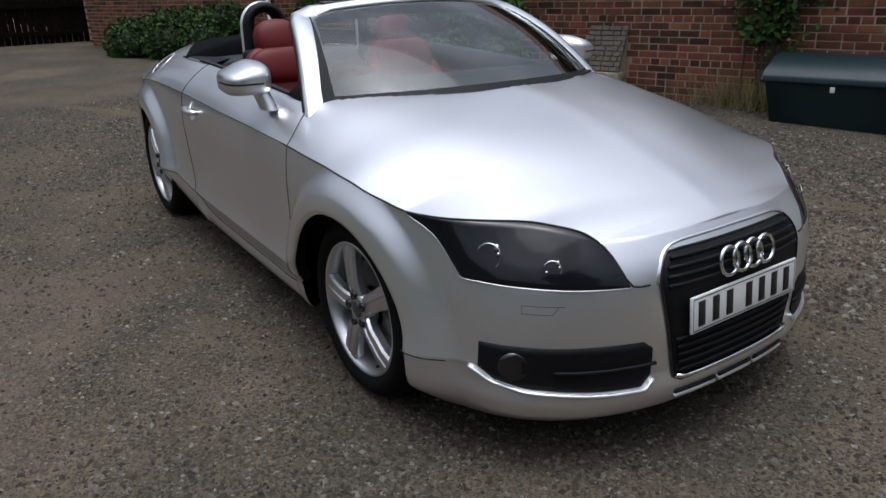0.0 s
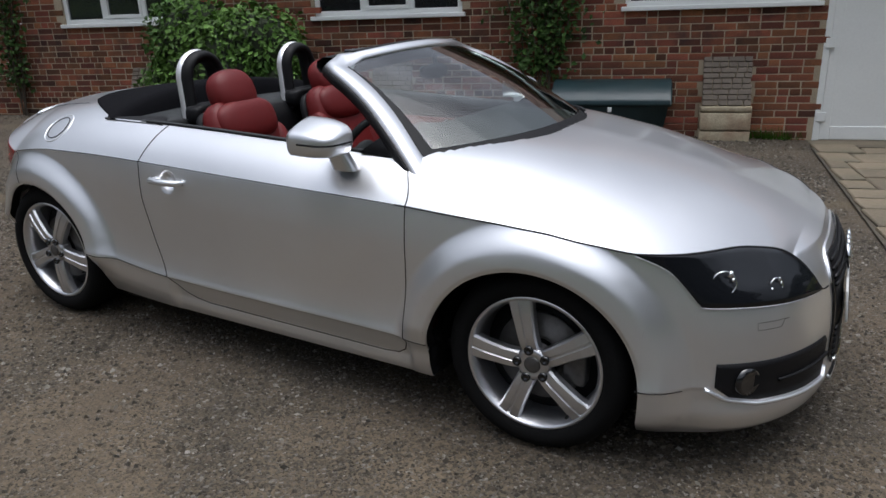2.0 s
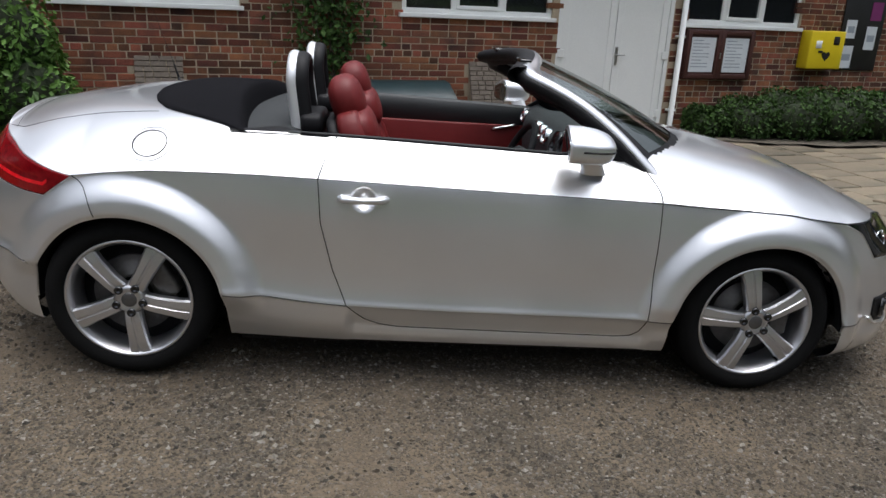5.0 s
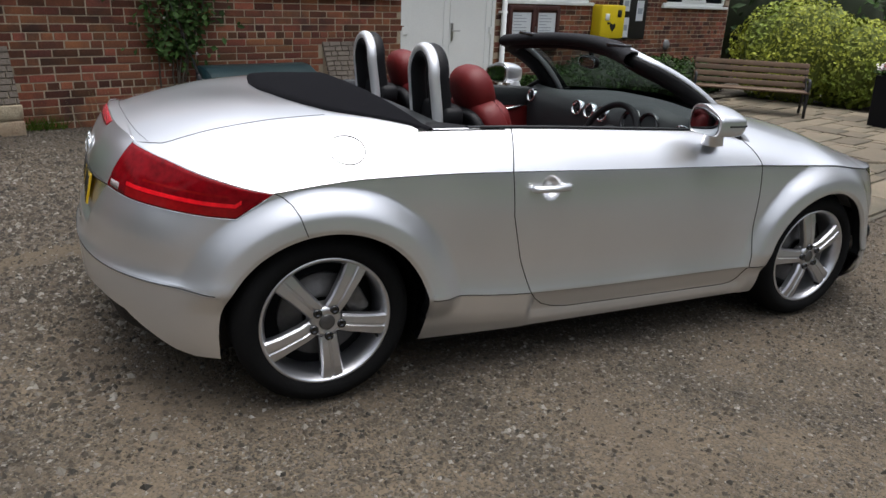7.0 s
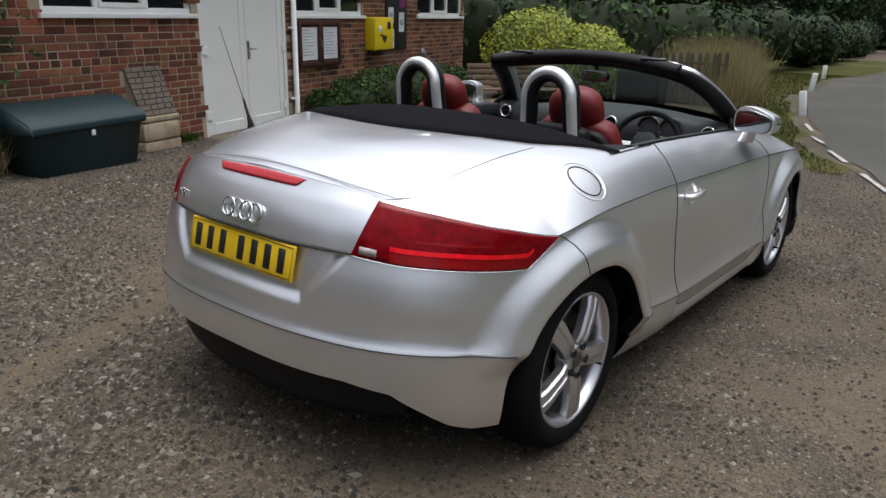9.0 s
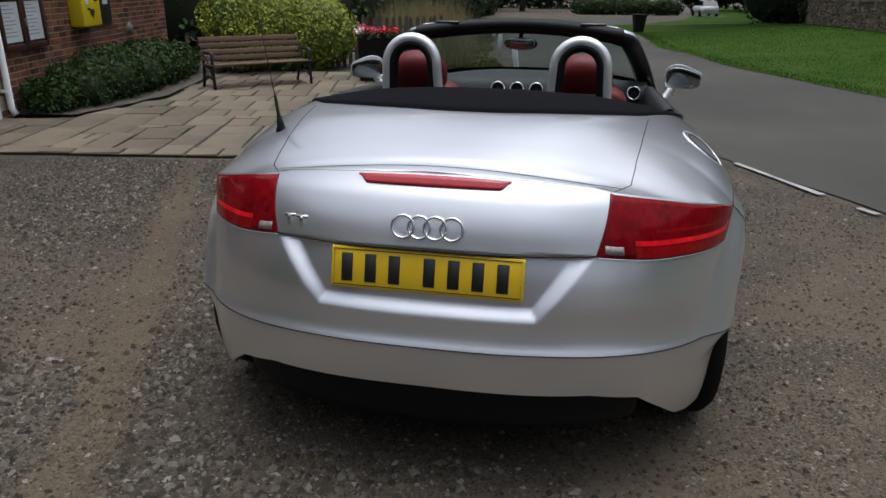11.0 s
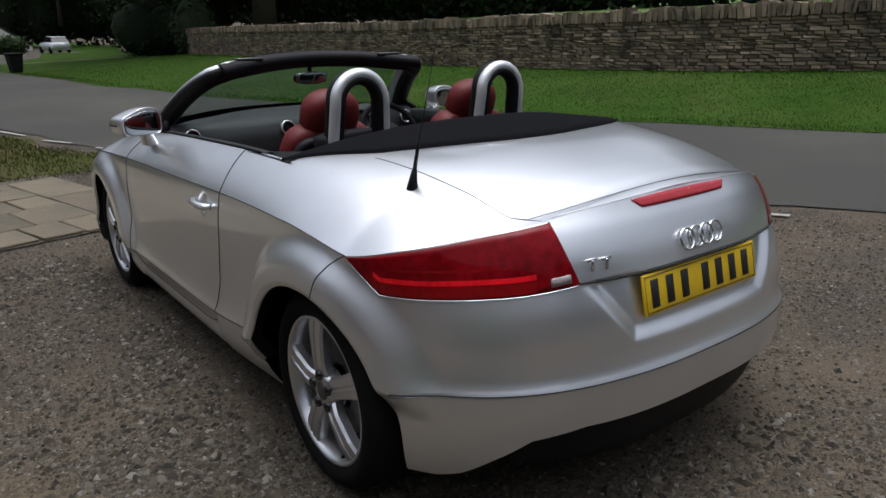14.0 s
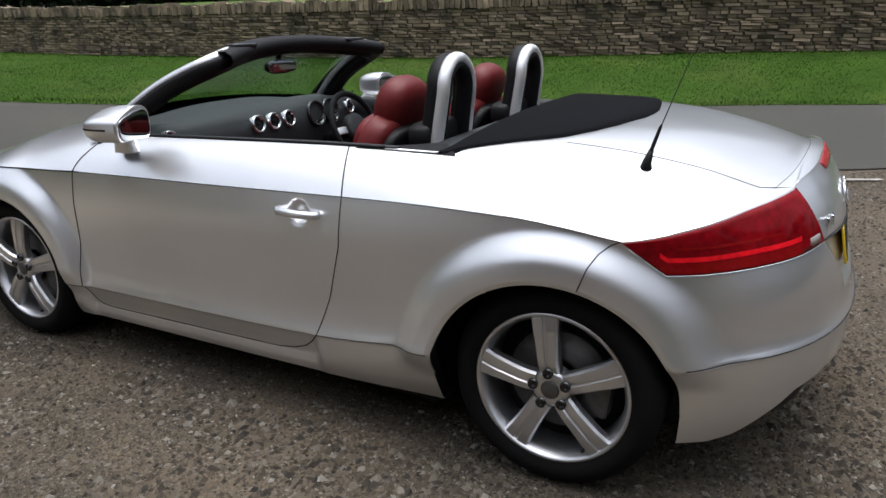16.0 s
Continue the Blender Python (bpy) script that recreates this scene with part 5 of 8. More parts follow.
for sd in (1, -1):
    y = skin(u_x(-0.365), 0.83).y + 0.006
    bm = bmesh.new()
    pts = [(-0.455, sd * (y + 0.012), 0.758), (-0.44, sd * (y + 0.030), 0.758), (-0.37, sd * (y + 0.036), 0.758), (-0.30, sd * (y + 0.030), 0.760), (-0.278, sd * (y + 0.010), 0.760)]
    tube(bm, pts, [0.011, 0.0135, 0.013, 0.0135, 0.011], 10)
    bmesh.ops.scale(bm, vec=(1, 1, 1), verts=bm.verts)
    part("door_handle", bm, M_SILVER, DOORS[sd], "silver pull handle over a round scoop")

# ---- cockpit ----
def superellipsoid(bm, c, r, e1=0.5, e2=0.5, nu=24, nv=14, m=None):
    def f(v, e):
        return math.copysign(abs(v) ** e, v)
    rows = []
    for i in range(nv + 1):
        p = -math.pi / 2 + math.pi * i / nv
        row = []
        for k in range(nu):
            t = math.tau * k / nu
            row.append(bm.verts.new((r[0] * f(math.cos(p), e1) * f(math.cos(t), e2), r[1] * f(math.cos(p), e1) * f(math.sin(t), e2), r[2] * f(math.sin(p), e1))))
        rows.append(row + row[:1])
    grid_faces(bm, rows)
    vs = [v for r_ in rows for v in r_[:-1]]
    bmesh.ops.transform(bm, matrix=Matrix.Translation(c) @ (m or Matrix()), verts=vs)
    return vs


def clean(bm):
    bmesh.ops.remove_doubles(bm, verts=bm.verts, dist=0.0004)
    bmesh.ops.recalc_face_normals(bm, faces=bm.faces)


# tub: floor, bulkheads
bm = bmesh.new()
box(bm, -0.72, 1.0, -0.74, 0.74, 0.24, 0.275)
box(bm, -0.86, -0.70, -0.72, 0.72, 0.275, 0.90)
box(bm, 0.78, 0.84, -0.66, 0.66, 0.275, 0.84)
part("cockpit_floor", bm, M_BLACK, car)
bm = bmesh.new()
box(bm, -0.5, 0.6, -0.11, 0.11, 0.275, 0.56, 0.04)
part("centre_tunnel", bm, M_DASH, car)
for sd in (1, -1):
    # inner door trim: black upper, red lower
    bm = bmesh.new()
    rows = []
    for x in np.linspace(-0.66, 0.72, 16):
        p = top_skin(u_x(min(x, 0.70)), 0.165)
        rows.append([bm.verts.new((x, sd * (p.y + dy), p.z + dz)) for dy, dz in ((0.004, 0.003), (-0.02, 0.004), (-0.035, -0.008), (-0.040, -0.05), (-0.035, -0.13), (-0.02, -0.14))])
    grid_faces(bm, rows, sd > 0)
    clean(bm)
    trim = part("door_trim", bm, M_DASH, car, "black upper door trim")
    bm = bmesh.new()
    box(bm, -0.66, 0.78, min(sd * 0.665, sd * 0.74), max(sd * 0.665, sd * 0.74), 0.28, 0.83, 0.01)
    part("door_card", bm, M_RED, car, "red leather door card")
    bm = bmesh.new()
    pts = [(0.30, sd * 0.672, 0.80), (0.33, sd * 0.655, 0.81), (0.42, sd * 0.655, 0.83), (0.46, sd * 0.672, 0.83)]
    tube(bm, pts, 0.008, 8)
    part("inner_handle", bm, M_CHROME, car)
    # a window rubber strip along the sill
    ribbon("window_strip", [top_skin(u, 0.162, 0.0015) for u in arcs(u_x(-0.60), u_x(0.66), 0.05)], 0.006, M_BLACK, mirror=False) if sd > 0 else ribbon("window_strip", [flip(top_skin(u, 0.162, 0.0015)) for u in arcs(u_x(-0.60), u_x(0.66), 0.05)], 0.006, M_BLACK, mirror=False)

# dashboard
bm = bmesh.new()
prof = [(0.60, 0.45), (0.49, 0.62), (0.455, 0.74), (0.452, 0.86), (0.47, 0.925), (0.53, 0.958), (0.64, 0.980), (0.78, 0.984), (0.90, 0.960), (1.04, 0.938)]
rows = []
for y in np.linspace(-0.70, 0.70, 29):
    k = 1 - 0.35 * smooth((abs(y) - 0.45) / 0.25)
    hump = 0.030 * math.exp(-((y + 0.37) / 0.13) ** 2)
    rows.append([bm.verts.new((x + (1 - k) * 0.10 - 0.20 * (abs(y) / 0.7) ** 3 * (1 if x > 0.85 else 0), y, z + hump * smooth((z - 0.88) / 0.05) * (1 - smooth((x - 0.55) / 0.2)))) for x, z in prof])
for v in bm.verts:
    kk = (abs(v.co.y) / 0.722) ** 2.4
    if v.co.x > 0.6:
        v.co.x = min(v.co.x, 1.065 - 0.33 * kk - 0.05)
        v.co.z = min(v.co.z, 0.985 - 0.10 * kk, 0.933 - 0.04 * kk + 0.5 * max(0.9 - v.co.x, 0))
grid_faces(bm, rows)
clean(bm)
dash = part("dashboard", bm, M_DASH, car, "dark grey moulded dashboard")
for y, z, r in ((0.123, 0.902, 0.038), (0.015, 0.902, 0.038), (-0.093, 0.902, 0.038), (0.612, 0.90, 0.036), (-0.625, 0.90, 0.036)):
    x = 0.452 if abs(y) < 0.4 else 0.475
    bm = bmesh.new()
    lathe(bm, [(r - 0.008, 0.004), (r - 0.006, -0.010), (r, -0.012), (r + 0.004, -0.004), (r + 0.003, 0.02)], 28, "x")
    bmesh.ops.transform(bm, matrix=Matrix.Translation((x, y, z)) @ Matrix.Rotation(math.radians(12), 4, "Y"), verts=bm.verts)
    v = part("air_vent", bm, M_CHROME, dash, "round chrome-ringed air vent")
    bm = bmesh.new()
    lathe(bm, [(0.0, -0.012), (0.009, -0.010), (0.011, 0.0), (r - 0.006, 0.006)], 20, "x")
    bmesh.ops.transform(bm, matrix=Matrix.Translation((x, y, z)) @ Matrix.Rotation(math.radians(12), 4, "Y"), verts=bm.verts)
    part("vent_core", bm, M_BLACK, v)
# twin dials under the hood of the binnacle
for y in (-0.31, -0.43):
    bm = bmesh.new()
    lathe(bm, [(0.0, 0.012), (0.05, 0.012), (0.055, 0.0), (0.064, -0.008), (0.067, 0.004), (0.067, 0.03)], 28, "x")
    bmesh.ops.transform(bm, matrix=Matrix.Translation((0.45, y, 0.90)) @ Matrix.Rotation(math.radians(15), 4, "Y"), verts=bm.verts)
    part("dial", bm, M_GLOSSBLACK, dash, "round black dial in a tube")
# steering wheel
SW = Matrix.Translation((0.262, -0.38, 0.83)) @ Matrix.Rotation(math.radians(-66), 4, "Y")
bm = bmesh.new()
pts = []
for k in range(40):
    a = math.tau * k / 40
    x = max(0.178 * math.cos(a), -0.158)
    pts.append((x, 0.178 * math.sin(a), 0))
tube(bm, pts, 0.0155, 10, closed=True)
bmesh.ops.transform(bm, matrix=SW, verts=bm.verts)
sw = part("steering_wheel", bm, M_BLACK, car, "black leather flat-bottomed steering wheel")
bm = bmesh.new()
superellipsoid(bm, (0, 0, -0.005), (0.075, 0.075, 0.03), 0.6, 0.9)
clean(bm)
bmesh.ops.transform(bm, matrix=SW, verts=bm.verts)
part("airbag_hub", bm, M_DASH, sw)
for a in (90, -90, 180):
    bm = bmesh.new()
    box(bm, 0.05, 0.17, -0.018, 0.018, -0.016, -0.004, 0.004)
    bmesh.ops.transform(bm, matrix=SW @ Matrix.Rotation(math.radians(a), 4, "Z"), verts=bm.verts)
    part("spoke", bm, M_SATIN, sw)
bm = bmesh.new()
tube(bm, [SW @ Vector((0, 0, 0)), SW @ Vector((0, 0, -0.22))], 0.035, 12)
part("column", bm, M_BLACK, sw)


# seats
def seat(y):
    s = new("seat")
    s.parent = car
    s["label"] = "red leather sports seat with a round head restraint"
    bm = bmesh.new()
    lean = Matrix.Rotation(math.radians(-20), 4, "Y")
    superellipsoid(bm, (-0.36, y, 0.74), (0.065, 0.205, 0.30), 0.42, 0.5, m=lean)
    clean(bm)
    part("backrest", bm, M_RED, s)
    for dy in (-0.19, 0.19):
        bm = bmesh.new()
        superellipsoid(bm, (-0.325, y + dy, 0.68), (0.065, 0.052, 0.23), 0.7, 0.8, m=lean)
        clean(bm)
        part("bolster", bm, M_RED, s)
    bm = bmesh.new()
    superellipsoid(bm, (-0.395, y, 0.93), (0.066, 0.178, 0.098), 0.7, 0.65, m=lean)
    clean(bm)
    part("shoulder_pad", bm, M_RED, s)
    for dz in (0.62, 0.70, 0.78):
        bm = bmesh.new()
        x = -0.31 - (dz - 0.70) * 0.36
        tube(bm, [(x, y - 0.13, dz), (x + 0.006, y, dz + 0.004), (x, y + 0.13, dz)], 0.003, 5)
        part("seam", bm, M_RED, s)
    bm = bmesh.new()
    superellipsoid(bm, (-0.462, y, 1.052), (0.072, 0.122, 0.106), 0.8, 0.75, m=lean)
    clean(bm)
    part("head_restraint", bm, M_RED, s)
    bm = bmesh.new()
    superellipsoid(bm, (-0.06, y, 0.47), (0.26, 0.21, 0.085), 0.5, 0.45, m=Matrix.Rotation(math.radians(-6), 4, "Y"))
    clean(bm)
    part("cushion", bm, M_RED, s)
    for dy in (-0.2, 0.2):
        bm = bmesh.new()
        superellipsoid(bm, (-0.06, y + dy, 0.50), (0.25, 0.05, 0.07), 0.7, 0.6)
        clean(bm)
        part("cushion_bolster", bm, M_RED, s)
    bm = bmesh.new()
    superellipsoid(bm, (-0.43, y, 0.72), (0.03, 0.2, 0.28), 0.4, 0.5, m=lean)
    clean(bm)
    part("seat_shell", bm, M_BLACK, s)
    return s


seat(-0.36)
seat(0.36)

# roll hoops: aluminium outside, black inner panel
for y in (-0.345, 0.345):
    hoop = new("roll_hoop")
    hoop.parent = car
    hoop["label"] = "polished aluminium roll hoop with a black lining"
    hw, z0, z1 = 0.103, 0.90, 1.218
    path = [(-0.60, y - hw - 0.012, z0)]
    zc_ = z1 - hw
    path += [(-0.60 - 0.03 * f, y - hw - 0.012 * (1 - f), z0 + (zc_ - z0) * f) for f in (0.3, 0.6, 0.9)]
    path += [(-0.63, y - hw * math.cos(math.pi * k / 14), zc_ + hw * math.sin(math.pi * k / 14)) for k in range(15)]
    path += [(-0.60 - 0.03 * f, y + hw + 0.012 * (1 - f), z0 + (zc_ - z0) * f) for f in (0.9, 0.6, 0.3)]
    path += [(-0.60, y + hw + 0.012, z0)]
    for nm, dx, rad, mt, sc in (("hoop_tube", -0.052, (0.024, 0.021), M_SATIN, 0.0), ("hoop_lining", -0.020, (0.034, 0.022), M_BLACK, 0.004), ("hoop_inner", -0.040, (0.034, 0.020), M_BLACK, 0.022)):
        bm = bmesh.new()
        rows = []
        for i, p in enumerate(path):
            a, b = Vector(path[max(i - 1, 0)]), Vector(path[min(i + 1, len(path) - 1)])
            d = (b - a).normalized()
            o = Vector((1, 0, 0))
            n = d.cross(o).normalized()
            c = Vector(p) + o * dx
            c += (Vector((c.x, y, min(c.z, zc_))) - c).normalized() * sc
            row = [bm.verts.new(c + o * rad[0] * math.cos(t) + n * rad[1] * math.sin(t)) for t in np.linspace(0, math.tau, 15)[:-1]]
            rows.append(row + row[:1])
        grid_faces(bm, rows)
        clean(bm)
        part(nm, bm, mt, hoop)
    bm = bmesh.new()
    superellipsoid(bm, (-0.60, y, 0.955), (0.05, 0.15, 0.05), 0.5, 0.4)
    clean(bm)
    part("hoop_foot", bm, M_BLACK, hoop)

# folded roof well: dark fabric cover arching across behind the hoops
def cover_rear(y):
    return lerp(abs(y), [0, 0.1, 0.33, 0.45, 0.55, 0.60, 0.66, 0.71, 0.735], [-1.293, -1.29, -1.25, -1.21, -1.15, -1.09, -0.98, -0.87, -0.83])


def deck_z(x, y):
    u = u_x(x)
    ys = skin(u, shoulder(u)).y
    return top_skin(u, min(max(1 - abs(y) / ys, 0.0), 1.0)).z


bm = bmesh.new()
rows = []
for y in np.linspace(-0.735, 0.735, 41):
    a = abs(y) / 0.735
    xr = cover_rear(y)
    xf = max(-0.93 + 0.10 * a ** 2, xr + 0.012)
    row = [bm.verts.new((xr - 0.004, y, deck_z(xr, y) - 0.01))]
    for i in range(8):
        f = i / 7
        x = xr + (xf - xr) * f
        z = deck_z(x, y) * (1 - f) + (1.042 - 0.085 * a ** 2.5) * f + 0.010
        row.append(bm.verts.new((x, y, z)))
    row.append(bm.verts.new((xf + 0.015, y, 1.036 - 0.085 * a ** 2.5)))
    row.append(bm.verts.new((xf + 0.03, y, 1.0 - 0.07 * a ** 2.5)))
    row.append(bm.verts.new((xf + 0.05, y, 0.90)))
    rows.append(row)
grid_faces(bm, rows)
clean(bm)
part("roof_cover", bm, M_CLOTH, car, "black fabric of the folded roof")
bm = bmesh.new()
rows = []
for y in np.linspace(-0.70, 0.70, 21):
    a = abs(y) / 0.70
    rows.append([bm.verts.new((x, y, z)) for x, z in ((-0.93, 0.955 - 0.01 * a), (-0.80, 0.962 - 0.012 * a), (-0.68, 0.955 - 0.012 * a), (-0.64, 0.93), (-0.63, 0.80))])
grid_faces(bm, rows)
clean(bm)
part("roof_well_lid", bm, M_DASH, car, "dark plastic lid of the roof well")
for sd in (1, -1):
    bm = bmesh.new()
    rows = []
    for k in range(10):
        f = k / 9
        x = -0.87 + 0.36 * f
        p = top_skin(u_x(x), 0.15)
        w = lerp(f, [0, 0.4, 1], [0.004, 0.22, 0.006])
        rows.append([bm.verts.new((x, sd * (p.y - w * j / 5), p.z + 0.004 + 0.009 * math.sin(math.pi * j / 5) - (0.012 * f if j else 0))) for j in range(6)])
    grid_faces(bm, rows, sd > 0)
    clean(bm)
    part("roof_cover_flap", bm, M_BLACK, car, "black side flap of the roof well")
bm = bmesh.new()
rows = [[bm.verts.new((x, y, z)) for y in np.linspace(-0.66, 0.66, 9)] for x, z in ((-0.66, 0.94), (-0.63, 0.93), (-0.60, 0.86), (-0.58, 0.5))]
grid_faces(bm, rows)
clean(bm)
part("rear_bulkhead", bm, M_BLACK, car)

# windscreen: pillars, header, glass
PB, PT = Vector((0.735, 0.722, 0.905)), Vector((0.245, 0.545, 1.222))


def pillar(f):
    """Along the windscreen pillar from base (0) to header (1), gently bowed."""
    p = PB.lerp(PT, f)
    p.z += 0.035 * math.sin(math.pi * f)
    p.x += 0.015 * math.sin(math.pi * f)
    return p


def header(y):
    """Along the top of the screen."""
    k = (y / 0.545) ** 2
    return Vector((0.245 + 0.115 * (1 - k), y, 1.222 + 0.046 * (1 - k)))


def cowl(y):
    k = (abs(y) / 0.722) ** 2.4
    return Vector((1.065 - 0.33 * k, y, 0.945 - 0.04 * k))


# the bonnet ends under the foot of the glass
bm = bmesh.new()
bm.from_mesh(hood.data)
bmesh.ops.delete(bm, geom=[f for f in bm.faces if all(abs(v.co.y) < 0.665 and v.co.x < cowl(v.co.y).x - 0.012 for v in f.verts)], context="FACES")
bm.to_mesh(hood.data)
bm.free()

ARCH = [Vector((pillar(f).x, -pillar(f).y, pillar(f).z)) for f in np.linspace(-0.22, 0.93, 17)] + \
       [header(y) for y in np.linspace(-0.49, 0.49, 15)] + [pillar(f) for f in np.linspace(0.93, -0.22, 17)]


def frame_bar(name, mat, prof, label="", skip=0):
    """Sweep a flat profile (outward, forward) round the screen arch."""
    bm = bmesh.new()
    rows = []
    n = len(ARCH)
    for i, p in enumerate(ARCH):
        if i < skip or i >= n - skip:
            continue
        a, b = ARCH[max(i - 1, 0)], ARCH[min(i + 1, n - 1)]
        d = (b - a).normalized()
        fwd = Vector((0.42, 0, 0.9))
        fwd = (fwd - d * fwd.dot(d)).normalized()
        out = d.cross(fwd).normalized() * -1
        if out.dot(Vector((0, p.y, 0.5))) < 0:
            out = -out
        thin = 1 if mat is not M_SILVER else 0.5 + 0.5 * smooth((abs(p.y) - 0.42) / 0.10)
        row = [bm.verts.new(p + out * o * thin + fwd * f) for o, f in prof]
        rows.append(row + row[:1])
    grid_faces(bm, rows)
    clean(bm)
    return part(name, bm, mat, car, label)


frame_bar("screen_frame", M_SILVER, [(-0.062, 0.010), (-0.030, 0.0165), (0.005, 0.0175), (0.028, 0.013), (0.038, 0.004), (0.042, -0.010), (0.036, -0.024), (0.0, -0.014), (-0.064, 0.002)], "silver windscreen frame")
frame_bar("screen_seal", M_BLACK, [(0.045, -0.012), (0.046, -0.028), (0.038, -0.050), (0.0, -0.068), (-0.034, -0.050), (-0.040, -0.016), (-0.028, -0.008), (0.0, -0.016)], "black inner lining of the windscreen frame", 3)
# black header rail with latch pockets
bm = bmesh.new()
rows = []
for y in np.linspace(-0.535, 0.535, 25):
    h = header(y)
    rows.append([bm.verts.new(h + Vector(v)) for v in ((0.012, 0, -0.006), (-0.004, 0, 0.018), (-0.044, 0, 0.018), (-0.072, 0, 0.003), (-0.079, 0, -0.020), (-0.064, 0, -0.040), (-0.02, 0, -0.050), (0.02, 0, -0.035))])
grid_faces(bm, rows)
clean(bm)
part("header_rail", bm, M_BLACK, car, "black rubber-edged header rail")
for y in (-0.38, 0.38):
    bm = bmesh.new()
    h = header(y)
    box(bm, h.x - 0.066, h.x - 0.02, y - 0.065, y + 0.065, h.z + 0.003, h.z + 0.021, 0.006)
    part("latch_pocket", bm, M_GLOSSBLACK, car)
bm = bmesh.new()
rows = []
for k in range(13):
    f = k / 12
    row = []
    for j in range(25):
        s = -1 + 2 * j / 24
        lo_, hi_ = cowl(s * 0.70), header(s * 0.535)
        p = lo_.lerp(hi_, f)
        p.z += 0.035 * math.sin(math.pi * f) * (0.6 + 0.4 * s * s)
        p.x += 0.012 * math.sin(math.pi * f)
        row.append(bm.verts.new(p))
    rows.append(row)
grid_faces(bm, rows)
clean(bm)
screen = part("windscreen", bm, M_GLASS, car, "raked clear windscreen glass")
screen.visible_shadow = False
# black printed border round the glass
def glass_point(s, f, lift=0.003):
    p = cowl(s * 0.70).lerp(header(s * 0.535), f)
    p.z += 0.035 * math.sin(math.pi * f) * (0.6 + 0.4 * s * s) + lift
    p.x += 0.012 * math.sin(math.pi * f) + lift * 0.5
    return p


for name_, ss, ff in (("border_foot", np.linspace(-1.0, 1.0, 27), (0.0, 0.04, 0.085)), ("border_side", np.linspace(-1, -0.95, 3), np.linspace(0.085, 1, 12)), ("border_side", np.linspace(0.95, 1, 3), np.linspace(0.085, 1, 12))):
    bm = bmesh.new()
    grid_faces(bm, [[bm.verts.new(glass_point(s_, f_)) for s_ in ss] for f_ in ff])
    clean(bm)
    part(name_, bm, M_BLACK, screen, "black printed glass border")
for y0, y1 in ((0.42, 0.66),):
    bm = bmesh.new()
    pts = []
    for k in range(10):
        y = y0 + (y1 - y0) * k / 9
        c0 = cowl(y)
        pts.append((c0.x - 0.015, y, c0.z + 0.022 + 0.01 * math.sin(math.pi * k / 9)))
    tube(bm, pts, 0.007, 6)
    part("wiper", bm, M_BLACK, car)
# rear-view mirror
bm = bmesh.new()
superellipsoid(bm, (0.40, 0.0, 1.152), (0.020, 0.092, 0.033), 0.8, 0.8, m=Matrix.Rotation(math.radians(-8), 4, "Z"))
clean(bm)
rvm = part("rear_view_mirror", bm, M_BLACK, car, "black interior mirror under the header")
bm = bmesh.new()
superellipsoid(bm, (0.383, 0.002, 1.152), (0.008, 0.084, 0.027), 0.5, 0.8, m=Matrix.Rotation(math.radians(-8), 4, "Z"))
clean(bm)
part("mirror_glass", bm, M_MIRROR, rvm)
bm = bmesh.new()
tube(bm, [(0.41, 0, 1.17), (0.40, 0, 1.21), (0.41, 0, 1.235)], 0.012, 8)
part("mirror_stalk", bm, M_BLACK, rvm)

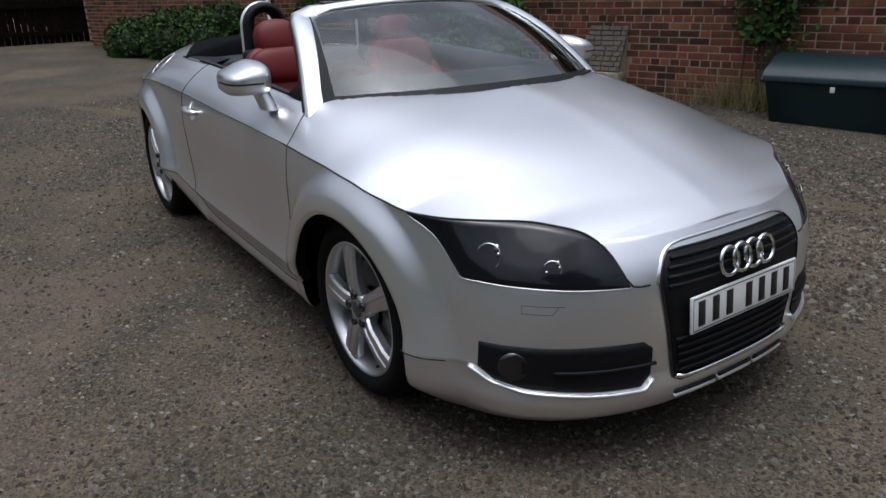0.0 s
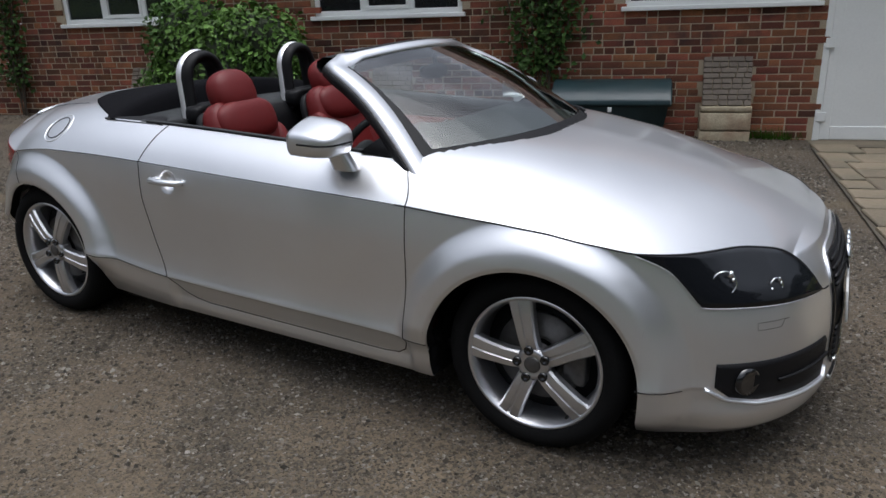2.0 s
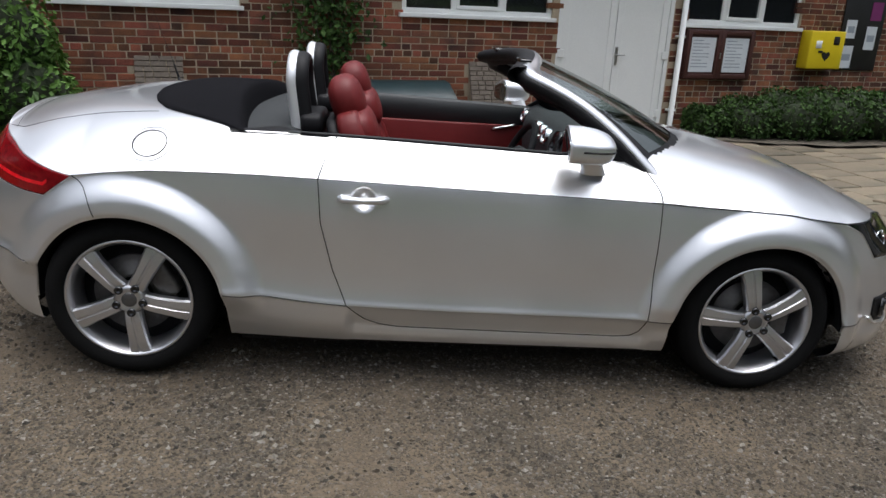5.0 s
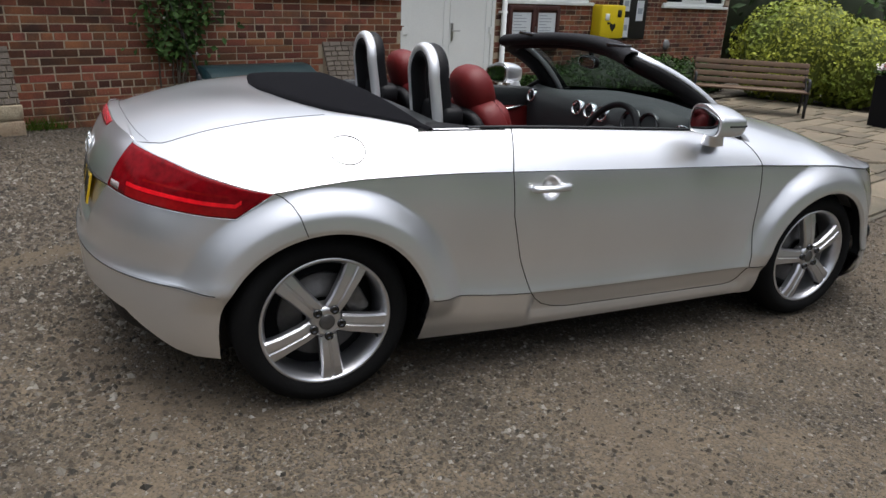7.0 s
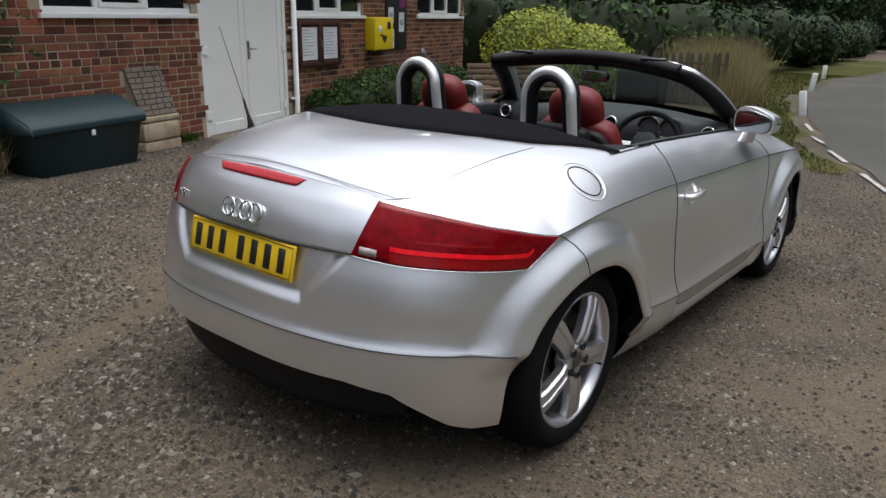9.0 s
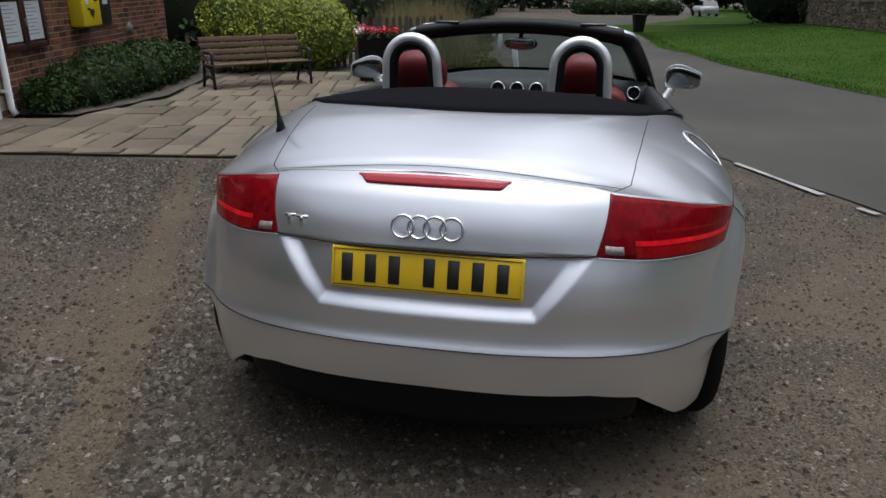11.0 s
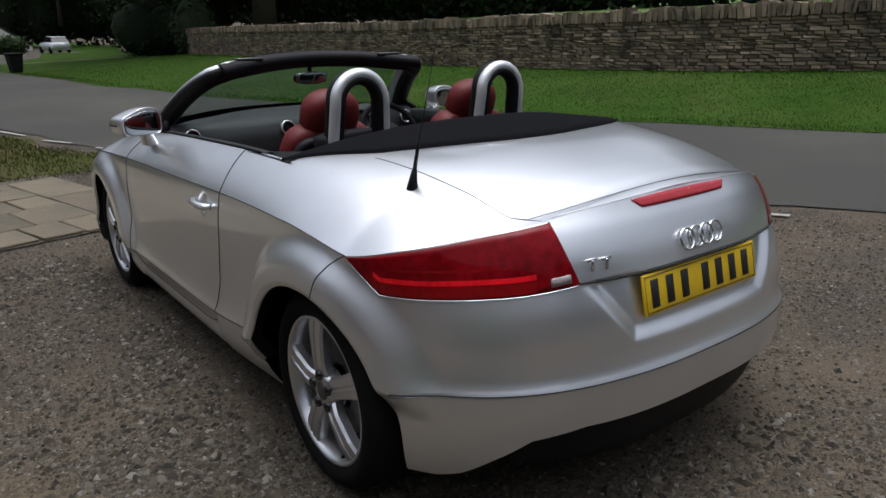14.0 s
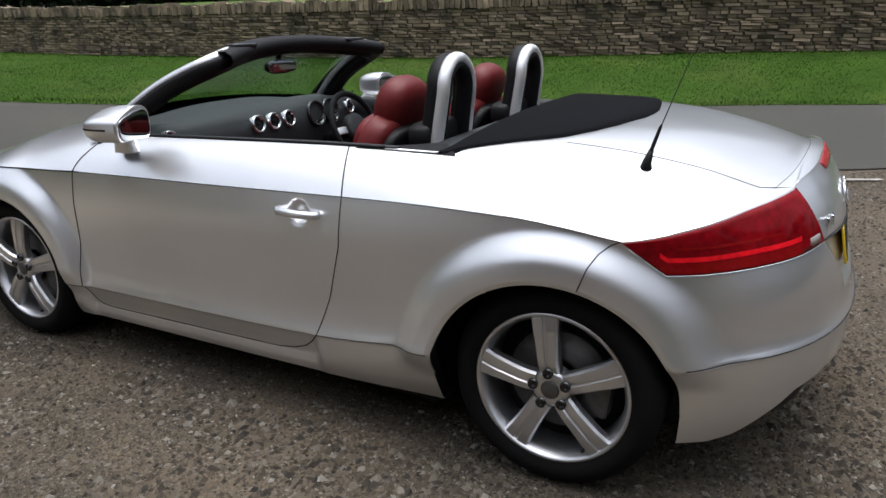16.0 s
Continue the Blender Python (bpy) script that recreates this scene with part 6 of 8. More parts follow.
# door mirrors
MX, MZ, MY = 0.380, 1.000, 0.866
for sd in (1, -1):
    turn = Matrix.Rotation(math.radians(14 if sd > 0 else -5), 3, "Z")
    bm = bmesh.new()
    superellipsoid(bm, (MX, sd * MY, MZ), (0.160, 0.095, 0.068), 0.62, 0.60, 48, 26)
    for v in bm.verts:
        # a flat underside, a dome that falls away forwards, a cut-off back
        v.co.z = max(v.co.z, MZ - 0.052 + 0.12 * (v.co.z - MZ + 0.052))
        if v.co.z > MZ:
            v.co.z = MZ + (v.co.z - MZ) * (1 - 1.2 * max(v.co.x - MX - 0.04, 0))
        # the outer end is lower than the inner
        if v.co.z > MZ - 0.02:
            v.co.z -= (v.co.z - MZ + 0.02) * 0.30 * smooth((sd * v.co.y - MY + 0.03) / 0.11)
        if v.co.x < MX - 0.014:
            v.co.x = MX - 0.014 + (v.co.x - MX + 0.014) * 0.02
    bmesh.ops.rotate(bm, cent=(MX, sd * MY, MZ), matrix=turn, verts=bm.verts)
    clean(bm)
    dm = part("door_mirror", bm, M_SILVER, car, "silver door mirror on a short stalk")
    bm = bmesh.new()
    superellipsoid(bm, (MX - 0.0165, sd * MY, MZ - 0.001), (0.0045, 0.087, 0.053), 0.5, 0.55)
    for v in bm.verts:
        if v.co.z > MZ - 0.02:
            v.co.z -= (v.co.z - MZ + 0.02) * 0.30 * smooth((sd * v.co.y - MY + 0.03) / 0.11)
    bmesh.ops.rotate(bm, cent=(MX, sd * MY, MZ), matrix=turn, verts=bm.verts)
    clean(bm)
    part("mirror_glass", bm, M_MIRROR, dm)
    bm = bmesh.new()
    rows = []
    for f in range(7):
        k = f / 6
        c = Vector((0.492 - 0.030 * k, sd * (0.806 + 0.030 * k), 0.885 + 0.085 * k))
        w = 0.042 + 0.006 * (1 - k) ** 3
        row = [bm.verts.new(c + Vector((w * math.copysign(abs(math.cos(a)) ** 0.7, math.cos(a)), 0.72 * w * math.copysign(abs(math.sin(a)) ** 0.7, math.sin(a)), 0))) for a in np.linspace(0, math.tau, 21)[:-1]]
        rows.append(row + row[:1])
    grid_faces(bm, rows)
    clean(bm)
    part("stalk", bm, M_SILVER, dm)
    bm = bmesh.new()
    tube(bm, [(MX + 0.1602 * math.copysign(abs(math.cos(a)) ** 0.60, math.cos(a)), sd * (MY + 0.0952 * math.copysign(abs(math.sin(a)) ** 0.60, math.sin(a))), MZ - 0.008) for a in np.linspace(-0.25, 1.5, 40)], 0.0036, 6)
    bmesh.ops.rotate(bm, cent=(MX, sd * MY, MZ), matrix=turn, verts=bm.verts)
    part("indicator_line", bm, M_BLACK, dm, "dark indicator slit")
    # quarter panel at the pillar foot
    bm = bmesh.new()
    vs = [(0.50, sd * 0.735, 0.935), (0.70, sd * 0.726, 0.912), (0.60, sd * 0.690, 1.01)]
    V = [bm.verts.new(v) for v in vs] + [bm.verts.new((a, b - sd * 0.02, c)) for a, b, c in vs]
    bm.faces.new(V[:3])
    bm.faces.new(V[3:][::-1])
    for i in range(3):
        j = (i + 1) % 3
        bm.faces.new((V[i], V[j], V[3 + j], V[3 + i]))
    clean(bm)
    part("quarter_panel", bm, M_BLACK, car)

# roof aerial on the left rear wing
bm = bmesh.new()
base = Vector((-1.411, 0.617, 0.936))
tube(bm, [base, base + Vector((-0.002, 0, 0.02)), base + Vector((-0.012, 0, 0.055))], [0.019, 0.013, 0.0075], 10)
aer = part("aerial", bm, M_BLACK, car, "thin black whip aerial")
bm = bmesh.new()
tube(bm, [base + Vector((-0.012, 0, 0.055)), base + Vector((-0.032, 0, 0.12)), base + Vector((-0.036, 0, 0.13)), base + Vector((-0.13, 0.0, 0.40))], [0.0062, 0.0050, 0.0016, 0.0010], 6)
part("whip", bm, M_BLACK, aer)
# dark drop of the gear lever and hand brake
bm = bmesh.new()
tube(bm, [(0.30, 0.0, 0.55), (0.27, 0.0, 0.66)], 0.012, 8)
superellipsoid(bm, (0.27, 0.0, 0.68), (0.03, 0.028, 0.035), 0.8, 0.9)
part("gear_lever", bm, M_SATIN, car)

# ---- things by the hall ----
def at_hall(s, y, z=0.0, turn=0.0):
    return HALL @ Matrix.Translation((s, y, z)) @ Matrix.Rotation(radians(turn), 4, "Z")


def hall_xy(s, y):
    v = HALL @ Vector((s, y, 0))
    return v.x, v.y


def leaf_cloud(rnd, n, sample, size, flat=0.6, aspect=1.7):
    """Verts and faces of n small folded leaves; sample(rnd) gives a point and an outward direction."""
    vs, fs = [], []
    for _ in range(n):
        p, out = sample(rnd)
        nrm = (out * flat + Vector((rnd.uniform(-1, 1), rnd.uniform(-1, 1), rnd.uniform(-0.3, 1.2)))).normalized()
        a = nrm.orthogonal().normalized()
        a.rotate(Matrix.Rotation(rnd.uniform(0, math.tau), 3, nrm))
        b = nrm.cross(a)
        k = size * rnd.uniform(0.6, 1.35)
        i = len(vs)
        vs += [p - a * k * aspect / 2, p + b * k / 2 + nrm * k * 0.12, p + a * k * aspect / 2, p - b * k / 2 + nrm * k * 0.12]
        fs += [(i, i + 1, i + 2), (i, i + 2, i + 3)]
    return vs, fs


def blob_sampler(blobs, shell=0.35):
    """Points near the surface of overlapping ellipsoids."""
    wts = [b[1][0] * b[1][1] + b[1][1] * b[1][2] + b[1][0] * b[1][2] for b in blobs]

    def f(rnd):
        c, r = rnd.choices(blobs, wts)[0]
        while True:
            d = Vector((rnd.gauss(0, 1), rnd.gauss(0, 1), rnd.gauss(0, 1))).normalized()
            k = 1 - shell * rnd.random() ** 1.6
            k *= 1 + 0.16 * noise.noise((d.x * 2.2 + c[0], d.y * 2.2 + c[1], d.z * 2.2 + c[2]))
            p = Vector((c[0] + d.x * r[0] * k, c[1] + d.y * r[1] * k, c[2] + d.z * r[2] * k))
            if p.z > 0.0:
                return p, Vector((d.x / r[0], d.y / r[1], d.z / r[2])).normalized()
    return f


M_LEAF = material("green_leaves", (0.034, 0.068, 0.015), 0.55, vary=0.2, scale=3, fine=20, bump=0, island=0.5, dirt=(0.02, 0.042, 0.011), spec=0.12)
M_LEAFLIGHT = material("fresh_green_leaves", (0.075, 0.145, 0.028), 0.5, vary=0.2, scale=3, fine=20, bump=0, island=0.45, dirt=(0.035, 0.08, 0.016), spec=0.15)
M_LEAFGOLD = material("golden_privet_leaves", (0.26, 0.29, 0.03), 0.55, vary=0.2, scale=3, fine=20, bump=0, island=0.4, dirt=(0.13, 0.19, 0.025), spec=0.25)
M_LEAFDARK = material("dark_tree_leaves", (0.028, 0.052, 0.018), 0.6, vary=0.25, scale=0.6, fine=6, bump=0, island=0.5, dirt=(0.018, 0.034, 0.013), spec=0.12)
# filler inside the foliage; shade between leaves is put into its dark colour
M_CORE = material("shaded_core", (0.019, 0.028, 0.011), 0.95, vary=0.3, scale=6, bump=0.5)
M_BARK = material("bark", (0.07, 0.055, 0.04), 0.95, vary=0.3, scale=9, fine=50, bump=0.8)
M_FLOWER_R = material("red_petals", (0.55, 0.02, 0.05), 0.5, vary=0.15, bump=0, island=0.3)
M_FLOWER_W = material("white_petals", (0.75, 0.68, 0.66), 0.5, vary=0.1, bump=0, island=0.15)
M_FLOWER_P = material("pink_petals", (0.65, 0.16, 0.2), 0.5, vary=0.15, bump=0, island=0.25)


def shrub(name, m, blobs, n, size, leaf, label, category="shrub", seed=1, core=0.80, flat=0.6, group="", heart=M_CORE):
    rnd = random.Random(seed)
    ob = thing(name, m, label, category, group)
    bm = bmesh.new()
    # solid lumps behind the leaves, coloured darker in place of inner shade
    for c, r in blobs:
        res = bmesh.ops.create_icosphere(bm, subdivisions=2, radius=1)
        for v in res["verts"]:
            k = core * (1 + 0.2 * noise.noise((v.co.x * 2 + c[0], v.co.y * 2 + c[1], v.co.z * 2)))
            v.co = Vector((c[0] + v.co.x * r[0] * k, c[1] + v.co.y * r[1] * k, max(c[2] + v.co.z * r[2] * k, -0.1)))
    tagged(part("shade_core", bm, heart, ob), kind="stuff")
    vs, fs = leaf_cloud(rnd, n, blob_sampler(blobs), size, flat)
    data_part("foliage", vs, fs, leaf, ob)
    return ob


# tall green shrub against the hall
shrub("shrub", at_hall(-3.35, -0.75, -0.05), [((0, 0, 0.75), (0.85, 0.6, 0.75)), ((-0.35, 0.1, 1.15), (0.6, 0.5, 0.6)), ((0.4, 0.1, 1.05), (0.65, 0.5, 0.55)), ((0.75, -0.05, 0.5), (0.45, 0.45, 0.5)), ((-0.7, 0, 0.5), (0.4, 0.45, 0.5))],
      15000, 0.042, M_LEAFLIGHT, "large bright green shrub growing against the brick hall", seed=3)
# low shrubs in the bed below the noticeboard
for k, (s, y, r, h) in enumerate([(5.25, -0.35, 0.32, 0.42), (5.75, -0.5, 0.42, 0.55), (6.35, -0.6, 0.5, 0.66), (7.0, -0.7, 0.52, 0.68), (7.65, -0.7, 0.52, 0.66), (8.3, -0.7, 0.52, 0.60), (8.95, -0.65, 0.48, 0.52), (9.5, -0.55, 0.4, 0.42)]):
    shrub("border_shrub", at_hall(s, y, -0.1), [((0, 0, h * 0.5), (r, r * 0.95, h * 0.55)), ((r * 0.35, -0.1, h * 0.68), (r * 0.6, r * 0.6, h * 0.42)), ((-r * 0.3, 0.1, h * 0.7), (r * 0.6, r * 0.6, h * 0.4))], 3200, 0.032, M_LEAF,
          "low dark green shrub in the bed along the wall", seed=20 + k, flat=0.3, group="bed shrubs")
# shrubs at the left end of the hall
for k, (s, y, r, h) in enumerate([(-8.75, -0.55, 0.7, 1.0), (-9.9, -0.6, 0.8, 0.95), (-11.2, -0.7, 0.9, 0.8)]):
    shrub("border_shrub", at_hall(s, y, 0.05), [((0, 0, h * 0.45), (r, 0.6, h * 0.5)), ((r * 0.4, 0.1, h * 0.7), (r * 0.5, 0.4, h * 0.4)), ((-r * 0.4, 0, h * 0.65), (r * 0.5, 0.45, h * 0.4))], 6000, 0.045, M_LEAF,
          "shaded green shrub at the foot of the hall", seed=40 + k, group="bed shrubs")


def climber(s0, s1, z1, n, seed, label):
    rnd = random.Random(seed)
    ob = thing("climbing_rose", at_hall((s0 + s1) / 2, 0, -0.05), label, "climber")
    w = (s1 - s0) / 2
    tips = []
    for k in range(7):
        x = rnd.uniform(-0.25, 0.25) * w
        pts = [(x, -0.05, 0)]
        for i in range(1, 9):
            x += rnd.uniform(-0.16, 0.16) * w + 0.04 * (k - 3) * w
            pts.append((x, -0.05 - 0.03 * rnd.random(), z1 * i / 8))
        bm = bmesh.new()
        tube(bm, pts, [0.012 - 0.001 * i for i in range(9)], 5)
        part("stem", bm, M_BARK, ob)
        tips += pts[3:]

    def smp(r):
        c = r.choice(tips)
        return Vector((c[0] + r.gauss(0, 0.13), -0.04 - abs(r.gauss(0, 0.06)), c[2] + r.gauss(0, 0.1))), Vector((0, -1, 0.3))
    vs, fs = leaf_cloud(rnd, n, smp, 0.045, 0.8)
    data_part("leaves", vs, fs, M_LEAF, ob)
    vs, fs = leaf_cloud(rnd, 14, smp, 0.035, 0.8, 1.0)
    data_part("blossom", vs, fs, M_FLOWER_W, ob)


climber(-0.35, 0.75, 2.3, 1500, 5, "climbing rose with pale blossom trained up the brick wall")
climber(-7.2, -6.6, 2.0, 500, 6, "thin climbing shrub on the brick wall")

# buttress stubs with sloping brick heads on stone feet
M_CREAM = material("flaking_cream_render", (0.42, 0.36, 0.25), 0.9, vary=0.25, scale=9, fine=60, bump=0.7, dirt=(0.25, 0.17, 0.11))
for s0, s1, _, zt in PATCHES:
    b = thing("buttress", at_hall((s0 + s1) / 2, 0, 0), "short weathered brick buttress stub with a stone foot", "buttress", "buttress stubs")
    w = (s1 - s0) / 2
    rnd = random.Random(int(s0 * 10))
    zf, out = 0.34, 0.20
    bm = bmesh.new()
    pr = [(0.08, -0.3), (-out + 0.01, -0.3), (-out + 0.01, zf), (0.008, zt - 0.02), (0.08, zt - 0.02)]
    rows = [[bm.verts.new((x, y, z)) for y, z in pr + pr[:1]] for x in (-w + 0.012, w - 0.012)]
    grid_faces(bm, rows)
    for r in rows:
        bm.faces.new(r[:-1])
    bmesh.ops.recalc_face_normals(bm, faces=bm.faces)
    part("core", bm, M_MORTAR, b, smooth_shade=False)
    slope_len = math.hypot(out, zt - zf)
    n = 9
    for c in range(n):
        f = (c + 0.5) / n
        x = -w
        while x < w - 0.02:
            e = min(x + rnd.choice((0.09, 0.1, 0.16)), w)
            bm = bmesh.new()
            box(bm, -(e - x) / 2 + 0.004, (e - x) / 2 - 0.004, -0.012, 0.02, -slope_len / n / 2 + 0.004, slope_len / n / 2 - 0.004, 0.003, 1)
            m = Matrix.Translation(((x + e) / 2, -out * (1 - f), zf + (zt - zf) * f)) @ Matrix.Rotation(-math.atan2(out, zt - zf), 4, "X")
            bmesh.ops.transform(bm, matrix=m, verts=bm.verts)
            part("brick", bm, M_PATCH, b, smooth_shade=False)
            x = e
    z = -0.28
    while z < zf - 0.03:
        h = min(rnd.uniform(0.13, 0.2), zf - z)
        bm = bmesh.new()
        box(bm, -w - 0.01, w + 0.01, -out - 0.015 - 0.01 * rnd.random(), 0.0, z + 0.005, z + h - 0.005, 0.012, 2)
        for v in bm.verts:
            v.co += Vector((0, 0.012 * noise.noise(v.co * 9), 0.006 * noise.noise(v.co * 7 + Vector((5, 0, 0)))))
        part("stone", bm, M_CREAM, b)
        z += h

# grit bin
M_TEAL = material("dark_teal_plastic", (0.007, 0.026, 0.032), 0.45, vary=0.12, scale=4, fine=80, bump=0.1, dirt=(0.012, 0.028, 0.03))
gbin = thing("grit_bin", at_hall(1.03, -0.35, -0.05), "dark teal plastic grit bin with a sloping lid", "grit bin")
bm = bmesh.new()
rows = []
for z, sx, y0, y1 in ((0.0, 0.50, -0.17, 0.24), (0.05, 0.52, -0.19, 0.25), (0.42, 0.585, -0.225, 0.28), (0.44, 0.60, -0.235, 0.285)):
    ring = [(-sx, y0), (-sx * 0.33, y0 - 0.005), (sx * 0.33, y0 - 0.005), (sx, y0), (sx, y1), (-sx, y1)]
    rows.append([bm.verts.new((x, y, z)) for x, y in ring + ring[:1]])
grid_faces(bm, rows)
bmesh.ops.remove_doubles(bm, verts=bm.verts, dist=0.0005)
bmesh.ops.recalc_face_normals(bm, faces=bm.faces)
bmesh.ops.bevel(bm, geom=[e for e in bm.edges if abs(e.verts[0].co.z - e.verts[1].co.z) > 0.02], offset=0.02, segments=2, affect="EDGES")
part("body", bm, M_TEAL, gbin)
bm = bmesh.new()
pr = [(-0.255, 0.43), (-0.262, 0.47), (-0.24, 0.52), (0.05, 0.655), (0.24, 0.67), (0.295, 0.64), (0.295, 0.43)]
rows = [[bm.verts.new((x, y, z)) for y, z in pr + pr[:1]] for x in (-0.62, -0.60, 0.60, 0.62)]
grid_faces(bm, rows)
bm.faces.new(rows[0][:-1])
bm.faces.new(rows[-1][:-1])
bmesh.ops.remove_doubles(bm, verts=bm.verts, dist=0.0005)
bmesh.ops.recalc_face_normals(bm, faces=bm.faces)
bmesh.ops.bevel(bm, geom=[e for e in bm.edges], offset=0.010, segments=2, affect="EDGES")
part("lid", bm, M_TEAL, gbin, "sloping hinged lid")
bm = bmesh.new()
box(bm, -0.02, 0.02, -0.252, -0.235, 0.375, 0.425, 0.004)
part("lock_plate", bm, M_WHITE, gbin, "small white lock plate")

# noticeboard
M_BROWN = material("dark_red_brown_wood", (0.055, 0.018, 0.014), 0.5, vary=0.25, scale=6, fine=60, bump=0.2)
M_PAPER = material("white_paper", (0.62, 0.66, 0.68), 0.8, vary=0.08, scale=9, bump=0.03)
M_PRINT = material("grey_print", (0.3, 0.34, 0.38), 0.8, vary=0.1, bump=0)
nb = thing("noticeboard", at_hall(5.51, 0, 0.98), "dark brown wooden noticeboard with two pinned papers", "noticeboard")
bm = bmesh.new()
box(bm, -0.54, 0.54, -0.05, 0.0, -0.32, 0.32, 0.006)
part("case", bm, M_BROWN, nb)
for sx in (-0.265, 0.265):
    for x0, x1, z0, z1 in ((-0.265, -0.205, -0.31, 0.31), (0.205, 0.265, -0.31, 0.31), (-0.205, 0.205, -0.31, -0.25), (-0.205, 0.205, 0.25, 0.31)):
        bm = bmesh.new()
        box(bm, sx + x0, sx + x1, -0.075, -0.05, z0, z1, 0.005)
        part("door_rail", bm, M_BROWN, nb)
    pw = 0.19
    bm = bmesh.new()
    box(bm, sx - pw, sx + pw, -0.054, -0.0505, -0.225, 0.22)
    paper = part("paper", bm, M_PAPER, nb, "white printed sheet", False)
    for k in range(9):
        bm = bmesh.new()
        w = pw * (0.8 if k % 3 else 0.5)
        z = 0.18 - k * 0.042
        box(bm, sx - pw * 0.85, sx - pw * 0.85 + w * 1.7, -0.0548, -0.0541, z - 0.006, z + 0.006)
        part("print_line", bm, M_PRINT, paper, "", False)
bm = bmesh.new()
box(bm, -0.006, 0.006, -0.09, -0.075, -0.05, 0.03, 0.003)
part("catch", bm, M_STEEL, nb)

# defibrillator cabinet and black poster board
M_CABYEL = material("yellow_cabinet", (0.72, 0.55, 0.012), 0.4, vary=0.08, scale=5, bump=0.03)
cab = thing("defibrillator_cabinet", at_hall(7.16, 0, 1.08), "yellow wall-mounted defibrillator cabinet with a black heart sign", "cabinet")
bm = bmesh.new()
box(bm, -0.30, 0.30, -0.2, 0.0, -0.25, 0.26, 0.02, 3)
part("body", bm, M_CABYEL, cab)
bm = bmesh.new()
hv = []
for k in range(28):
    a = math.tau * k / 28
    hv.append((0.0045 * 16 * math.sin(a) ** 3, -0.2045, -0.07 + 0.0045 * (13 * math.cos(a) - 5 * math.cos(2 * a) - 2 * math.cos(3 * a) - math.cos(4 * a))))
f = bm.faces.new([bm.verts.new(v) for v in hv])
r = bmesh.ops.extrude_face_region(bm, geom=[f])
bmesh.ops.translate(bm, vec=(0, 0.004, 0), verts=[v for v in r["geom"] if isinstance(v, bmesh.types.BMVert)])
bmesh.ops.recalc_face_normals(bm, faces=bm.faces)
part("heart_sign", bm, M_INK, cab, "black heart sign", False)
for x0, x1, z0, z1, mt in ((-0.2, -0.1, 0.03, 0.13, M_WHITE), (0.1, 0.2, 0.08, 0.19, M_INK), (-0.14, -0.06, -0.03, 0.0, M_INK)):
    bm = bmesh.new()
    box(bm, x0, x1, -0.206, -0.2, z0, z1, 0.001, 1)
    part("sign_panel", bm, mt, cab)
pb = thing("poster_board", at_hall(7.9, 0, 1.3), "black poster board with white leaflets", "poster board")
bm = bmesh.new()
box(bm, -0.37, 0.37, -0.03, 0.0, -0.49, 0.55, 0.005)
part("board", bm, M_INK, pb)
M_MAUVE = material("purple_poster", (0.2, 0.03, 0.14), 0.6, vary=0.1, bump=0)
for x0, x1, z0, z1, mt in ((-0.31, -0.1, -0.46, -0.15, M_PAPER), (0.08, 0.27, -0.2, 0.12, M_PAPER), (-0.3, -0.12, -0.05, 0.2, M_PAPER), (0.1, 0.3, 0.2, 0.45, M_MAUVE)):
    bm = bmesh.new()
    box(bm, x0, x1, -0.0345, -0.0302, z0, z1)
    lf = part("leaflet", bm, mt, pb, "", False)
    if mt is M_PAPER:
        bm = bmesh.new()
        box(bm, x0 + 0.03, x1 - 0.03, -0.0355, -0.0348, (z0 + z1) / 2 - 0.05, (z0 + z1) / 2 + 0.04)
        part("print_block", bm, M_PRINT, lf, "", False)
vent = thing("wall_vent", at_hall(9.0, 0, 0.70), "round grey extractor vent on the brick wall", "vent")
bm = bmesh.new()
lathe(bm, [(0.0, -0.05), (0.06, -0.045), (0.085, -0.02), (0.09, 0.0)], 20)
bmesh.ops.recalc_face_normals(bm, faces=bm.faces)
part("cowl", bm, material("grey_plastic", (0.2, 0.2, 0.2), 0.6, bump=0.1), vent)

# bench with cast ends and slats
M_OAK = material("weathered_oak", (0.095, 0.058, 0.032), 0.75, vary=0.3, scale=7, fine=70, bump=0.4, objrand=0.15)
M_IRON = material("black_cast_iron", (0.014, 0.014, 0.015), 0.5, metal=0.3, vary=0.2, bump=0.2)
bench = thing("bench", Matrix.Translation((6.87, 4.62, -0.075)) @ Matrix.Rotation(radians(-44), 4, "Z") @ Matrix.Diagonal((1, 1, 0.86, 1)), "wooden slatted bench with black cast-iron ends", "bench")
BL = 0.76
for x in (-BL, BL):
    bm = bmesh.new()
    for pts, r in (([(x, -0.26, 0.0), (x, -0.24, 0.2), (x, -0.22, 0.42), (x, -0.25, 0.60), (x, -0.20, 0.63), (x, 0.15, 0.61)], 0.022),
                   ([(x, 0.28, 0.0), (x, 0.20, 0.2), (x, 0.17, 0.42), (x, 0.23, 0.65), (x, 0.28, 0.84)], 0.022),
                   ([(x, -0.23, 0.40), (x, 0.0, 0.37), (x, 0.18, 0.40)], 0.020), ([(x, -0.23, 0.17), (x, 0.0, 0.24), (x, 0.20, 0.17)], 0.014),
                   ([(x, -0.2, 0.2), (x, 0.0, 0.5), (x, 0.17, 0.58)], 0.011)):
        tube(bm, pts, r, 6)
    part("cast_end", bm, M_IRON, bench, "black scrolled cast-iron end")
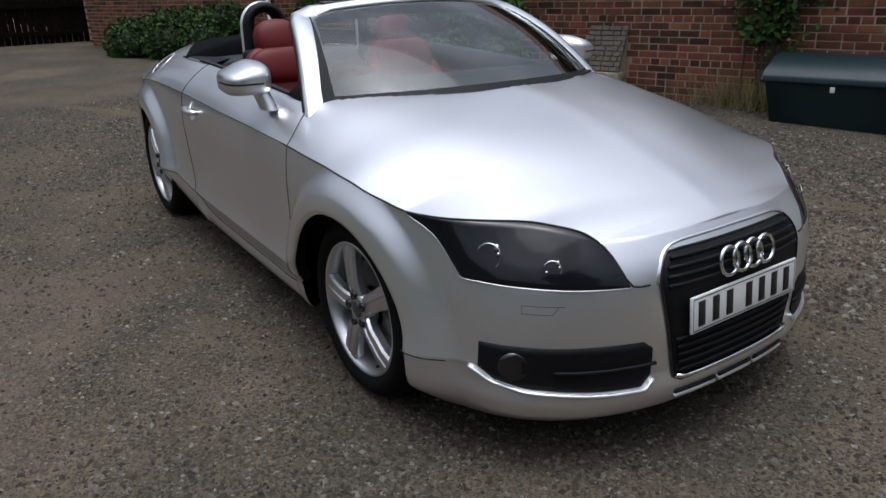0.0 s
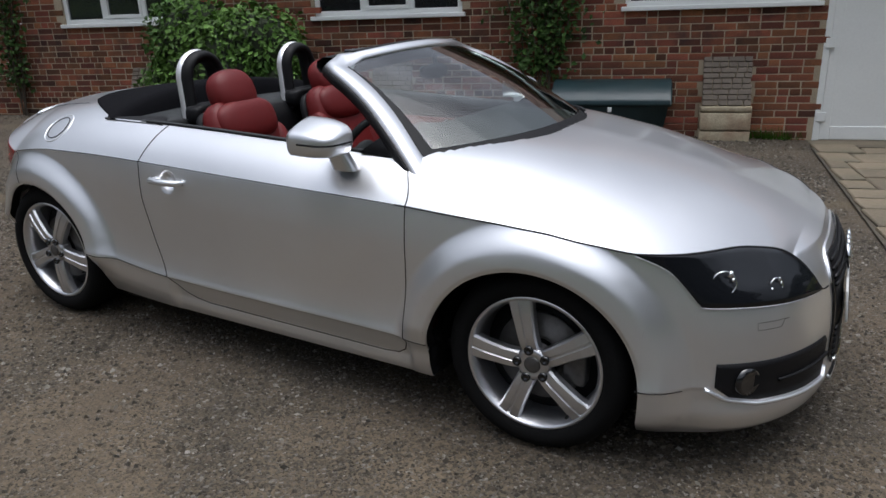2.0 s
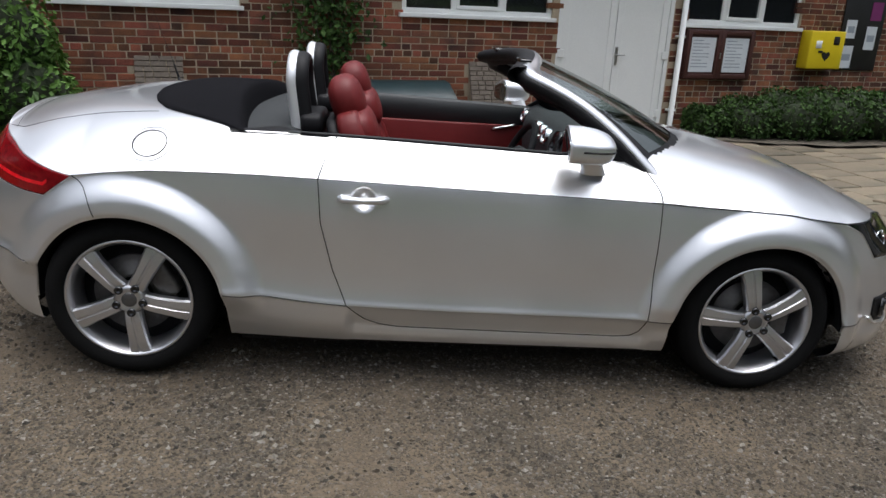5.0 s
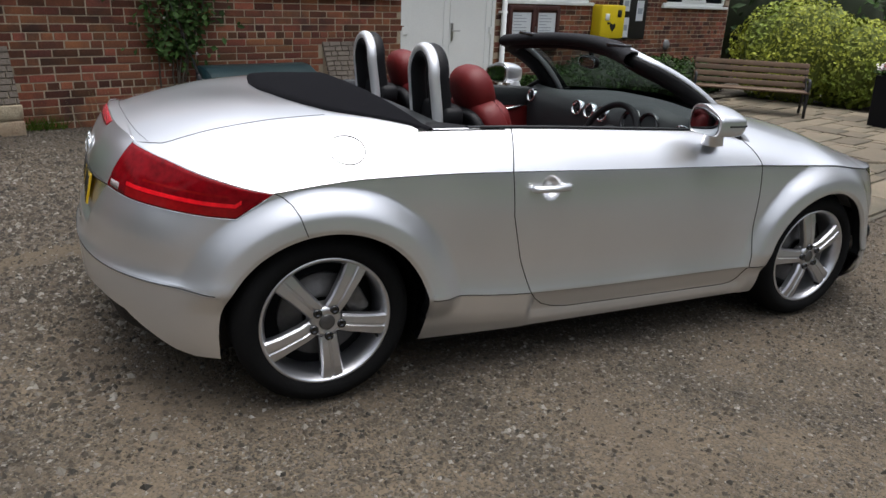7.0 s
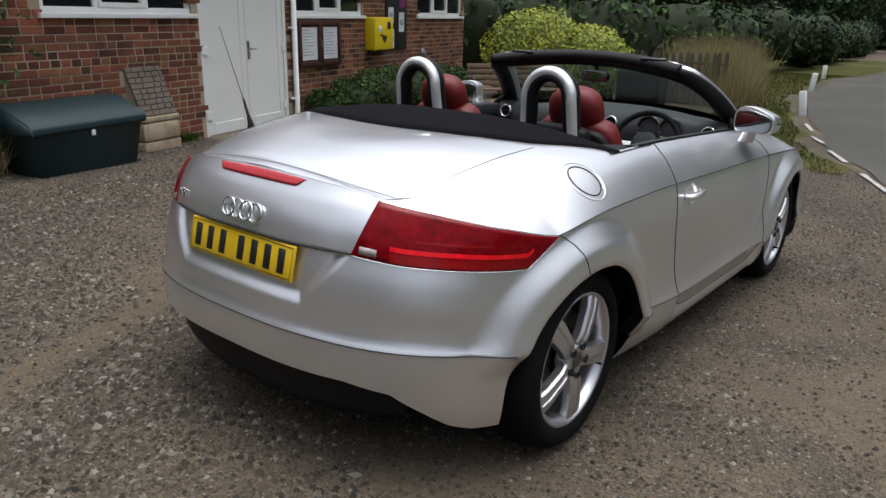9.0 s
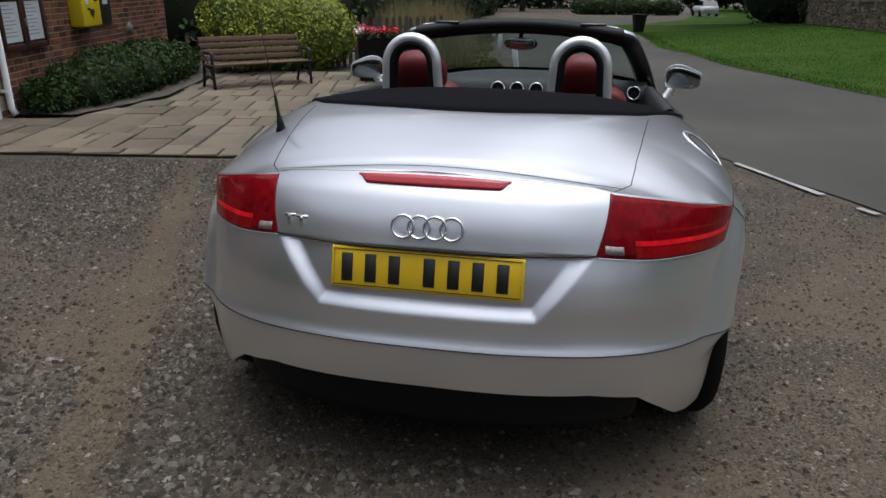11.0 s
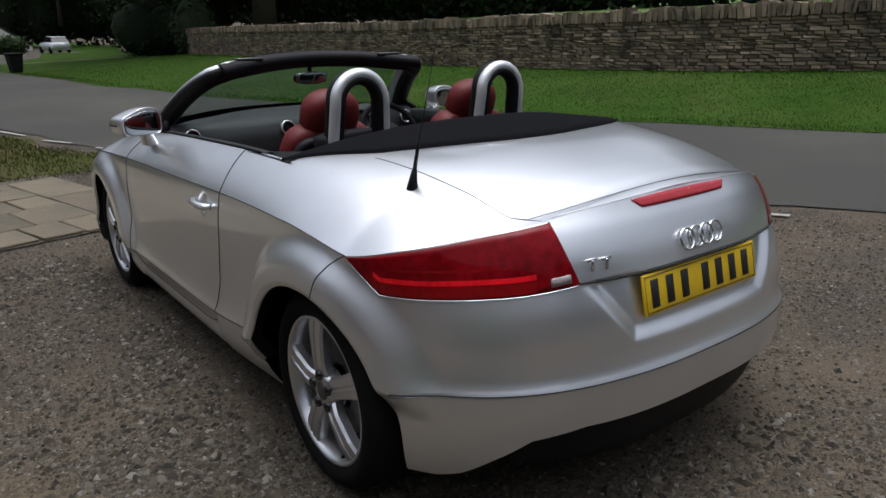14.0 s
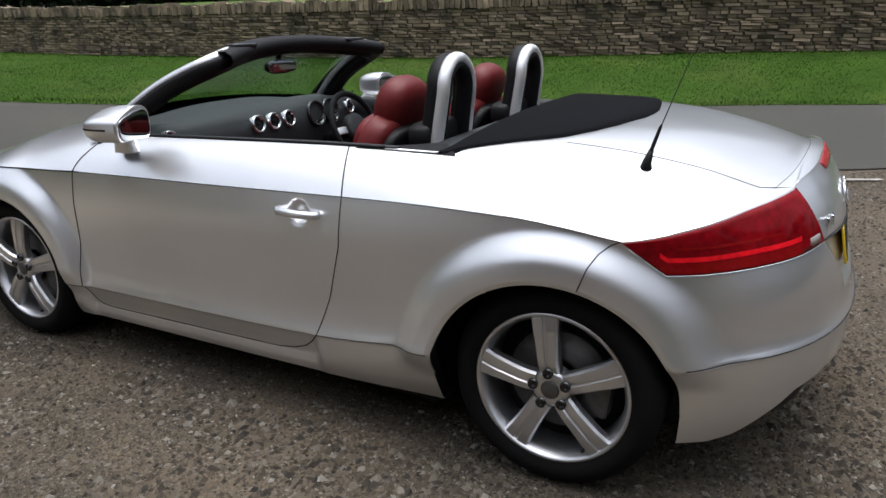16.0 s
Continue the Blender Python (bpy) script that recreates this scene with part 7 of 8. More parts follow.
for k, (y, z, t) in enumerate([(-0.215, 0.425, 4), (-0.11, 0.418, 0), (-0.005, 0.415, 0), (0.10, 0.42, -4)]):
    bm = bmesh.new()
    box(bm, -BL - 0.03, BL + 0.03, -0.045, 0.045, -0.014, 0.014, 0.005)
    bmesh.ops.transform(bm, matrix=Matrix.Translation((0, y, z)) @ Matrix.Rotation(radians(t), 4, "X"), verts=bm.verts)
    part("seat_slat", bm, M_OAK, bench)
for z, y in ((0.50, 0.185), (0.605, 0.215), (0.71, 0.245), (0.81, 0.272)):
    bm = bmesh.new()
    box(bm, -BL - 0.03, BL + 0.03, -0.014, 0.014, -0.042, 0.042, 0.005)
    bmesh.ops.transform(bm, matrix=Matrix.Translation((0, y - 0.012, z)) @ Matrix.Rotation(radians(-14), 4, "X"), verts=bm.verts)
    part("back_slat", bm, M_OAK, bench)

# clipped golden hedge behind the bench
# its core is the leaf colour darkened, for the shade between leaves
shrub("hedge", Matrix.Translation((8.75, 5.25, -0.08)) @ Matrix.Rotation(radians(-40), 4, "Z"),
      [((-0.1, 0.2, 0.80), (1.0, 0.8, 0.84)), ((0.85, 0.05, 0.66), (0.85, 0.75, 0.70))], 22000, 0.038, M_LEAFGOLD, "clipped dome of golden privet hedge", "hedge", 7, 0.9, 0.9, heart=material("shaded_privet_core", (0.10, 0.125, 0.02), 0.9, vary=0.4, scale=12, fine=60, bump=0.8))

# flower planter
pl = thing("planter", Matrix.Translation((8.08, 3.0, -0.09)) @ Matrix.Rotation(radians(12), 4, "Z"), "square black planter full of red and white flowers", "planter")
bm = bmesh.new()
rows = []
for z, h in ((0.0, 0.315), (0.02, 0.325), (0.66, 0.345), (0.70, 0.35), (0.705, 0.32), (0.62, 0.31)):
    ring = [(-h, -h), (h, -h), (h, h), (-h, h)]
    rows.append([bm.verts.new((x, y, z)) for x, y in ring + ring[:1]])
grid_faces(bm, rows)
bm.faces.new(rows[-1][:-1])
bmesh.ops.remove_doubles(bm, verts=bm.verts, dist=0.0005)
bmesh.ops.recalc_face_normals(bm, faces=bm.faces)
part("pot", bm, material("black_planter", (0.006, 0.006, 0.007), 0.6, vary=0.2, bump=0.15, spec=0.15), pl, smooth_shade=False)
rnd = random.Random(9)
for k in range(18):
    x, y = rnd.uniform(-0.33, 0.33), rnd.uniform(-0.33, 0.33)
    c = Vector((x, y, 0.76 + rnd.uniform(0, 0.07)))
    vs, fs = leaf_cloud(rnd, 60, lambda r: (c + Vector((r.gauss(0, 0.042), r.gauss(0, 0.042), r.gauss(0, 0.026))), Vector((0, 0, 1))), 0.038, 0.6, 1.1)
    mt = (M_FLOWER_R, M_FLOWER_W, M_FLOWER_P, M_FLOWER_R, M_FLOWER_R)[k % 5]
    data_part("bloom", vs, fs, mt, pl)
vs, fs = leaf_cloud(rnd, 500, lambda r: (Vector((r.uniform(-0.38, 0.38), r.uniform(-0.38, 0.38), 0.70 + r.random() * 0.06)), Vector((0, 0, 1))), 0.05, 0.4)
data_part("greenery", vs, fs, M_LEAF, pl)

# picket fence
M_PALE = material("grey_weathered_pale", (0.085, 0.075, 0.055), 0.9, vary=0.3, scale=6, fine=60, bump=0.4, objrand=0.25)
fence = thing("picket_fence", Matrix.Translation((9.55, 5.2, -0.08)), "low weathered grey picket fence", "fence")
fa, fb = Vector((0, 0, 0)), Vector((1.12, -2.73, 0))
fd = (fb - fa).normalized()
for z in (0.28, 0.72):
    bm = bmesh.new()
    tube(bm, [fa + Vector((0, 0, z)), fb + Vector((0, 0, z))], 0.028, 4)
    part("rail", bm, M_PALE, fence, smooth_shade=False)
n = 25
pale = bpy.data.meshes.new("pale")
bm = bmesh.new()
box(bm, -0.012, 0.012, -0.036, 0.036, 0.0, 0.86)
v = [bm.verts.new((x, y, z)) for x in (-0.012, 0.012) for y, z in ((-0.036, 0.86), (0.0, 0.93), (0.036, 0.86))]
bm.faces.new(v[:3])
bm.faces.new(v[3:][::-1])
bm.faces.new((v[0], v[1], v[4], v[3]))
bm.faces.new((v[1], v[2], v[5], v[4]))
bm.to_mesh(pale)
bm.free()
pale.materials.append(M_PALE)
rnd = random.Random(12)
ang = math.atan2(fd.y, fd.x) - math.pi / 2
for k in range(n):
    o = new("pale", pale)
    o.parent = fence
    p = fa.lerp(fb, (k + 0.5) / n)
    o.matrix_local = Matrix.Translation(p + Vector((-0.035, -0.01, rnd.uniform(-0.02, 0.03)))) @ Matrix.Rotation(ang, 4, "Z") @ Matrix.Rotation(rnd.uniform(-0.03, 0.03), 4, "X")

# white marker posts on the grass
for x, y, h, lean in ((10.05, 0.97, 0.42, -8), (14.8, 1.9, 0.42, 5), (20.1, 2.73, 0.42, 0)):
    pt = thing("marker_post", Matrix.Translation((x, y, ground_z(x, y) - 0.02)) @ Matrix.Rotation(radians(lean), 4, "X"), "white wooden verge marker post set in the grass", "post", "marker posts")
    bm = bmesh.new()
    box(bm, -0.05, 0.05, -0.05, 0.05, 0, h, 0.006)
    part("shaft", bm, M_WHITE, pt)

# kerb edging by the grass
kerb = thing("kerb_edging", at_hall(0, 0, 0), "curved raised stone edging beside the paving", "kerb")
KP = [(4.55, -3.65), (4.9, -4.15), (5.3, -4.65), (5.6, -4.95), (5.9, -5.06), (6.6, -5.10), (7.4, -5.10), (8.2, -5.05)]
for (a0, b0), (a1, b1) in zip(KP, KP[1:]):
    bm = bmesh.new()
    x, y = hall_xy((a0 + a1) / 2, (b0 + b1) / 2)
    L_ = math.hypot(a1 - a0, b1 - b0)
    box(bm, -L_ / 2 + 0.004, L_ / 2 - 0.004, -0.035, 0.035, -0.1, 0.055, 0.012)
    bmesh.ops.transform(bm, matrix=Matrix.Translation(((a0 + a1) / 2, (b0 + b1) / 2, ground_z(x, y))) @ Matrix.Rotation(math.atan2(b1 - b0, a1 - a0), 4, "Z"), verts=bm.verts)
    part("kerb_stone", bm, M_PAVE, kerb)

# ---- grass, stones ----
def blades(name, n, region, h, mat, seed, label, width=0.006, lean=0.4):
    rnd = random.Random(seed)
    vs, fs = [], []
    while len(fs) < n:
        p = region(rnd)
        if p is None:
            continue
        x, y, k = p
        z = ground_z(x, y) + 0.01
        a = rnd.uniform(0, math.tau)
        hh = h * k * rnd.uniform(0.5, 1.2)
        dx, dy = math.cos(a) * width * (0.7 + k * 0.3), math.sin(a) * width * (0.7 + k * 0.3)
        lx, ly = rnd.gauss(0, lean) * hh, rnd.gauss(0, lean) * hh
        i = len(vs)
        vs += [(x - dx, y - dy, z), (x + dx, y + dy, z), (x + lx, y + ly, z + hh)]
        fs.append((i, i + 1, i + 2))
    ob = data_part(name, vs, fs, mat)
    return tagged(ob, label, "grass", kind="stuff")


def verge_region(rnd):
    x = rnd.uniform(-9, 30) if rnd.random() < 0.75 else rnd.uniform(-2, 12)
    ye, yw = far_edge(x), lerp(x, WALL_X, WALL_Y)
    f = rnd.random()
    return x, yw + (ye - yw) * f + rnd.gauss(0, 0.03), 1.5 if f < 0.06 or f > 0.94 else 1.0


blades("verge_grass", 110000, verge_region, 0.035, M_GRASS, 31, "mown green verge grass", 0.006)


def near_lawn(rnd):
    x = rnd.uniform(5.0, 26)
    lo_ = near_edge(x) + 0.3
    s = 0.97 * x
    hi_ = lerp(x, [4.4, 5.3, 8.5, 9.8, 12.3, 21.6, 40], [0.55, 1.35, 2.05, 2.32, 4.27, 6.28, 9.9])
    if hi_ <= lo_:
        return None
    return x, rnd.uniform(lo_, hi_), 0.7 if x < 6 else 1.0


lawn = strip("lawn", list(np.arange(5.2, 55, 0.4)), lambda x: near_edge(x) + 0.3 + 0.15 * math.sin(x * 3), lambda x: max(lerp(x, [4.4, 5.3, 8.5, 9.8, 12.3, 21.6, 40, 60], [0.55, 1.35, 2.05, 2.32, 4.27, 6.28, 9.9, 14]), near_edge(x) + 0.12), 6, M_LAWNBED, 0.008)
tagged(lawn, "rough grass beside the paving and road", "grass", kind="structure")
blades("lawn_grass", 26000, near_lawn, 0.045, M_LAWN, 32, "uneven green grass beside the road", 0.008)


def tall_region(rnd):
    a, r = rnd.uniform(0, math.tau), math.sqrt(rnd.random())
    return 11.8 + 1.5 * r * math.cos(a), 3.1 + 0.9 * r * math.sin(a), 1.0 + 0.3 * (1 - r)


def fence_end_region(rnd):
    a, r = rnd.uniform(0, math.tau), math.sqrt(rnd.random())
    return 10.85 + 0.55 * r * math.cos(a), 2.55 + 0.6 * r * math.sin(a), 0.8 + 0.4 * (1 - r)


blades("rank_grass", 2600, fence_end_region, 0.75, M_DRYGRASS, 37, "rank pale grass hiding the end of the fence", 0.007, 0.22)
blades("tall_dry_grass", 5000, tall_region, 1.0, M_DRYGRASS, 33, "clump of tall pale dry grass by the fence", 0.008, 0.16)


def stones(name, n, seed, region, size):
    rnd = random.Random(seed)
    base = [(1, 0, 0), (-1, 0, 0), (0, 1, 0), (0, -1, 0), (0, 0, 1), (0, 0, -1)]
    tri = [(0, 2, 4), (2, 1, 4), (1, 3, 4), (3, 0, 4)]
    vs, fs = np.zeros((n, 5, 3)), np.zeros((n, 4, 3), int)
    gen = np.random.RandomState(seed)
    q = gen.uniform(0.7, 1.3, (n, 5))
    for k in range(n):
        x, y = region(rnd)
        vs[k] = (x, y, ground_z(x, y) + 0.004 * noise.noise((x * 1.7, y * 1.7, 0)))
    r = size * (0.35 + 1.1 * gen.rand(n) ** 4)
    a = gen.uniform(0, math.tau, n)
    for k, (bx, by, bz) in enumerate(base[:5]):
        px, py = bx * q[:, k] * r * 1.2, by * q[:, k] * r * 0.85
        if bz:
            px, py = gen.uniform(-0.3, 0.3, n) * r, gen.uniform(-0.3, 0.3, n) * r
        vs[:, k, 0] += px * np.cos(a) - py * np.sin(a)
        vs[:, k, 1] += px * np.sin(a) + py * np.cos(a)
        vs[:, k, 2] += q[:, k] * r * 0.8 if bz else -0.001 + 0.15 * r * gen.rand(n)
    fs = (np.arange(n)[:, None, None] * 5 + np.array(tri)[None]).reshape(-1, 3)
    ob = data_part(name, vs.reshape(-1, 3).tolist(), fs.tolist(), M_STONES)
    return tagged(ob, "loose stones and grit on the gravel", "gravel", kind="stuff")


def gravel_region(rnd):
    while True:
        a, r = rnd.uniform(0, math.tau), 5.4 * math.sqrt(rnd.random())
        x, y = 0.2 + r * 1.15 * math.cos(a), r * math.sin(a)
        if y < near_edge(x) + 0.1 or (abs(x) < 1.0 and abs(y) < 0.6):
            continue
        s, d = 0.97 * x + 0.243 * y, -0.243 * x + 0.97 * y
        if s > 2.78 and d > 0.1:
            continue
        if abs(y - 0.47 * x - 2.03) < 0.10 and rnd.random() < 0.8:
            continue
        # the side by the road is trodden smooth
        if y < -0.8 and rnd.random() < 0.35 * smooth((-0.8 - y) / 0.6):
            continue
        if noise.noise((x * 0.9, y * 0.9, 4)) + 0.5 * noise.noise((x * 3.1, y * 3.1, 1)) < rnd.uniform(-0.95, 0.4):
            continue
        return x, y


stones("gravel_stones", 210000, 51, gravel_region, 0.0095)


def coarse_region(rnd):
    """Coarser stones behind the car and along its left side."""
    while True:
        x, y = rnd.uniform(-4.6, 2.0), rnd.uniform(-3.6, 4.2)
        if abs(x) < 1.8 and abs(y) < 0.9 or y < near_edge(x) + 0.1:
            continue
        if y < -0.6 and rnd.random() < 0.93:
            continue
        if x > -1.8 and y < 0.9 or abs(y - 0.47 * x - 2.03) < 0.12 and rnd.random() < 0.85:
            continue
        if noise.noise((x * 0.8, y * 0.8, 7)) + 0.6 * noise.noise((x * 2.7, y * 2.7, 3)) > rnd.uniform(-0.5, 0.5):
            return x, y


stones("coarse_gravel", 60000, 57, coarse_region, 0.0145)


# grit, leaf litter and weeds along the foot of the hall
def wall_foot(rnd):
    while True:
        s, y = rnd.uniform(-9.5, 3.0), -abs(rnd.gauss(0, 0.28)) - 0.01
        if noise.noise((s * 1.3, y * 2, 8)) > rnd.uniform(-0.6, 0.4):
            return hall_xy(s, y)


stones("wall_foot_stones", 5000, 52, wall_foot, 0.016)


def foot_weeds(rnd):
    s = rnd.choice((-7.9, -6.4, -5.4, -4.2, -2.0, -1.1, 0.2, 0.6, 2.7)) + rnd.gauss(0, 0.12)
    x, y = hall_xy(s, -abs(rnd.gauss(0, 0.05)) - 0.01)
    return x, y, 1.0


blades("wall_weeds", 1800, foot_weeds, 0.13, M_GRASS, 35, "thin weeds along the foot of the brick wall", 0.005, 0.45)
blades("dry_stalks", 700, lambda rnd: (*hall_xy(0.2 + rnd.gauss(0, 0.28), -abs(rnd.gauss(0, 0.09)) - 0.02), 1.0), 0.4, M_DRYGRASS, 36, "dead stalks round the foot of the climber", 0.004, 0.35)

# ---- stone wall across the road ----
def wall_point(x, out=0.0):
    y = lerp(x, WALL_X, WALL_Y)
    dy = lerp(x + 0.3, WALL_X, WALL_Y) - lerp(x - 0.3, WALL_X, WALL_Y)
    d = Vector((0.6, dy, 0)).normalized()
    n = Vector((-d.y, d.x, 0))
    return Vector((x, y, 0)) + n * out, d, n


WALL_H = 1.18
XS = list(np.arange(-14, 29.31, 0.5))
bm = bmesh.new()
rows = []
for x in XS:
    p, d, n = wall_point(x)
    b = lerp(x, BASE_X, BASE_Z)
    rows.append([bm.verts.new(p + n * o + Vector((0, 0, z))) for o, z in ((-0.03, b - 0.4), (-0.03, b + WALL_H - 0.17), (-0.35, b + WALL_H - 0.17), (-0.35, b - 0.4))])
grid_faces(bm, rows)
bm.faces.new(rows[-1])
bm.faces.new(rows[0][::-1])
bmesh.ops.recalc_face_normals(bm, faces=bm.faces)
wall_stone = mesh_object("wall_stone", bm, M_JOINT, False)
tagged(wall_stone, "old dry-stone field wall of thin pale courses", "wall", kind="structure")


def stone_verts(rnd, L_, h, dep, jit=0.12):
    vs = []
    for x in (-L_ / 2, L_ / 2):
        for y in (-dep, 0.0):
            for z in (-h / 2, h / 2):
                vs.append(Vector((x * (1 - jit * rnd.random()), y + (rnd.uniform(-0.018, 0.012) if y == 0 else 0), z * (1 - jit * 1.3 * rnd.random()))))
    # 0:---,1:--+,2:-+-,3:-++,4:+--,5:+-+,6:++-,7:+++
    fs = [(2, 6, 7, 3), (0, 1, 5, 4), (1, 3, 7, 5), (0, 4, 6, 2), (0, 2, 3, 1), (4, 5, 7, 6)]
    return vs, fs


rnd = random.Random(77)
ALLV, ALLF = [], []
NEAR = []
z = 0.0
while z < WALL_H - 0.2:
    h = rnd.uniform(0.032, 0.066)
    x = -14.0 + rnd.random() * 0.2
    while x < 29.2:
        L_ = rnd.uniform(0.09, 0.34)
        xm = x + L_ / 2
        p, d, n = wall_point(xm)
        b = lerp(xm, BASE_X, BASE_Z) - 0.12
        m = Matrix.Translation(p + Vector((0, 0, b + z + h / 2))) @ Matrix(((d.x, n.x, 0, 0), (d.y, n.y, 0, 0), (0, 0, 1, 0), (0, 0, 0, 1))) @ Matrix.Rotation(rnd.gauss(0, 0.02), 4, "Y")
        vs, fs = stone_verts(rnd, L_ - 0.01, h - 0.008, 0.12)
        if 2.4 < xm < 4.0 and len(NEAR) < 290:
            NEAR.append((vs, fs, m))
        else:
            i = len(ALLV)
            ALLV += [m @ v for v in vs]
            ALLF += [tuple(i + k for k in f) for f in fs]
        x += L_
    z += h
z0 = z - 0.12
# upright coping stones
x = -14.0
while x < 29.2:
    w = rnd.uniform(0.05, 0.12)
    xm = x + w / 2
    p, d, n = wall_point(xm)
    b = lerp(xm, BASE_X, BASE_Z)
    hh = rnd.uniform(0.17, 0.27)
    m = Matrix.Translation(p + n * 0.03 + Vector((0, 0, b + z0 + hh / 2 - 0.01))) @ Matrix(((d.x, n.x, 0, 0), (d.y, n.y, 0, 0), (0, 0, 1, 0), (0, 0, 0, 1))) @ Matrix.Rotation(rnd.gauss(0.06, 0.10), 4, "Y")
    vs, fs = stone_verts(rnd, w - 0.006, hh, 0.40, 0.22)
    i = len(ALLV)
    ALLV += [m @ v for v in vs]
    ALLF += [tuple(i + k for k in f) for f in fs]
    x += w
rest = data_part("rubble_courses", ALLV, ALLF, M_STONE, wall_stone)
tagged(rest, "thin courses of pale rubble with upright coping", kind="stuff")
for vs, fs, m in NEAR:
    me = bpy.data.meshes.new("stone")
    me.from_pydata([tuple(v) for v in vs], [], fs)
    me.materials.append(M_STONEP)
    o = new("stone", me)
    o.parent = wall_stone
    o.matrix_local = m

# meadow behind the wall
bm = bmesh.new()
rows = [[bm.verts.new((x, lerp(x, WALL_X, WALL_Y) - 0.3 - o, lerp(x, BASE_X, BASE_Z) + zz)) for o, zz in ((0, 0.7), (6, 1.0), (30, 2.2), (80, 4.0))] for x in np.arange(-60, 61, 2.0)]
grid_faces(bm, rows)
bmesh.ops.recalc_face_normals(bm, faces=bm.faces)
tagged(mesh_object("meadow", bm, material("meadow_grass", (0.10, 0.17, 0.03), 0.9, vary=0.25, scale=0.5, fine=8, bump=0.5)), "bright green meadow beyond the wall", "field", kind="structure")

# ---- trees and hedges round about ----
def make_tree(name, h, r, n, seed, leaf, label, size=0.16, trunk=0.2):
    rnd = random.Random(seed)
    ob = thing(name, Matrix(), label, "tree", "trees")
    bm = bmesh.new()
    tube(bm, [(0, 0, -0.2), (0.05, 0.02, h * 0.2), (-0.04, 0.06, h * 0.45), (0.05, 0, h * 0.8)], [trunk, trunk * 0.75, trunk * 0.5, trunk * 0.15], 9)
    blobs = []
    for k in range(9):
        a, f = rnd.uniform(0, math.tau), rnd.uniform(0.25, 0.8)
        rr = r * rnd.uniform(0.4, 0.85)
        end = Vector((math.cos(a) * rr, math.sin(a) * rr, h * (f + 0.14)))
        tube(bm, [(0, 0, h * f * 0.8), end * 0.5 + Vector((0, 0, h * f * 0.42)), end], [trunk * 0.4, trunk * 0.25, trunk * 0.06], 6)
        blobs.append((tuple(end), (r * rnd.uniform(0.4, 0.6), r * rnd.uniform(0.4, 0.6), h * rnd.uniform(0.12, 0.2))))
    blobs.append(((0, 0, h * 0.82), (r * 0.55, r * 0.55, h * 0.18)))
    part("trunk", bm, M_BARK, ob)
    vs, fs = leaf_cloud(rnd, n, blob_sampler(blobs, 0.8), size, 0.4)
    data_part("crown", vs, fs, leaf, ob)
    return ob


T1 = make_tree("tree", 7.5, 3.2, 5200, 101, M_LEAFDARK, "broad dark leafy tree", 0.24, 0.22)
T2 = make_tree("tree", 9.0, 3.6, 5200, 102, M_LEAFDARK, "tall dark leafy tree", 0.26, 0.26)
T1.matrix_world = Matrix.Translation((15.7, 11.7, -0.3))
T2.matrix_world = Matrix.Translation((24.4, 10.8, -0.5))
rnd = random.Random(5)
for k, (x, y, sc) in enumerate([(31, 13.5, 1.0), (39, 12, 1.0), (46, 16, 1.1), (52, 13, 0.9), (44, -16, 2.28), (38, -11.5, 1.9), (34.5, -11.0, 2.4), (32, -13.5, 2.4), (50, -18, 2.28), (84, 8, 1.3), (98, -2, 1.5), (104, -9, 1.6), (98, -16, 1.5), (88, -21, 1.4), (76, -20, 1.3), (64, -17, 1.2), (72, 14, 1.2), (60, 14, 1.1),
                                (-20, 5.5, 0.8), (-23, 0, 1.0), (-22, -7, 1.0), (13.5, 15, 1.0), (18, 16, 1.1), (-8, -34, 1.2), (4, -38, 1.2), (16, -36, 1.2), (-20, -30, 1.1)]):
    src = (T1, T2)[k % 2]
    copy_thing(src, Matrix.Translation((x, y, ground_z(x, y) - 0.1 if y > -12 else 1.0 + (abs(y) > 25) * 1.2)) @ Matrix.Rotation(rnd.uniform(0, 6.28), 4, "Z") @ Matrix.Scale(sc, 4))


def hedge_row(x0, y0, x1, y1, h, w, seed, label, leaf=M_LEAFDARK, z=-0.1, n=None, size=0.13):
    L_ = math.hypot(x1 - x0, y1 - y0)
    k = max(2, int(L_ / 1.6))
    rnd = random.Random(seed * 3 + 1)
    blobs = [((-L_ / 2 + L_ * (i + 0.5 + rnd.uniform(-0.3, 0.3)) / k, rnd.uniform(-0.3, 0.3) * w, h * rnd.uniform(0.42, 0.52)), (max(L_ / k, h * 0.3) * rnd.uniform(0.7, 1.1), w * rnd.uniform(0.8, 1.1), h * rnd.uniform(0.44, 0.6))) for i in range(k)]
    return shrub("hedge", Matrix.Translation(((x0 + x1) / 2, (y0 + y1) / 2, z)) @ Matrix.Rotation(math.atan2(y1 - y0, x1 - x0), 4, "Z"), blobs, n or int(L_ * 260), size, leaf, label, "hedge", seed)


hedge_row(12.5, 8.8, 18.9, 5.6, 2.2, 0.9, 61, "overgrown dark green hedge behind the fence", M_LEAF)
hedge_row(18.1, 6.1, 34.0, 6.1, 2.0, 0.9, 62, "overgrown dark green hedge along the road", M_LEAFDARK)
hedge_row(34.0, 6.6, 56.0, 8.6, 2.2, 1.0, 63, "dark green roadside hedge", M_LEAFDARK, z=-0.8)
hedge_row(72.0, 1.2, 73.5, -7.6, 1.7, 0.9, 64, "clipped green hedge across the junction", M_LEAF, z=-1.5, n=7000)
hedge_row(100.0, 22.0, 104.0, -32.0, 11.0, 3.0, 68, "tall dark tree belt closing the far fields", M_LEAFDARK, z=-2.0, n=22000, size=0.34)
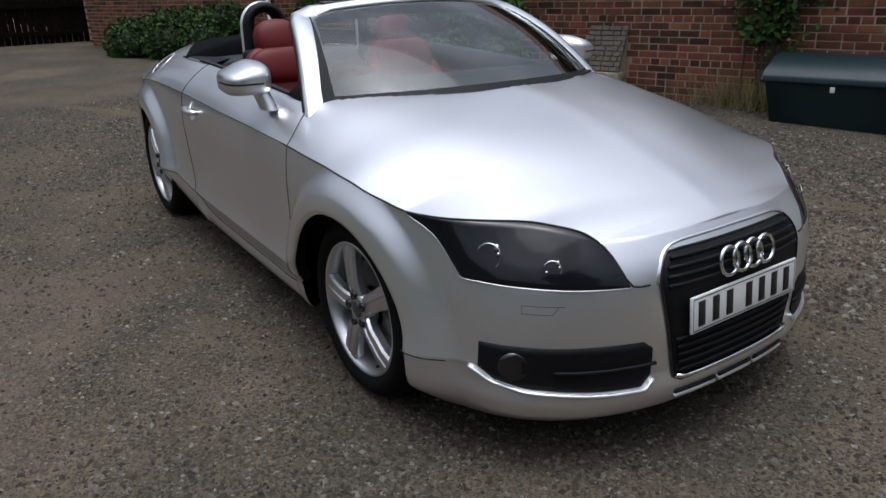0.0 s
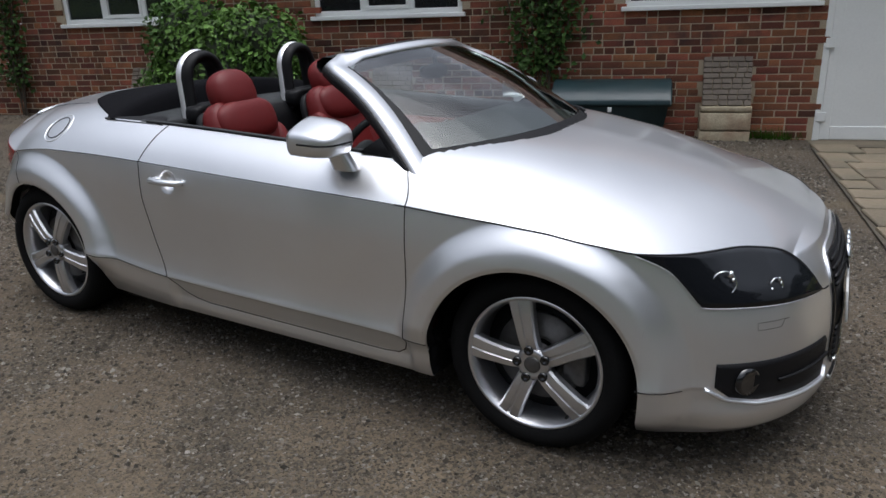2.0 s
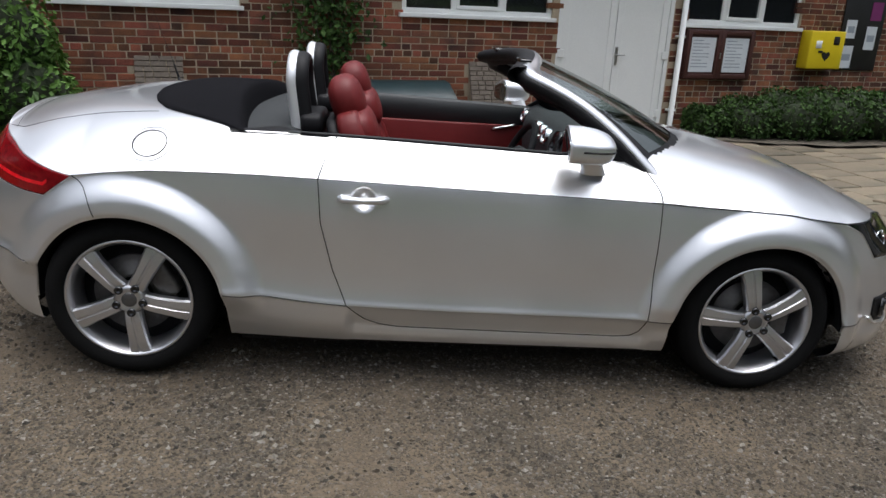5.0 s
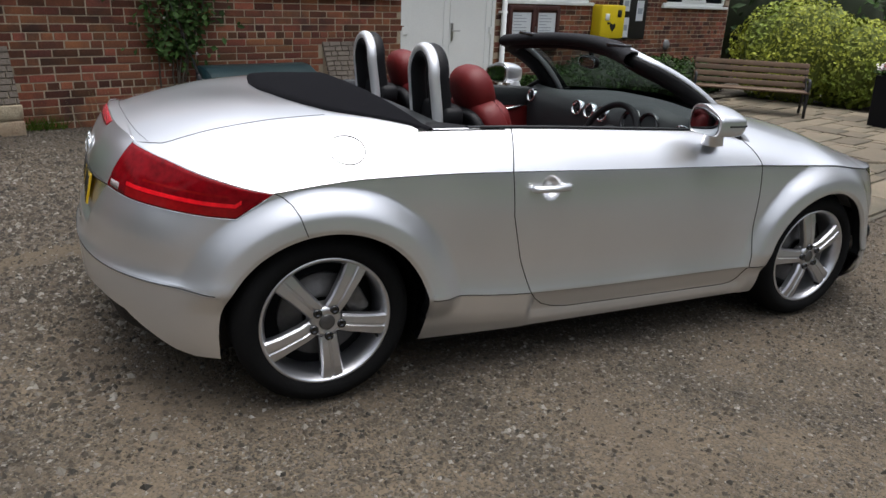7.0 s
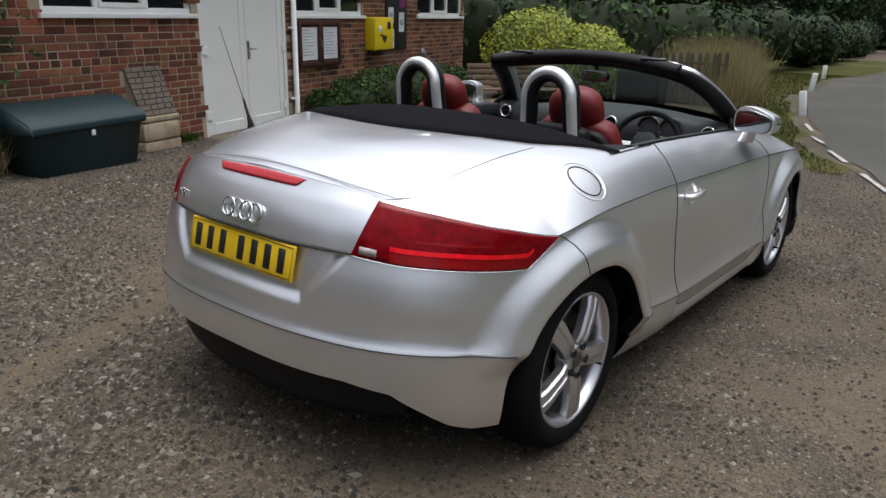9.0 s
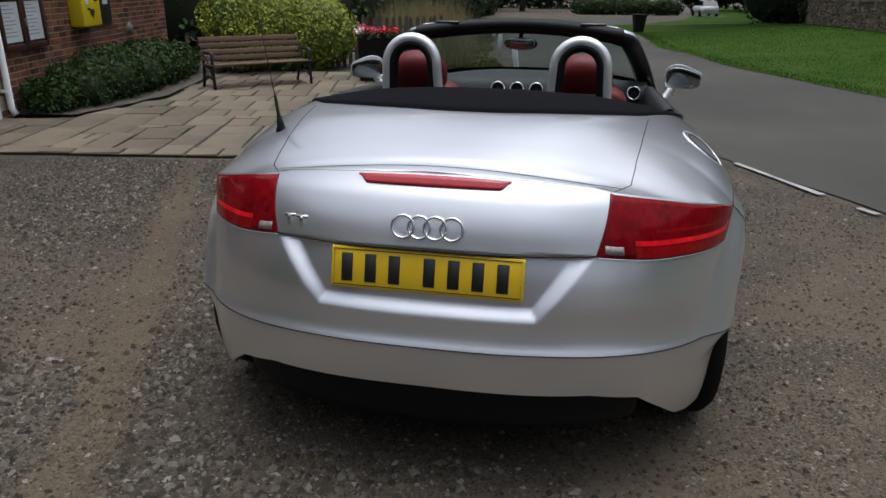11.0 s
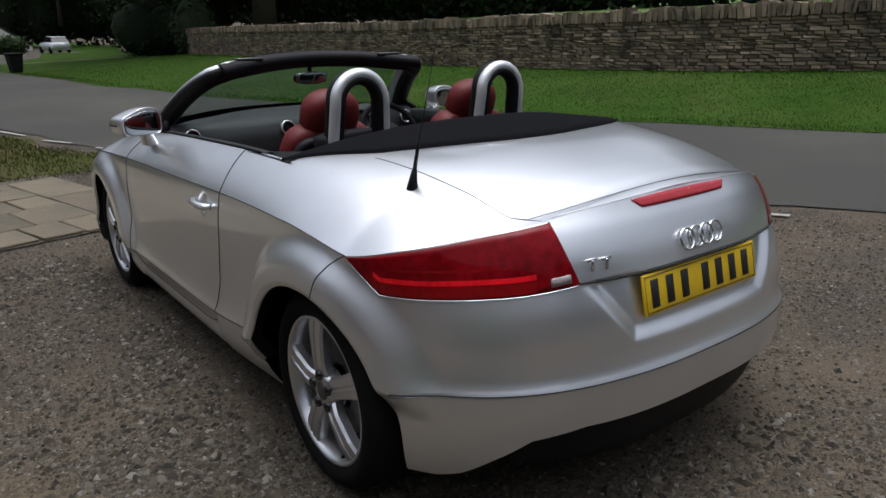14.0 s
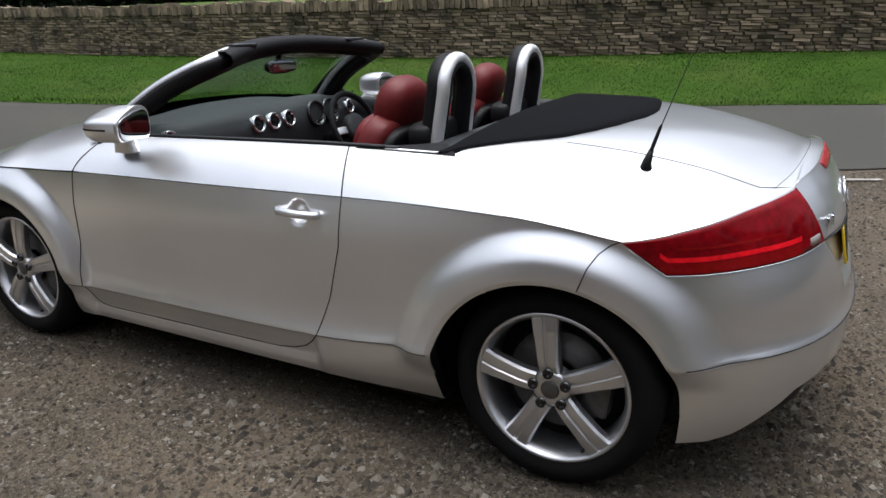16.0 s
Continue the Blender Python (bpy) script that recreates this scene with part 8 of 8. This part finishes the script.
hedge_row(58.0, 9.0, 98.0, 14.0, 3.0, 1.5, 69, "dark hedgerow beside the far road", M_LEAFDARK, z=-1.5, n=9000)
hedge_row(44.0, -12.5, 98.0, -25.0, 9.0, 2.4, 70, "tall dark trees along the far field edge", M_LEAFDARK, z=-1.2, n=26000, size=0.3)
hedge_row(45.0, -15.0, 27.0, -27.0, 9.0, 2.2, 73, "tall dark tree belt beyond the meadow", M_LEAFDARK, z=1.0, n=22000, size=0.24)
hedge_row(28.0, -27.0, -14.0, -37.0, 9.0, 2.2, 74, "tall dark trees at the back of the meadow", M_LEAFDARK, z=1.4, n=26000, size=0.26)
hedge_row(-20.5, 3.0, -19.0, -9.0, 4.0, 1.4, 71, "tall dark hedge behind the yard fence", M_LEAFDARK, z=0.0, n=7000)
hedge_row(-20.0, 5.5, -17.0, 4.6, 4.0, 1.4, 72, "tall dark evergreen hedge in the yard corner", M_LEAFDARK, z=0.0, n=4000)
hedge_row(38.5, -8.2, 36.0, -12.5, 3.2, 1.3, 65, "dark evergreen shrubs beyond the wall end", M_LEAFDARK, z=-0.6)
hedge_row(11.6, 8.9, 11.2, 13.0, 2.6, 0.9, 66, "dark evergreen hedge at the end of the hall", M_LEAFDARK)
hedge_row(30.2, -9.6, 36.0, -11.0, 2.8, 1.0, 67, "dark shrubs at the end of the stone wall", M_LEAFDARK, z=-0.2)

# white cottage beyond the junction
M_LIME = material("limewashed_wall", (0.7, 0.68, 0.63), 0.85, vary=0.08, scale=2, bump=0.2)
house = thing("cottage", Matrix.Translation((92.0, -7.9, -3.9)) @ Matrix.Rotation(radians(3), 4, "Z"), "white rendered cottage with a dark tiled roof", "house")
bm = bmesh.new()
box(bm, -3, 3, -3.2, 3.2, 0, 2.6)
v = [bm.verts.new((x, y, z)) for x in (-3, 3) for y, z in ((-3.2, 2.6), (3.2, 2.6), (0, 4.8))]
bm.faces.new(v[:3])
bm.faces.new(v[3:])
part("wall", bm, M_LIME, house, smooth_shade=False)
bm = bmesh.new()
rows = [[bm.verts.new((x, y, z)) for y, z in ((-3.6, 2.35), (0, 4.9), (3.6, 2.35))] for x in (-3.0, 3.3)]
grid_faces(bm, rows)
r = bmesh.ops.extrude_face_region(bm, geom=list(bm.faces))
bmesh.ops.translate(bm, vec=(0, 0, 0.15), verts=[q for q in r["geom"] if isinstance(q, bmesh.types.BMVert)])
part("roof", bm, material("slate", (0.06, 0.058, 0.062), 0.8, vary=0.2, bump=0.3), house, smooth_shade=False)
bm = bmesh.new()
box(bm, -0.4, 0.4, -0.4, 0.4, 4.4, 5.9, 0.02)
part("chimney", bm, M_BRICK, house)
for y in (-1.8, 1.6):
    bm = bmesh.new()
    box(bm, -3.05, -2.98, y - 0.5, y + 0.5, 1.0, 2.1)
    part("window", bm, M_DARKGLASS, house)

# far parked car, wheelie bin
M_FARCAR = material("pale_car_paint", (0.62, 0.64, 0.66), 0.3, metal=0.2, vary=0.03, bump=0, coat=0.5)
fc = thing("parked_car", Matrix.Translation((71.4, -10.5, ground_z(71.4, -10.5) + 0.02)) @ Matrix.Rotation(radians(8), 4, "Z"), "small silver hatchback parked by the far lane", "car")
bm = bmesh.new()
rows = []
for x, zt, w in ((-1.9, 0.85, 0.7), (-1.75, 0.95, 0.78), (-1.0, 0.98, 0.8), (0.6, 0.95, 0.8), (1.6, 0.85, 0.76), (1.9, 0.65, 0.6)):
    rows.append([bm.verts.new((x, y, z)) for y, z in ((-w, 0.3), (-w, 0.6), (-w * 0.92, zt), (w * 0.92, zt), (w, 0.6), (w, 0.3), (-w, 0.3))])
grid_faces(bm, rows)
bm.faces.new(rows[0][:-1])
bm.faces.new(rows[-1][:-1])
bmesh.ops.recalc_face_normals(bm, faces=bm.faces)
part("body", bm, M_FARCAR, fc)
bm = bmesh.new()
rows = []
for x, z, w in ((-1.7, 0.94, 0.72), (-1.3, 1.38, 0.6), (0.1, 1.42, 0.6), (0.9, 0.94, 0.72)):
    rows.append([bm.verts.new((x, -w, z)), bm.verts.new((x, w, z))])
grid_faces(bm, rows)
bm.faces.new([r[0] for r in rows])
bm.faces.new([r[1] for r in rows])
bmesh.ops.recalc_face_normals(bm, faces=bm.faces)
part("cabin_glass", bm, M_DARKGLASS, fc, smooth_shade=False)
bm = bmesh.new()
box(bm, -1.3, 0.1, -0.59, 0.59, 1.37, 1.44, 0.03)
part("roof", bm, M_FARCAR, fc)
for x in (-1.2, 1.2):
    for y in (-0.76, 0.76):
        bm = bmesh.new()
        lathe(bm, [(0.0, -0.09), (0.2, -0.09), (0.3, -0.07), (0.3, 0.07), (0.2, 0.09), (0.0, 0.09)], 20)
        bmesh.ops.translate(bm, vec=(x, y, 0.3), verts=bm.verts)
        bmesh.ops.recalc_face_normals(bm, faces=bm.faces)
        part("wheel", bm, M_TYRE, fc)
wb = thing("wheelie_bin", Matrix.Translation((30.7, -2.3, ground_z(30.7, -2.3))) @ Matrix.Rotation(radians(15), 4, "Z") @ Matrix.Scale(0.8, 4), "black wheelie bin standing on the verge", "bin")
bm = bmesh.new()
rows = []
for z, a, b in ((0.0, 0.2, 0.22), (0.85, 0.27, 0.32), (0.9, 0.29, 0.34)):
    rows.append([bm.verts.new((x, y, z)) for x, y in ((-a, -b), (a, -b), (a, b), (-a, b), (-a, -b))])
grid_faces(bm, rows)
bmesh.ops.recalc_face_normals(bm, faces=bm.faces)
part("body", bm, M_BLACK, wb, smooth_shade=False)
bm = bmesh.new()
box(bm, -0.31, 0.31, -0.36, 0.36, 0.9, 0.97, 0.02)
part("lid", bm, M_BLACK, wb)
# far lane across the junction
lane = strip("lane", list(np.arange(52, 92, 2.0)), lambda x: -13.0 + (x - 72) * 0.08, lambda x: -10.6 + (x - 72) * 0.08, 3, M_ROAD, 0.02)
tagged(lane, "grey lane running off beyond the junction", "road", kind="structure")

# timber fence that closes the yard at the far left
M_FENCE = material("dark_stained_boards", (0.010, 0.0065, 0.0045), 0.9, spec=0.1, vary=0.3, scale=6, fine=50, bump=0.4, objrand=0.3)
fb_ = thing("board_fence", Matrix.Translation((-18.2, 2.2, 0.1)) @ Matrix.Rotation(radians(-82), 4, "Z"), "tall dark stained board fence closing the yard", "fence")
bm = bmesh.new()
box(bm, -0.2, 10.2, 0.03, 0.08, 0.3, 0.4)
box(bm, -0.2, 10.2, 0.03, 0.08, 0.95, 1.05)
part("rail", bm, M_FENCE, fb_, smooth_shade=False)
board = bpy.data.meshes.new("board")
bm = bmesh.new()
box(bm, -0.062, 0.062, -0.011, 0.011, 0.0, 1.2, 0.003, 1)
bm.to_mesh(board)
bm.free()
board.materials.append(M_FENCE)
for k in range(72):
    o = new("board", board)
    o.parent = fb_
    o.matrix_local = Matrix.Translation((k * 0.142, 0.0 if k % 2 else 0.012, random.Random(k).uniform(-0.01, 0.01)))

# ---- paving ----
pave = thing("pavement", HALL, "buff riven stone paving outside the hall", "paving")
pave["kind"] = "structure"
bm = bmesh.new()
rows = []
for s in np.arange(2.6, 9.6, 0.25):
    row = []
    for y in np.arange(-5.75, -0.25, 0.25):
        wx, wy = hall_xy(s, y)
        s_edge = 2.70 + 0.32 * (y + 4.94) / 4.54
        row.append(bm.verts.new((max(s, s_edge) if y > -5.1 else min(max(s, s_edge), 5.2), y, ground_z(wx, wy) + 0.012)))
    rows.append(row)
grid_faces(bm, rows)
part("bedding", bm, M_JOINT, pave)
# slabs of mixed sizes fitted together on a 15 cm module
rnd = random.Random(15)
GS, GY_ = 46, 36
taken = [[False] * GY_ for _ in range(GS)]
SIZES = [(4, 2), (5, 3), (4, 3), (3, 2), (3, 3), (6, 3), (4, 2), (3, 2), (5, 2)]
for j in range(GY_):
    for i in range(GS):
        if taken[i][j]:
            continue
        w = d = 1
        for a, b in rnd.sample(SIZES, len(SIZES)) + [(2, 1), (1, 2)]:
            if i + a <= GS and j + b <= GY_ and not any(taken[i + p][j + q] for p in range(a) for q in range(b)):
                w, d = a, b
                break
        for p in range(w):
            for q in range(d):
                taken[i + p][j + q] = True
        y0, dp, wd = -5.72 + j * 0.15, d * 0.15, w * 0.15
        s0 = 2.70 + i * 0.15
        edge = 2.72 + 0.32 * (y0 + dp / 2 + 4.94) / 4.54
        if s0 < edge:
            wd -= edge - s0
            s0 = edge
        sc, yc = s0 + wd / 2, y0 + dp / 2
        if wd < 0.06 or (yc < -4.9 and sc > 5.15) or (yc > -1.3 + 0.55 * max(0, (6.5 - sc) / 1.5) and sc > 5.0):
            continue
        bm = bmesh.new()
        g = 0.008 + 0.006 * rnd.random()
        box(bm, -wd / 2 + g, wd / 2 - g, -dp / 2 + g, dp / 2 - g, -0.03, 0.024, 0.008, 1)
        for v in bm.verts:
            v.co += Vector((rnd.uniform(-0.006, 0.006), rnd.uniform(-0.006, 0.006), 0.004 * noise.noise((v.co.x * 7 + sc, v.co.y * 7 + yc, 0))))
        me = bpy.data.meshes.new("slab")
        bm.to_mesh(me)
        bm.free()
        me.materials.append(M_PAVE)
        o = new("slab", me)
        o.parent = pave
        o.matrix_local = Matrix.Translation((sc, yc, ground_z(*hall_xy(sc, yc)) + 0.008 + rnd.uniform(-0.004, 0.006))) @ Matrix.Rotation(rnd.gauss(0, 0.01), 4, "Z") @ Matrix.Rotation(rnd.gauss(0, 0.008), 4, "X")
bm = bmesh.new()
rows = []
for s in np.arange(4.95, 10.6, 0.2):
    lim = -1.3 + 0.55 * max(0, (6.5 - s) / 1.5)
    rows.append([bm.verts.new((s, min(lim, -0.15) * k / 4 - 0.01, ground_z(*hall_xy(s, lim)) + 0.05 + 0.02 * noise.noise((s * 3, k, 0)))) for k in range(5)])
grid_faces(bm, rows)
bed = mesh_object("flower_bed", bm, M_JOINT)
bed.matrix_world = HALL
tagged(bed, "dark soil bed below the hall wall", "soil", kind="structure")

# ---- bricks of the hall ----
LAY = course_layout()
SHARED = {}
V_, F_ = [], []
count = 0
for s, z, w, o in LAY:
    if -0.6 < s < 3.05 and z < 0.95 and count < 295:
        key = round(w, 3)
        if key not in SHARED:
            SHARED[key] = brick_mesh("brick", w, M_BRICKP)
        ob = new("brick", SHARED[key])
        ob.parent = wall_hall
        ob.matrix_local = Matrix.Translation((s, o, z))
        count += 1
    elif z < 2.7:
        i = len(V_)
        a, b = s - w / 2, s + w / 2
        c0, c1 = z - 0.0325, z + 0.0325
        e = 0.004
        V_ += [(a, 0.05, c0), (b, 0.05, c0), (b, 0.05, c1), (a, 0.05, c1), (a, o, c0), (b, o, c0), (b, o, c1), (a, o, c1), (a + e, o - e, c0 + e), (b - e, o - e, c0 + e), (b - e, o - e, c1 - e), (a + e, o - e, c1 - e)]
        for p, q in ((0, 4), (4, 8)):
            for k in range(4):
                F_.append((i + p + k, i + p + (k + 1) % 4, i + q + (k + 1) % 4, i + q + k))
        F_.append((i + 8, i + 9, i + 10, i + 11))
rest = data_part("brickwork", V_, F_, M_BRICK, wall_hall)
tagged(rest, "red brickwork in irregular bond", kind="stuff")
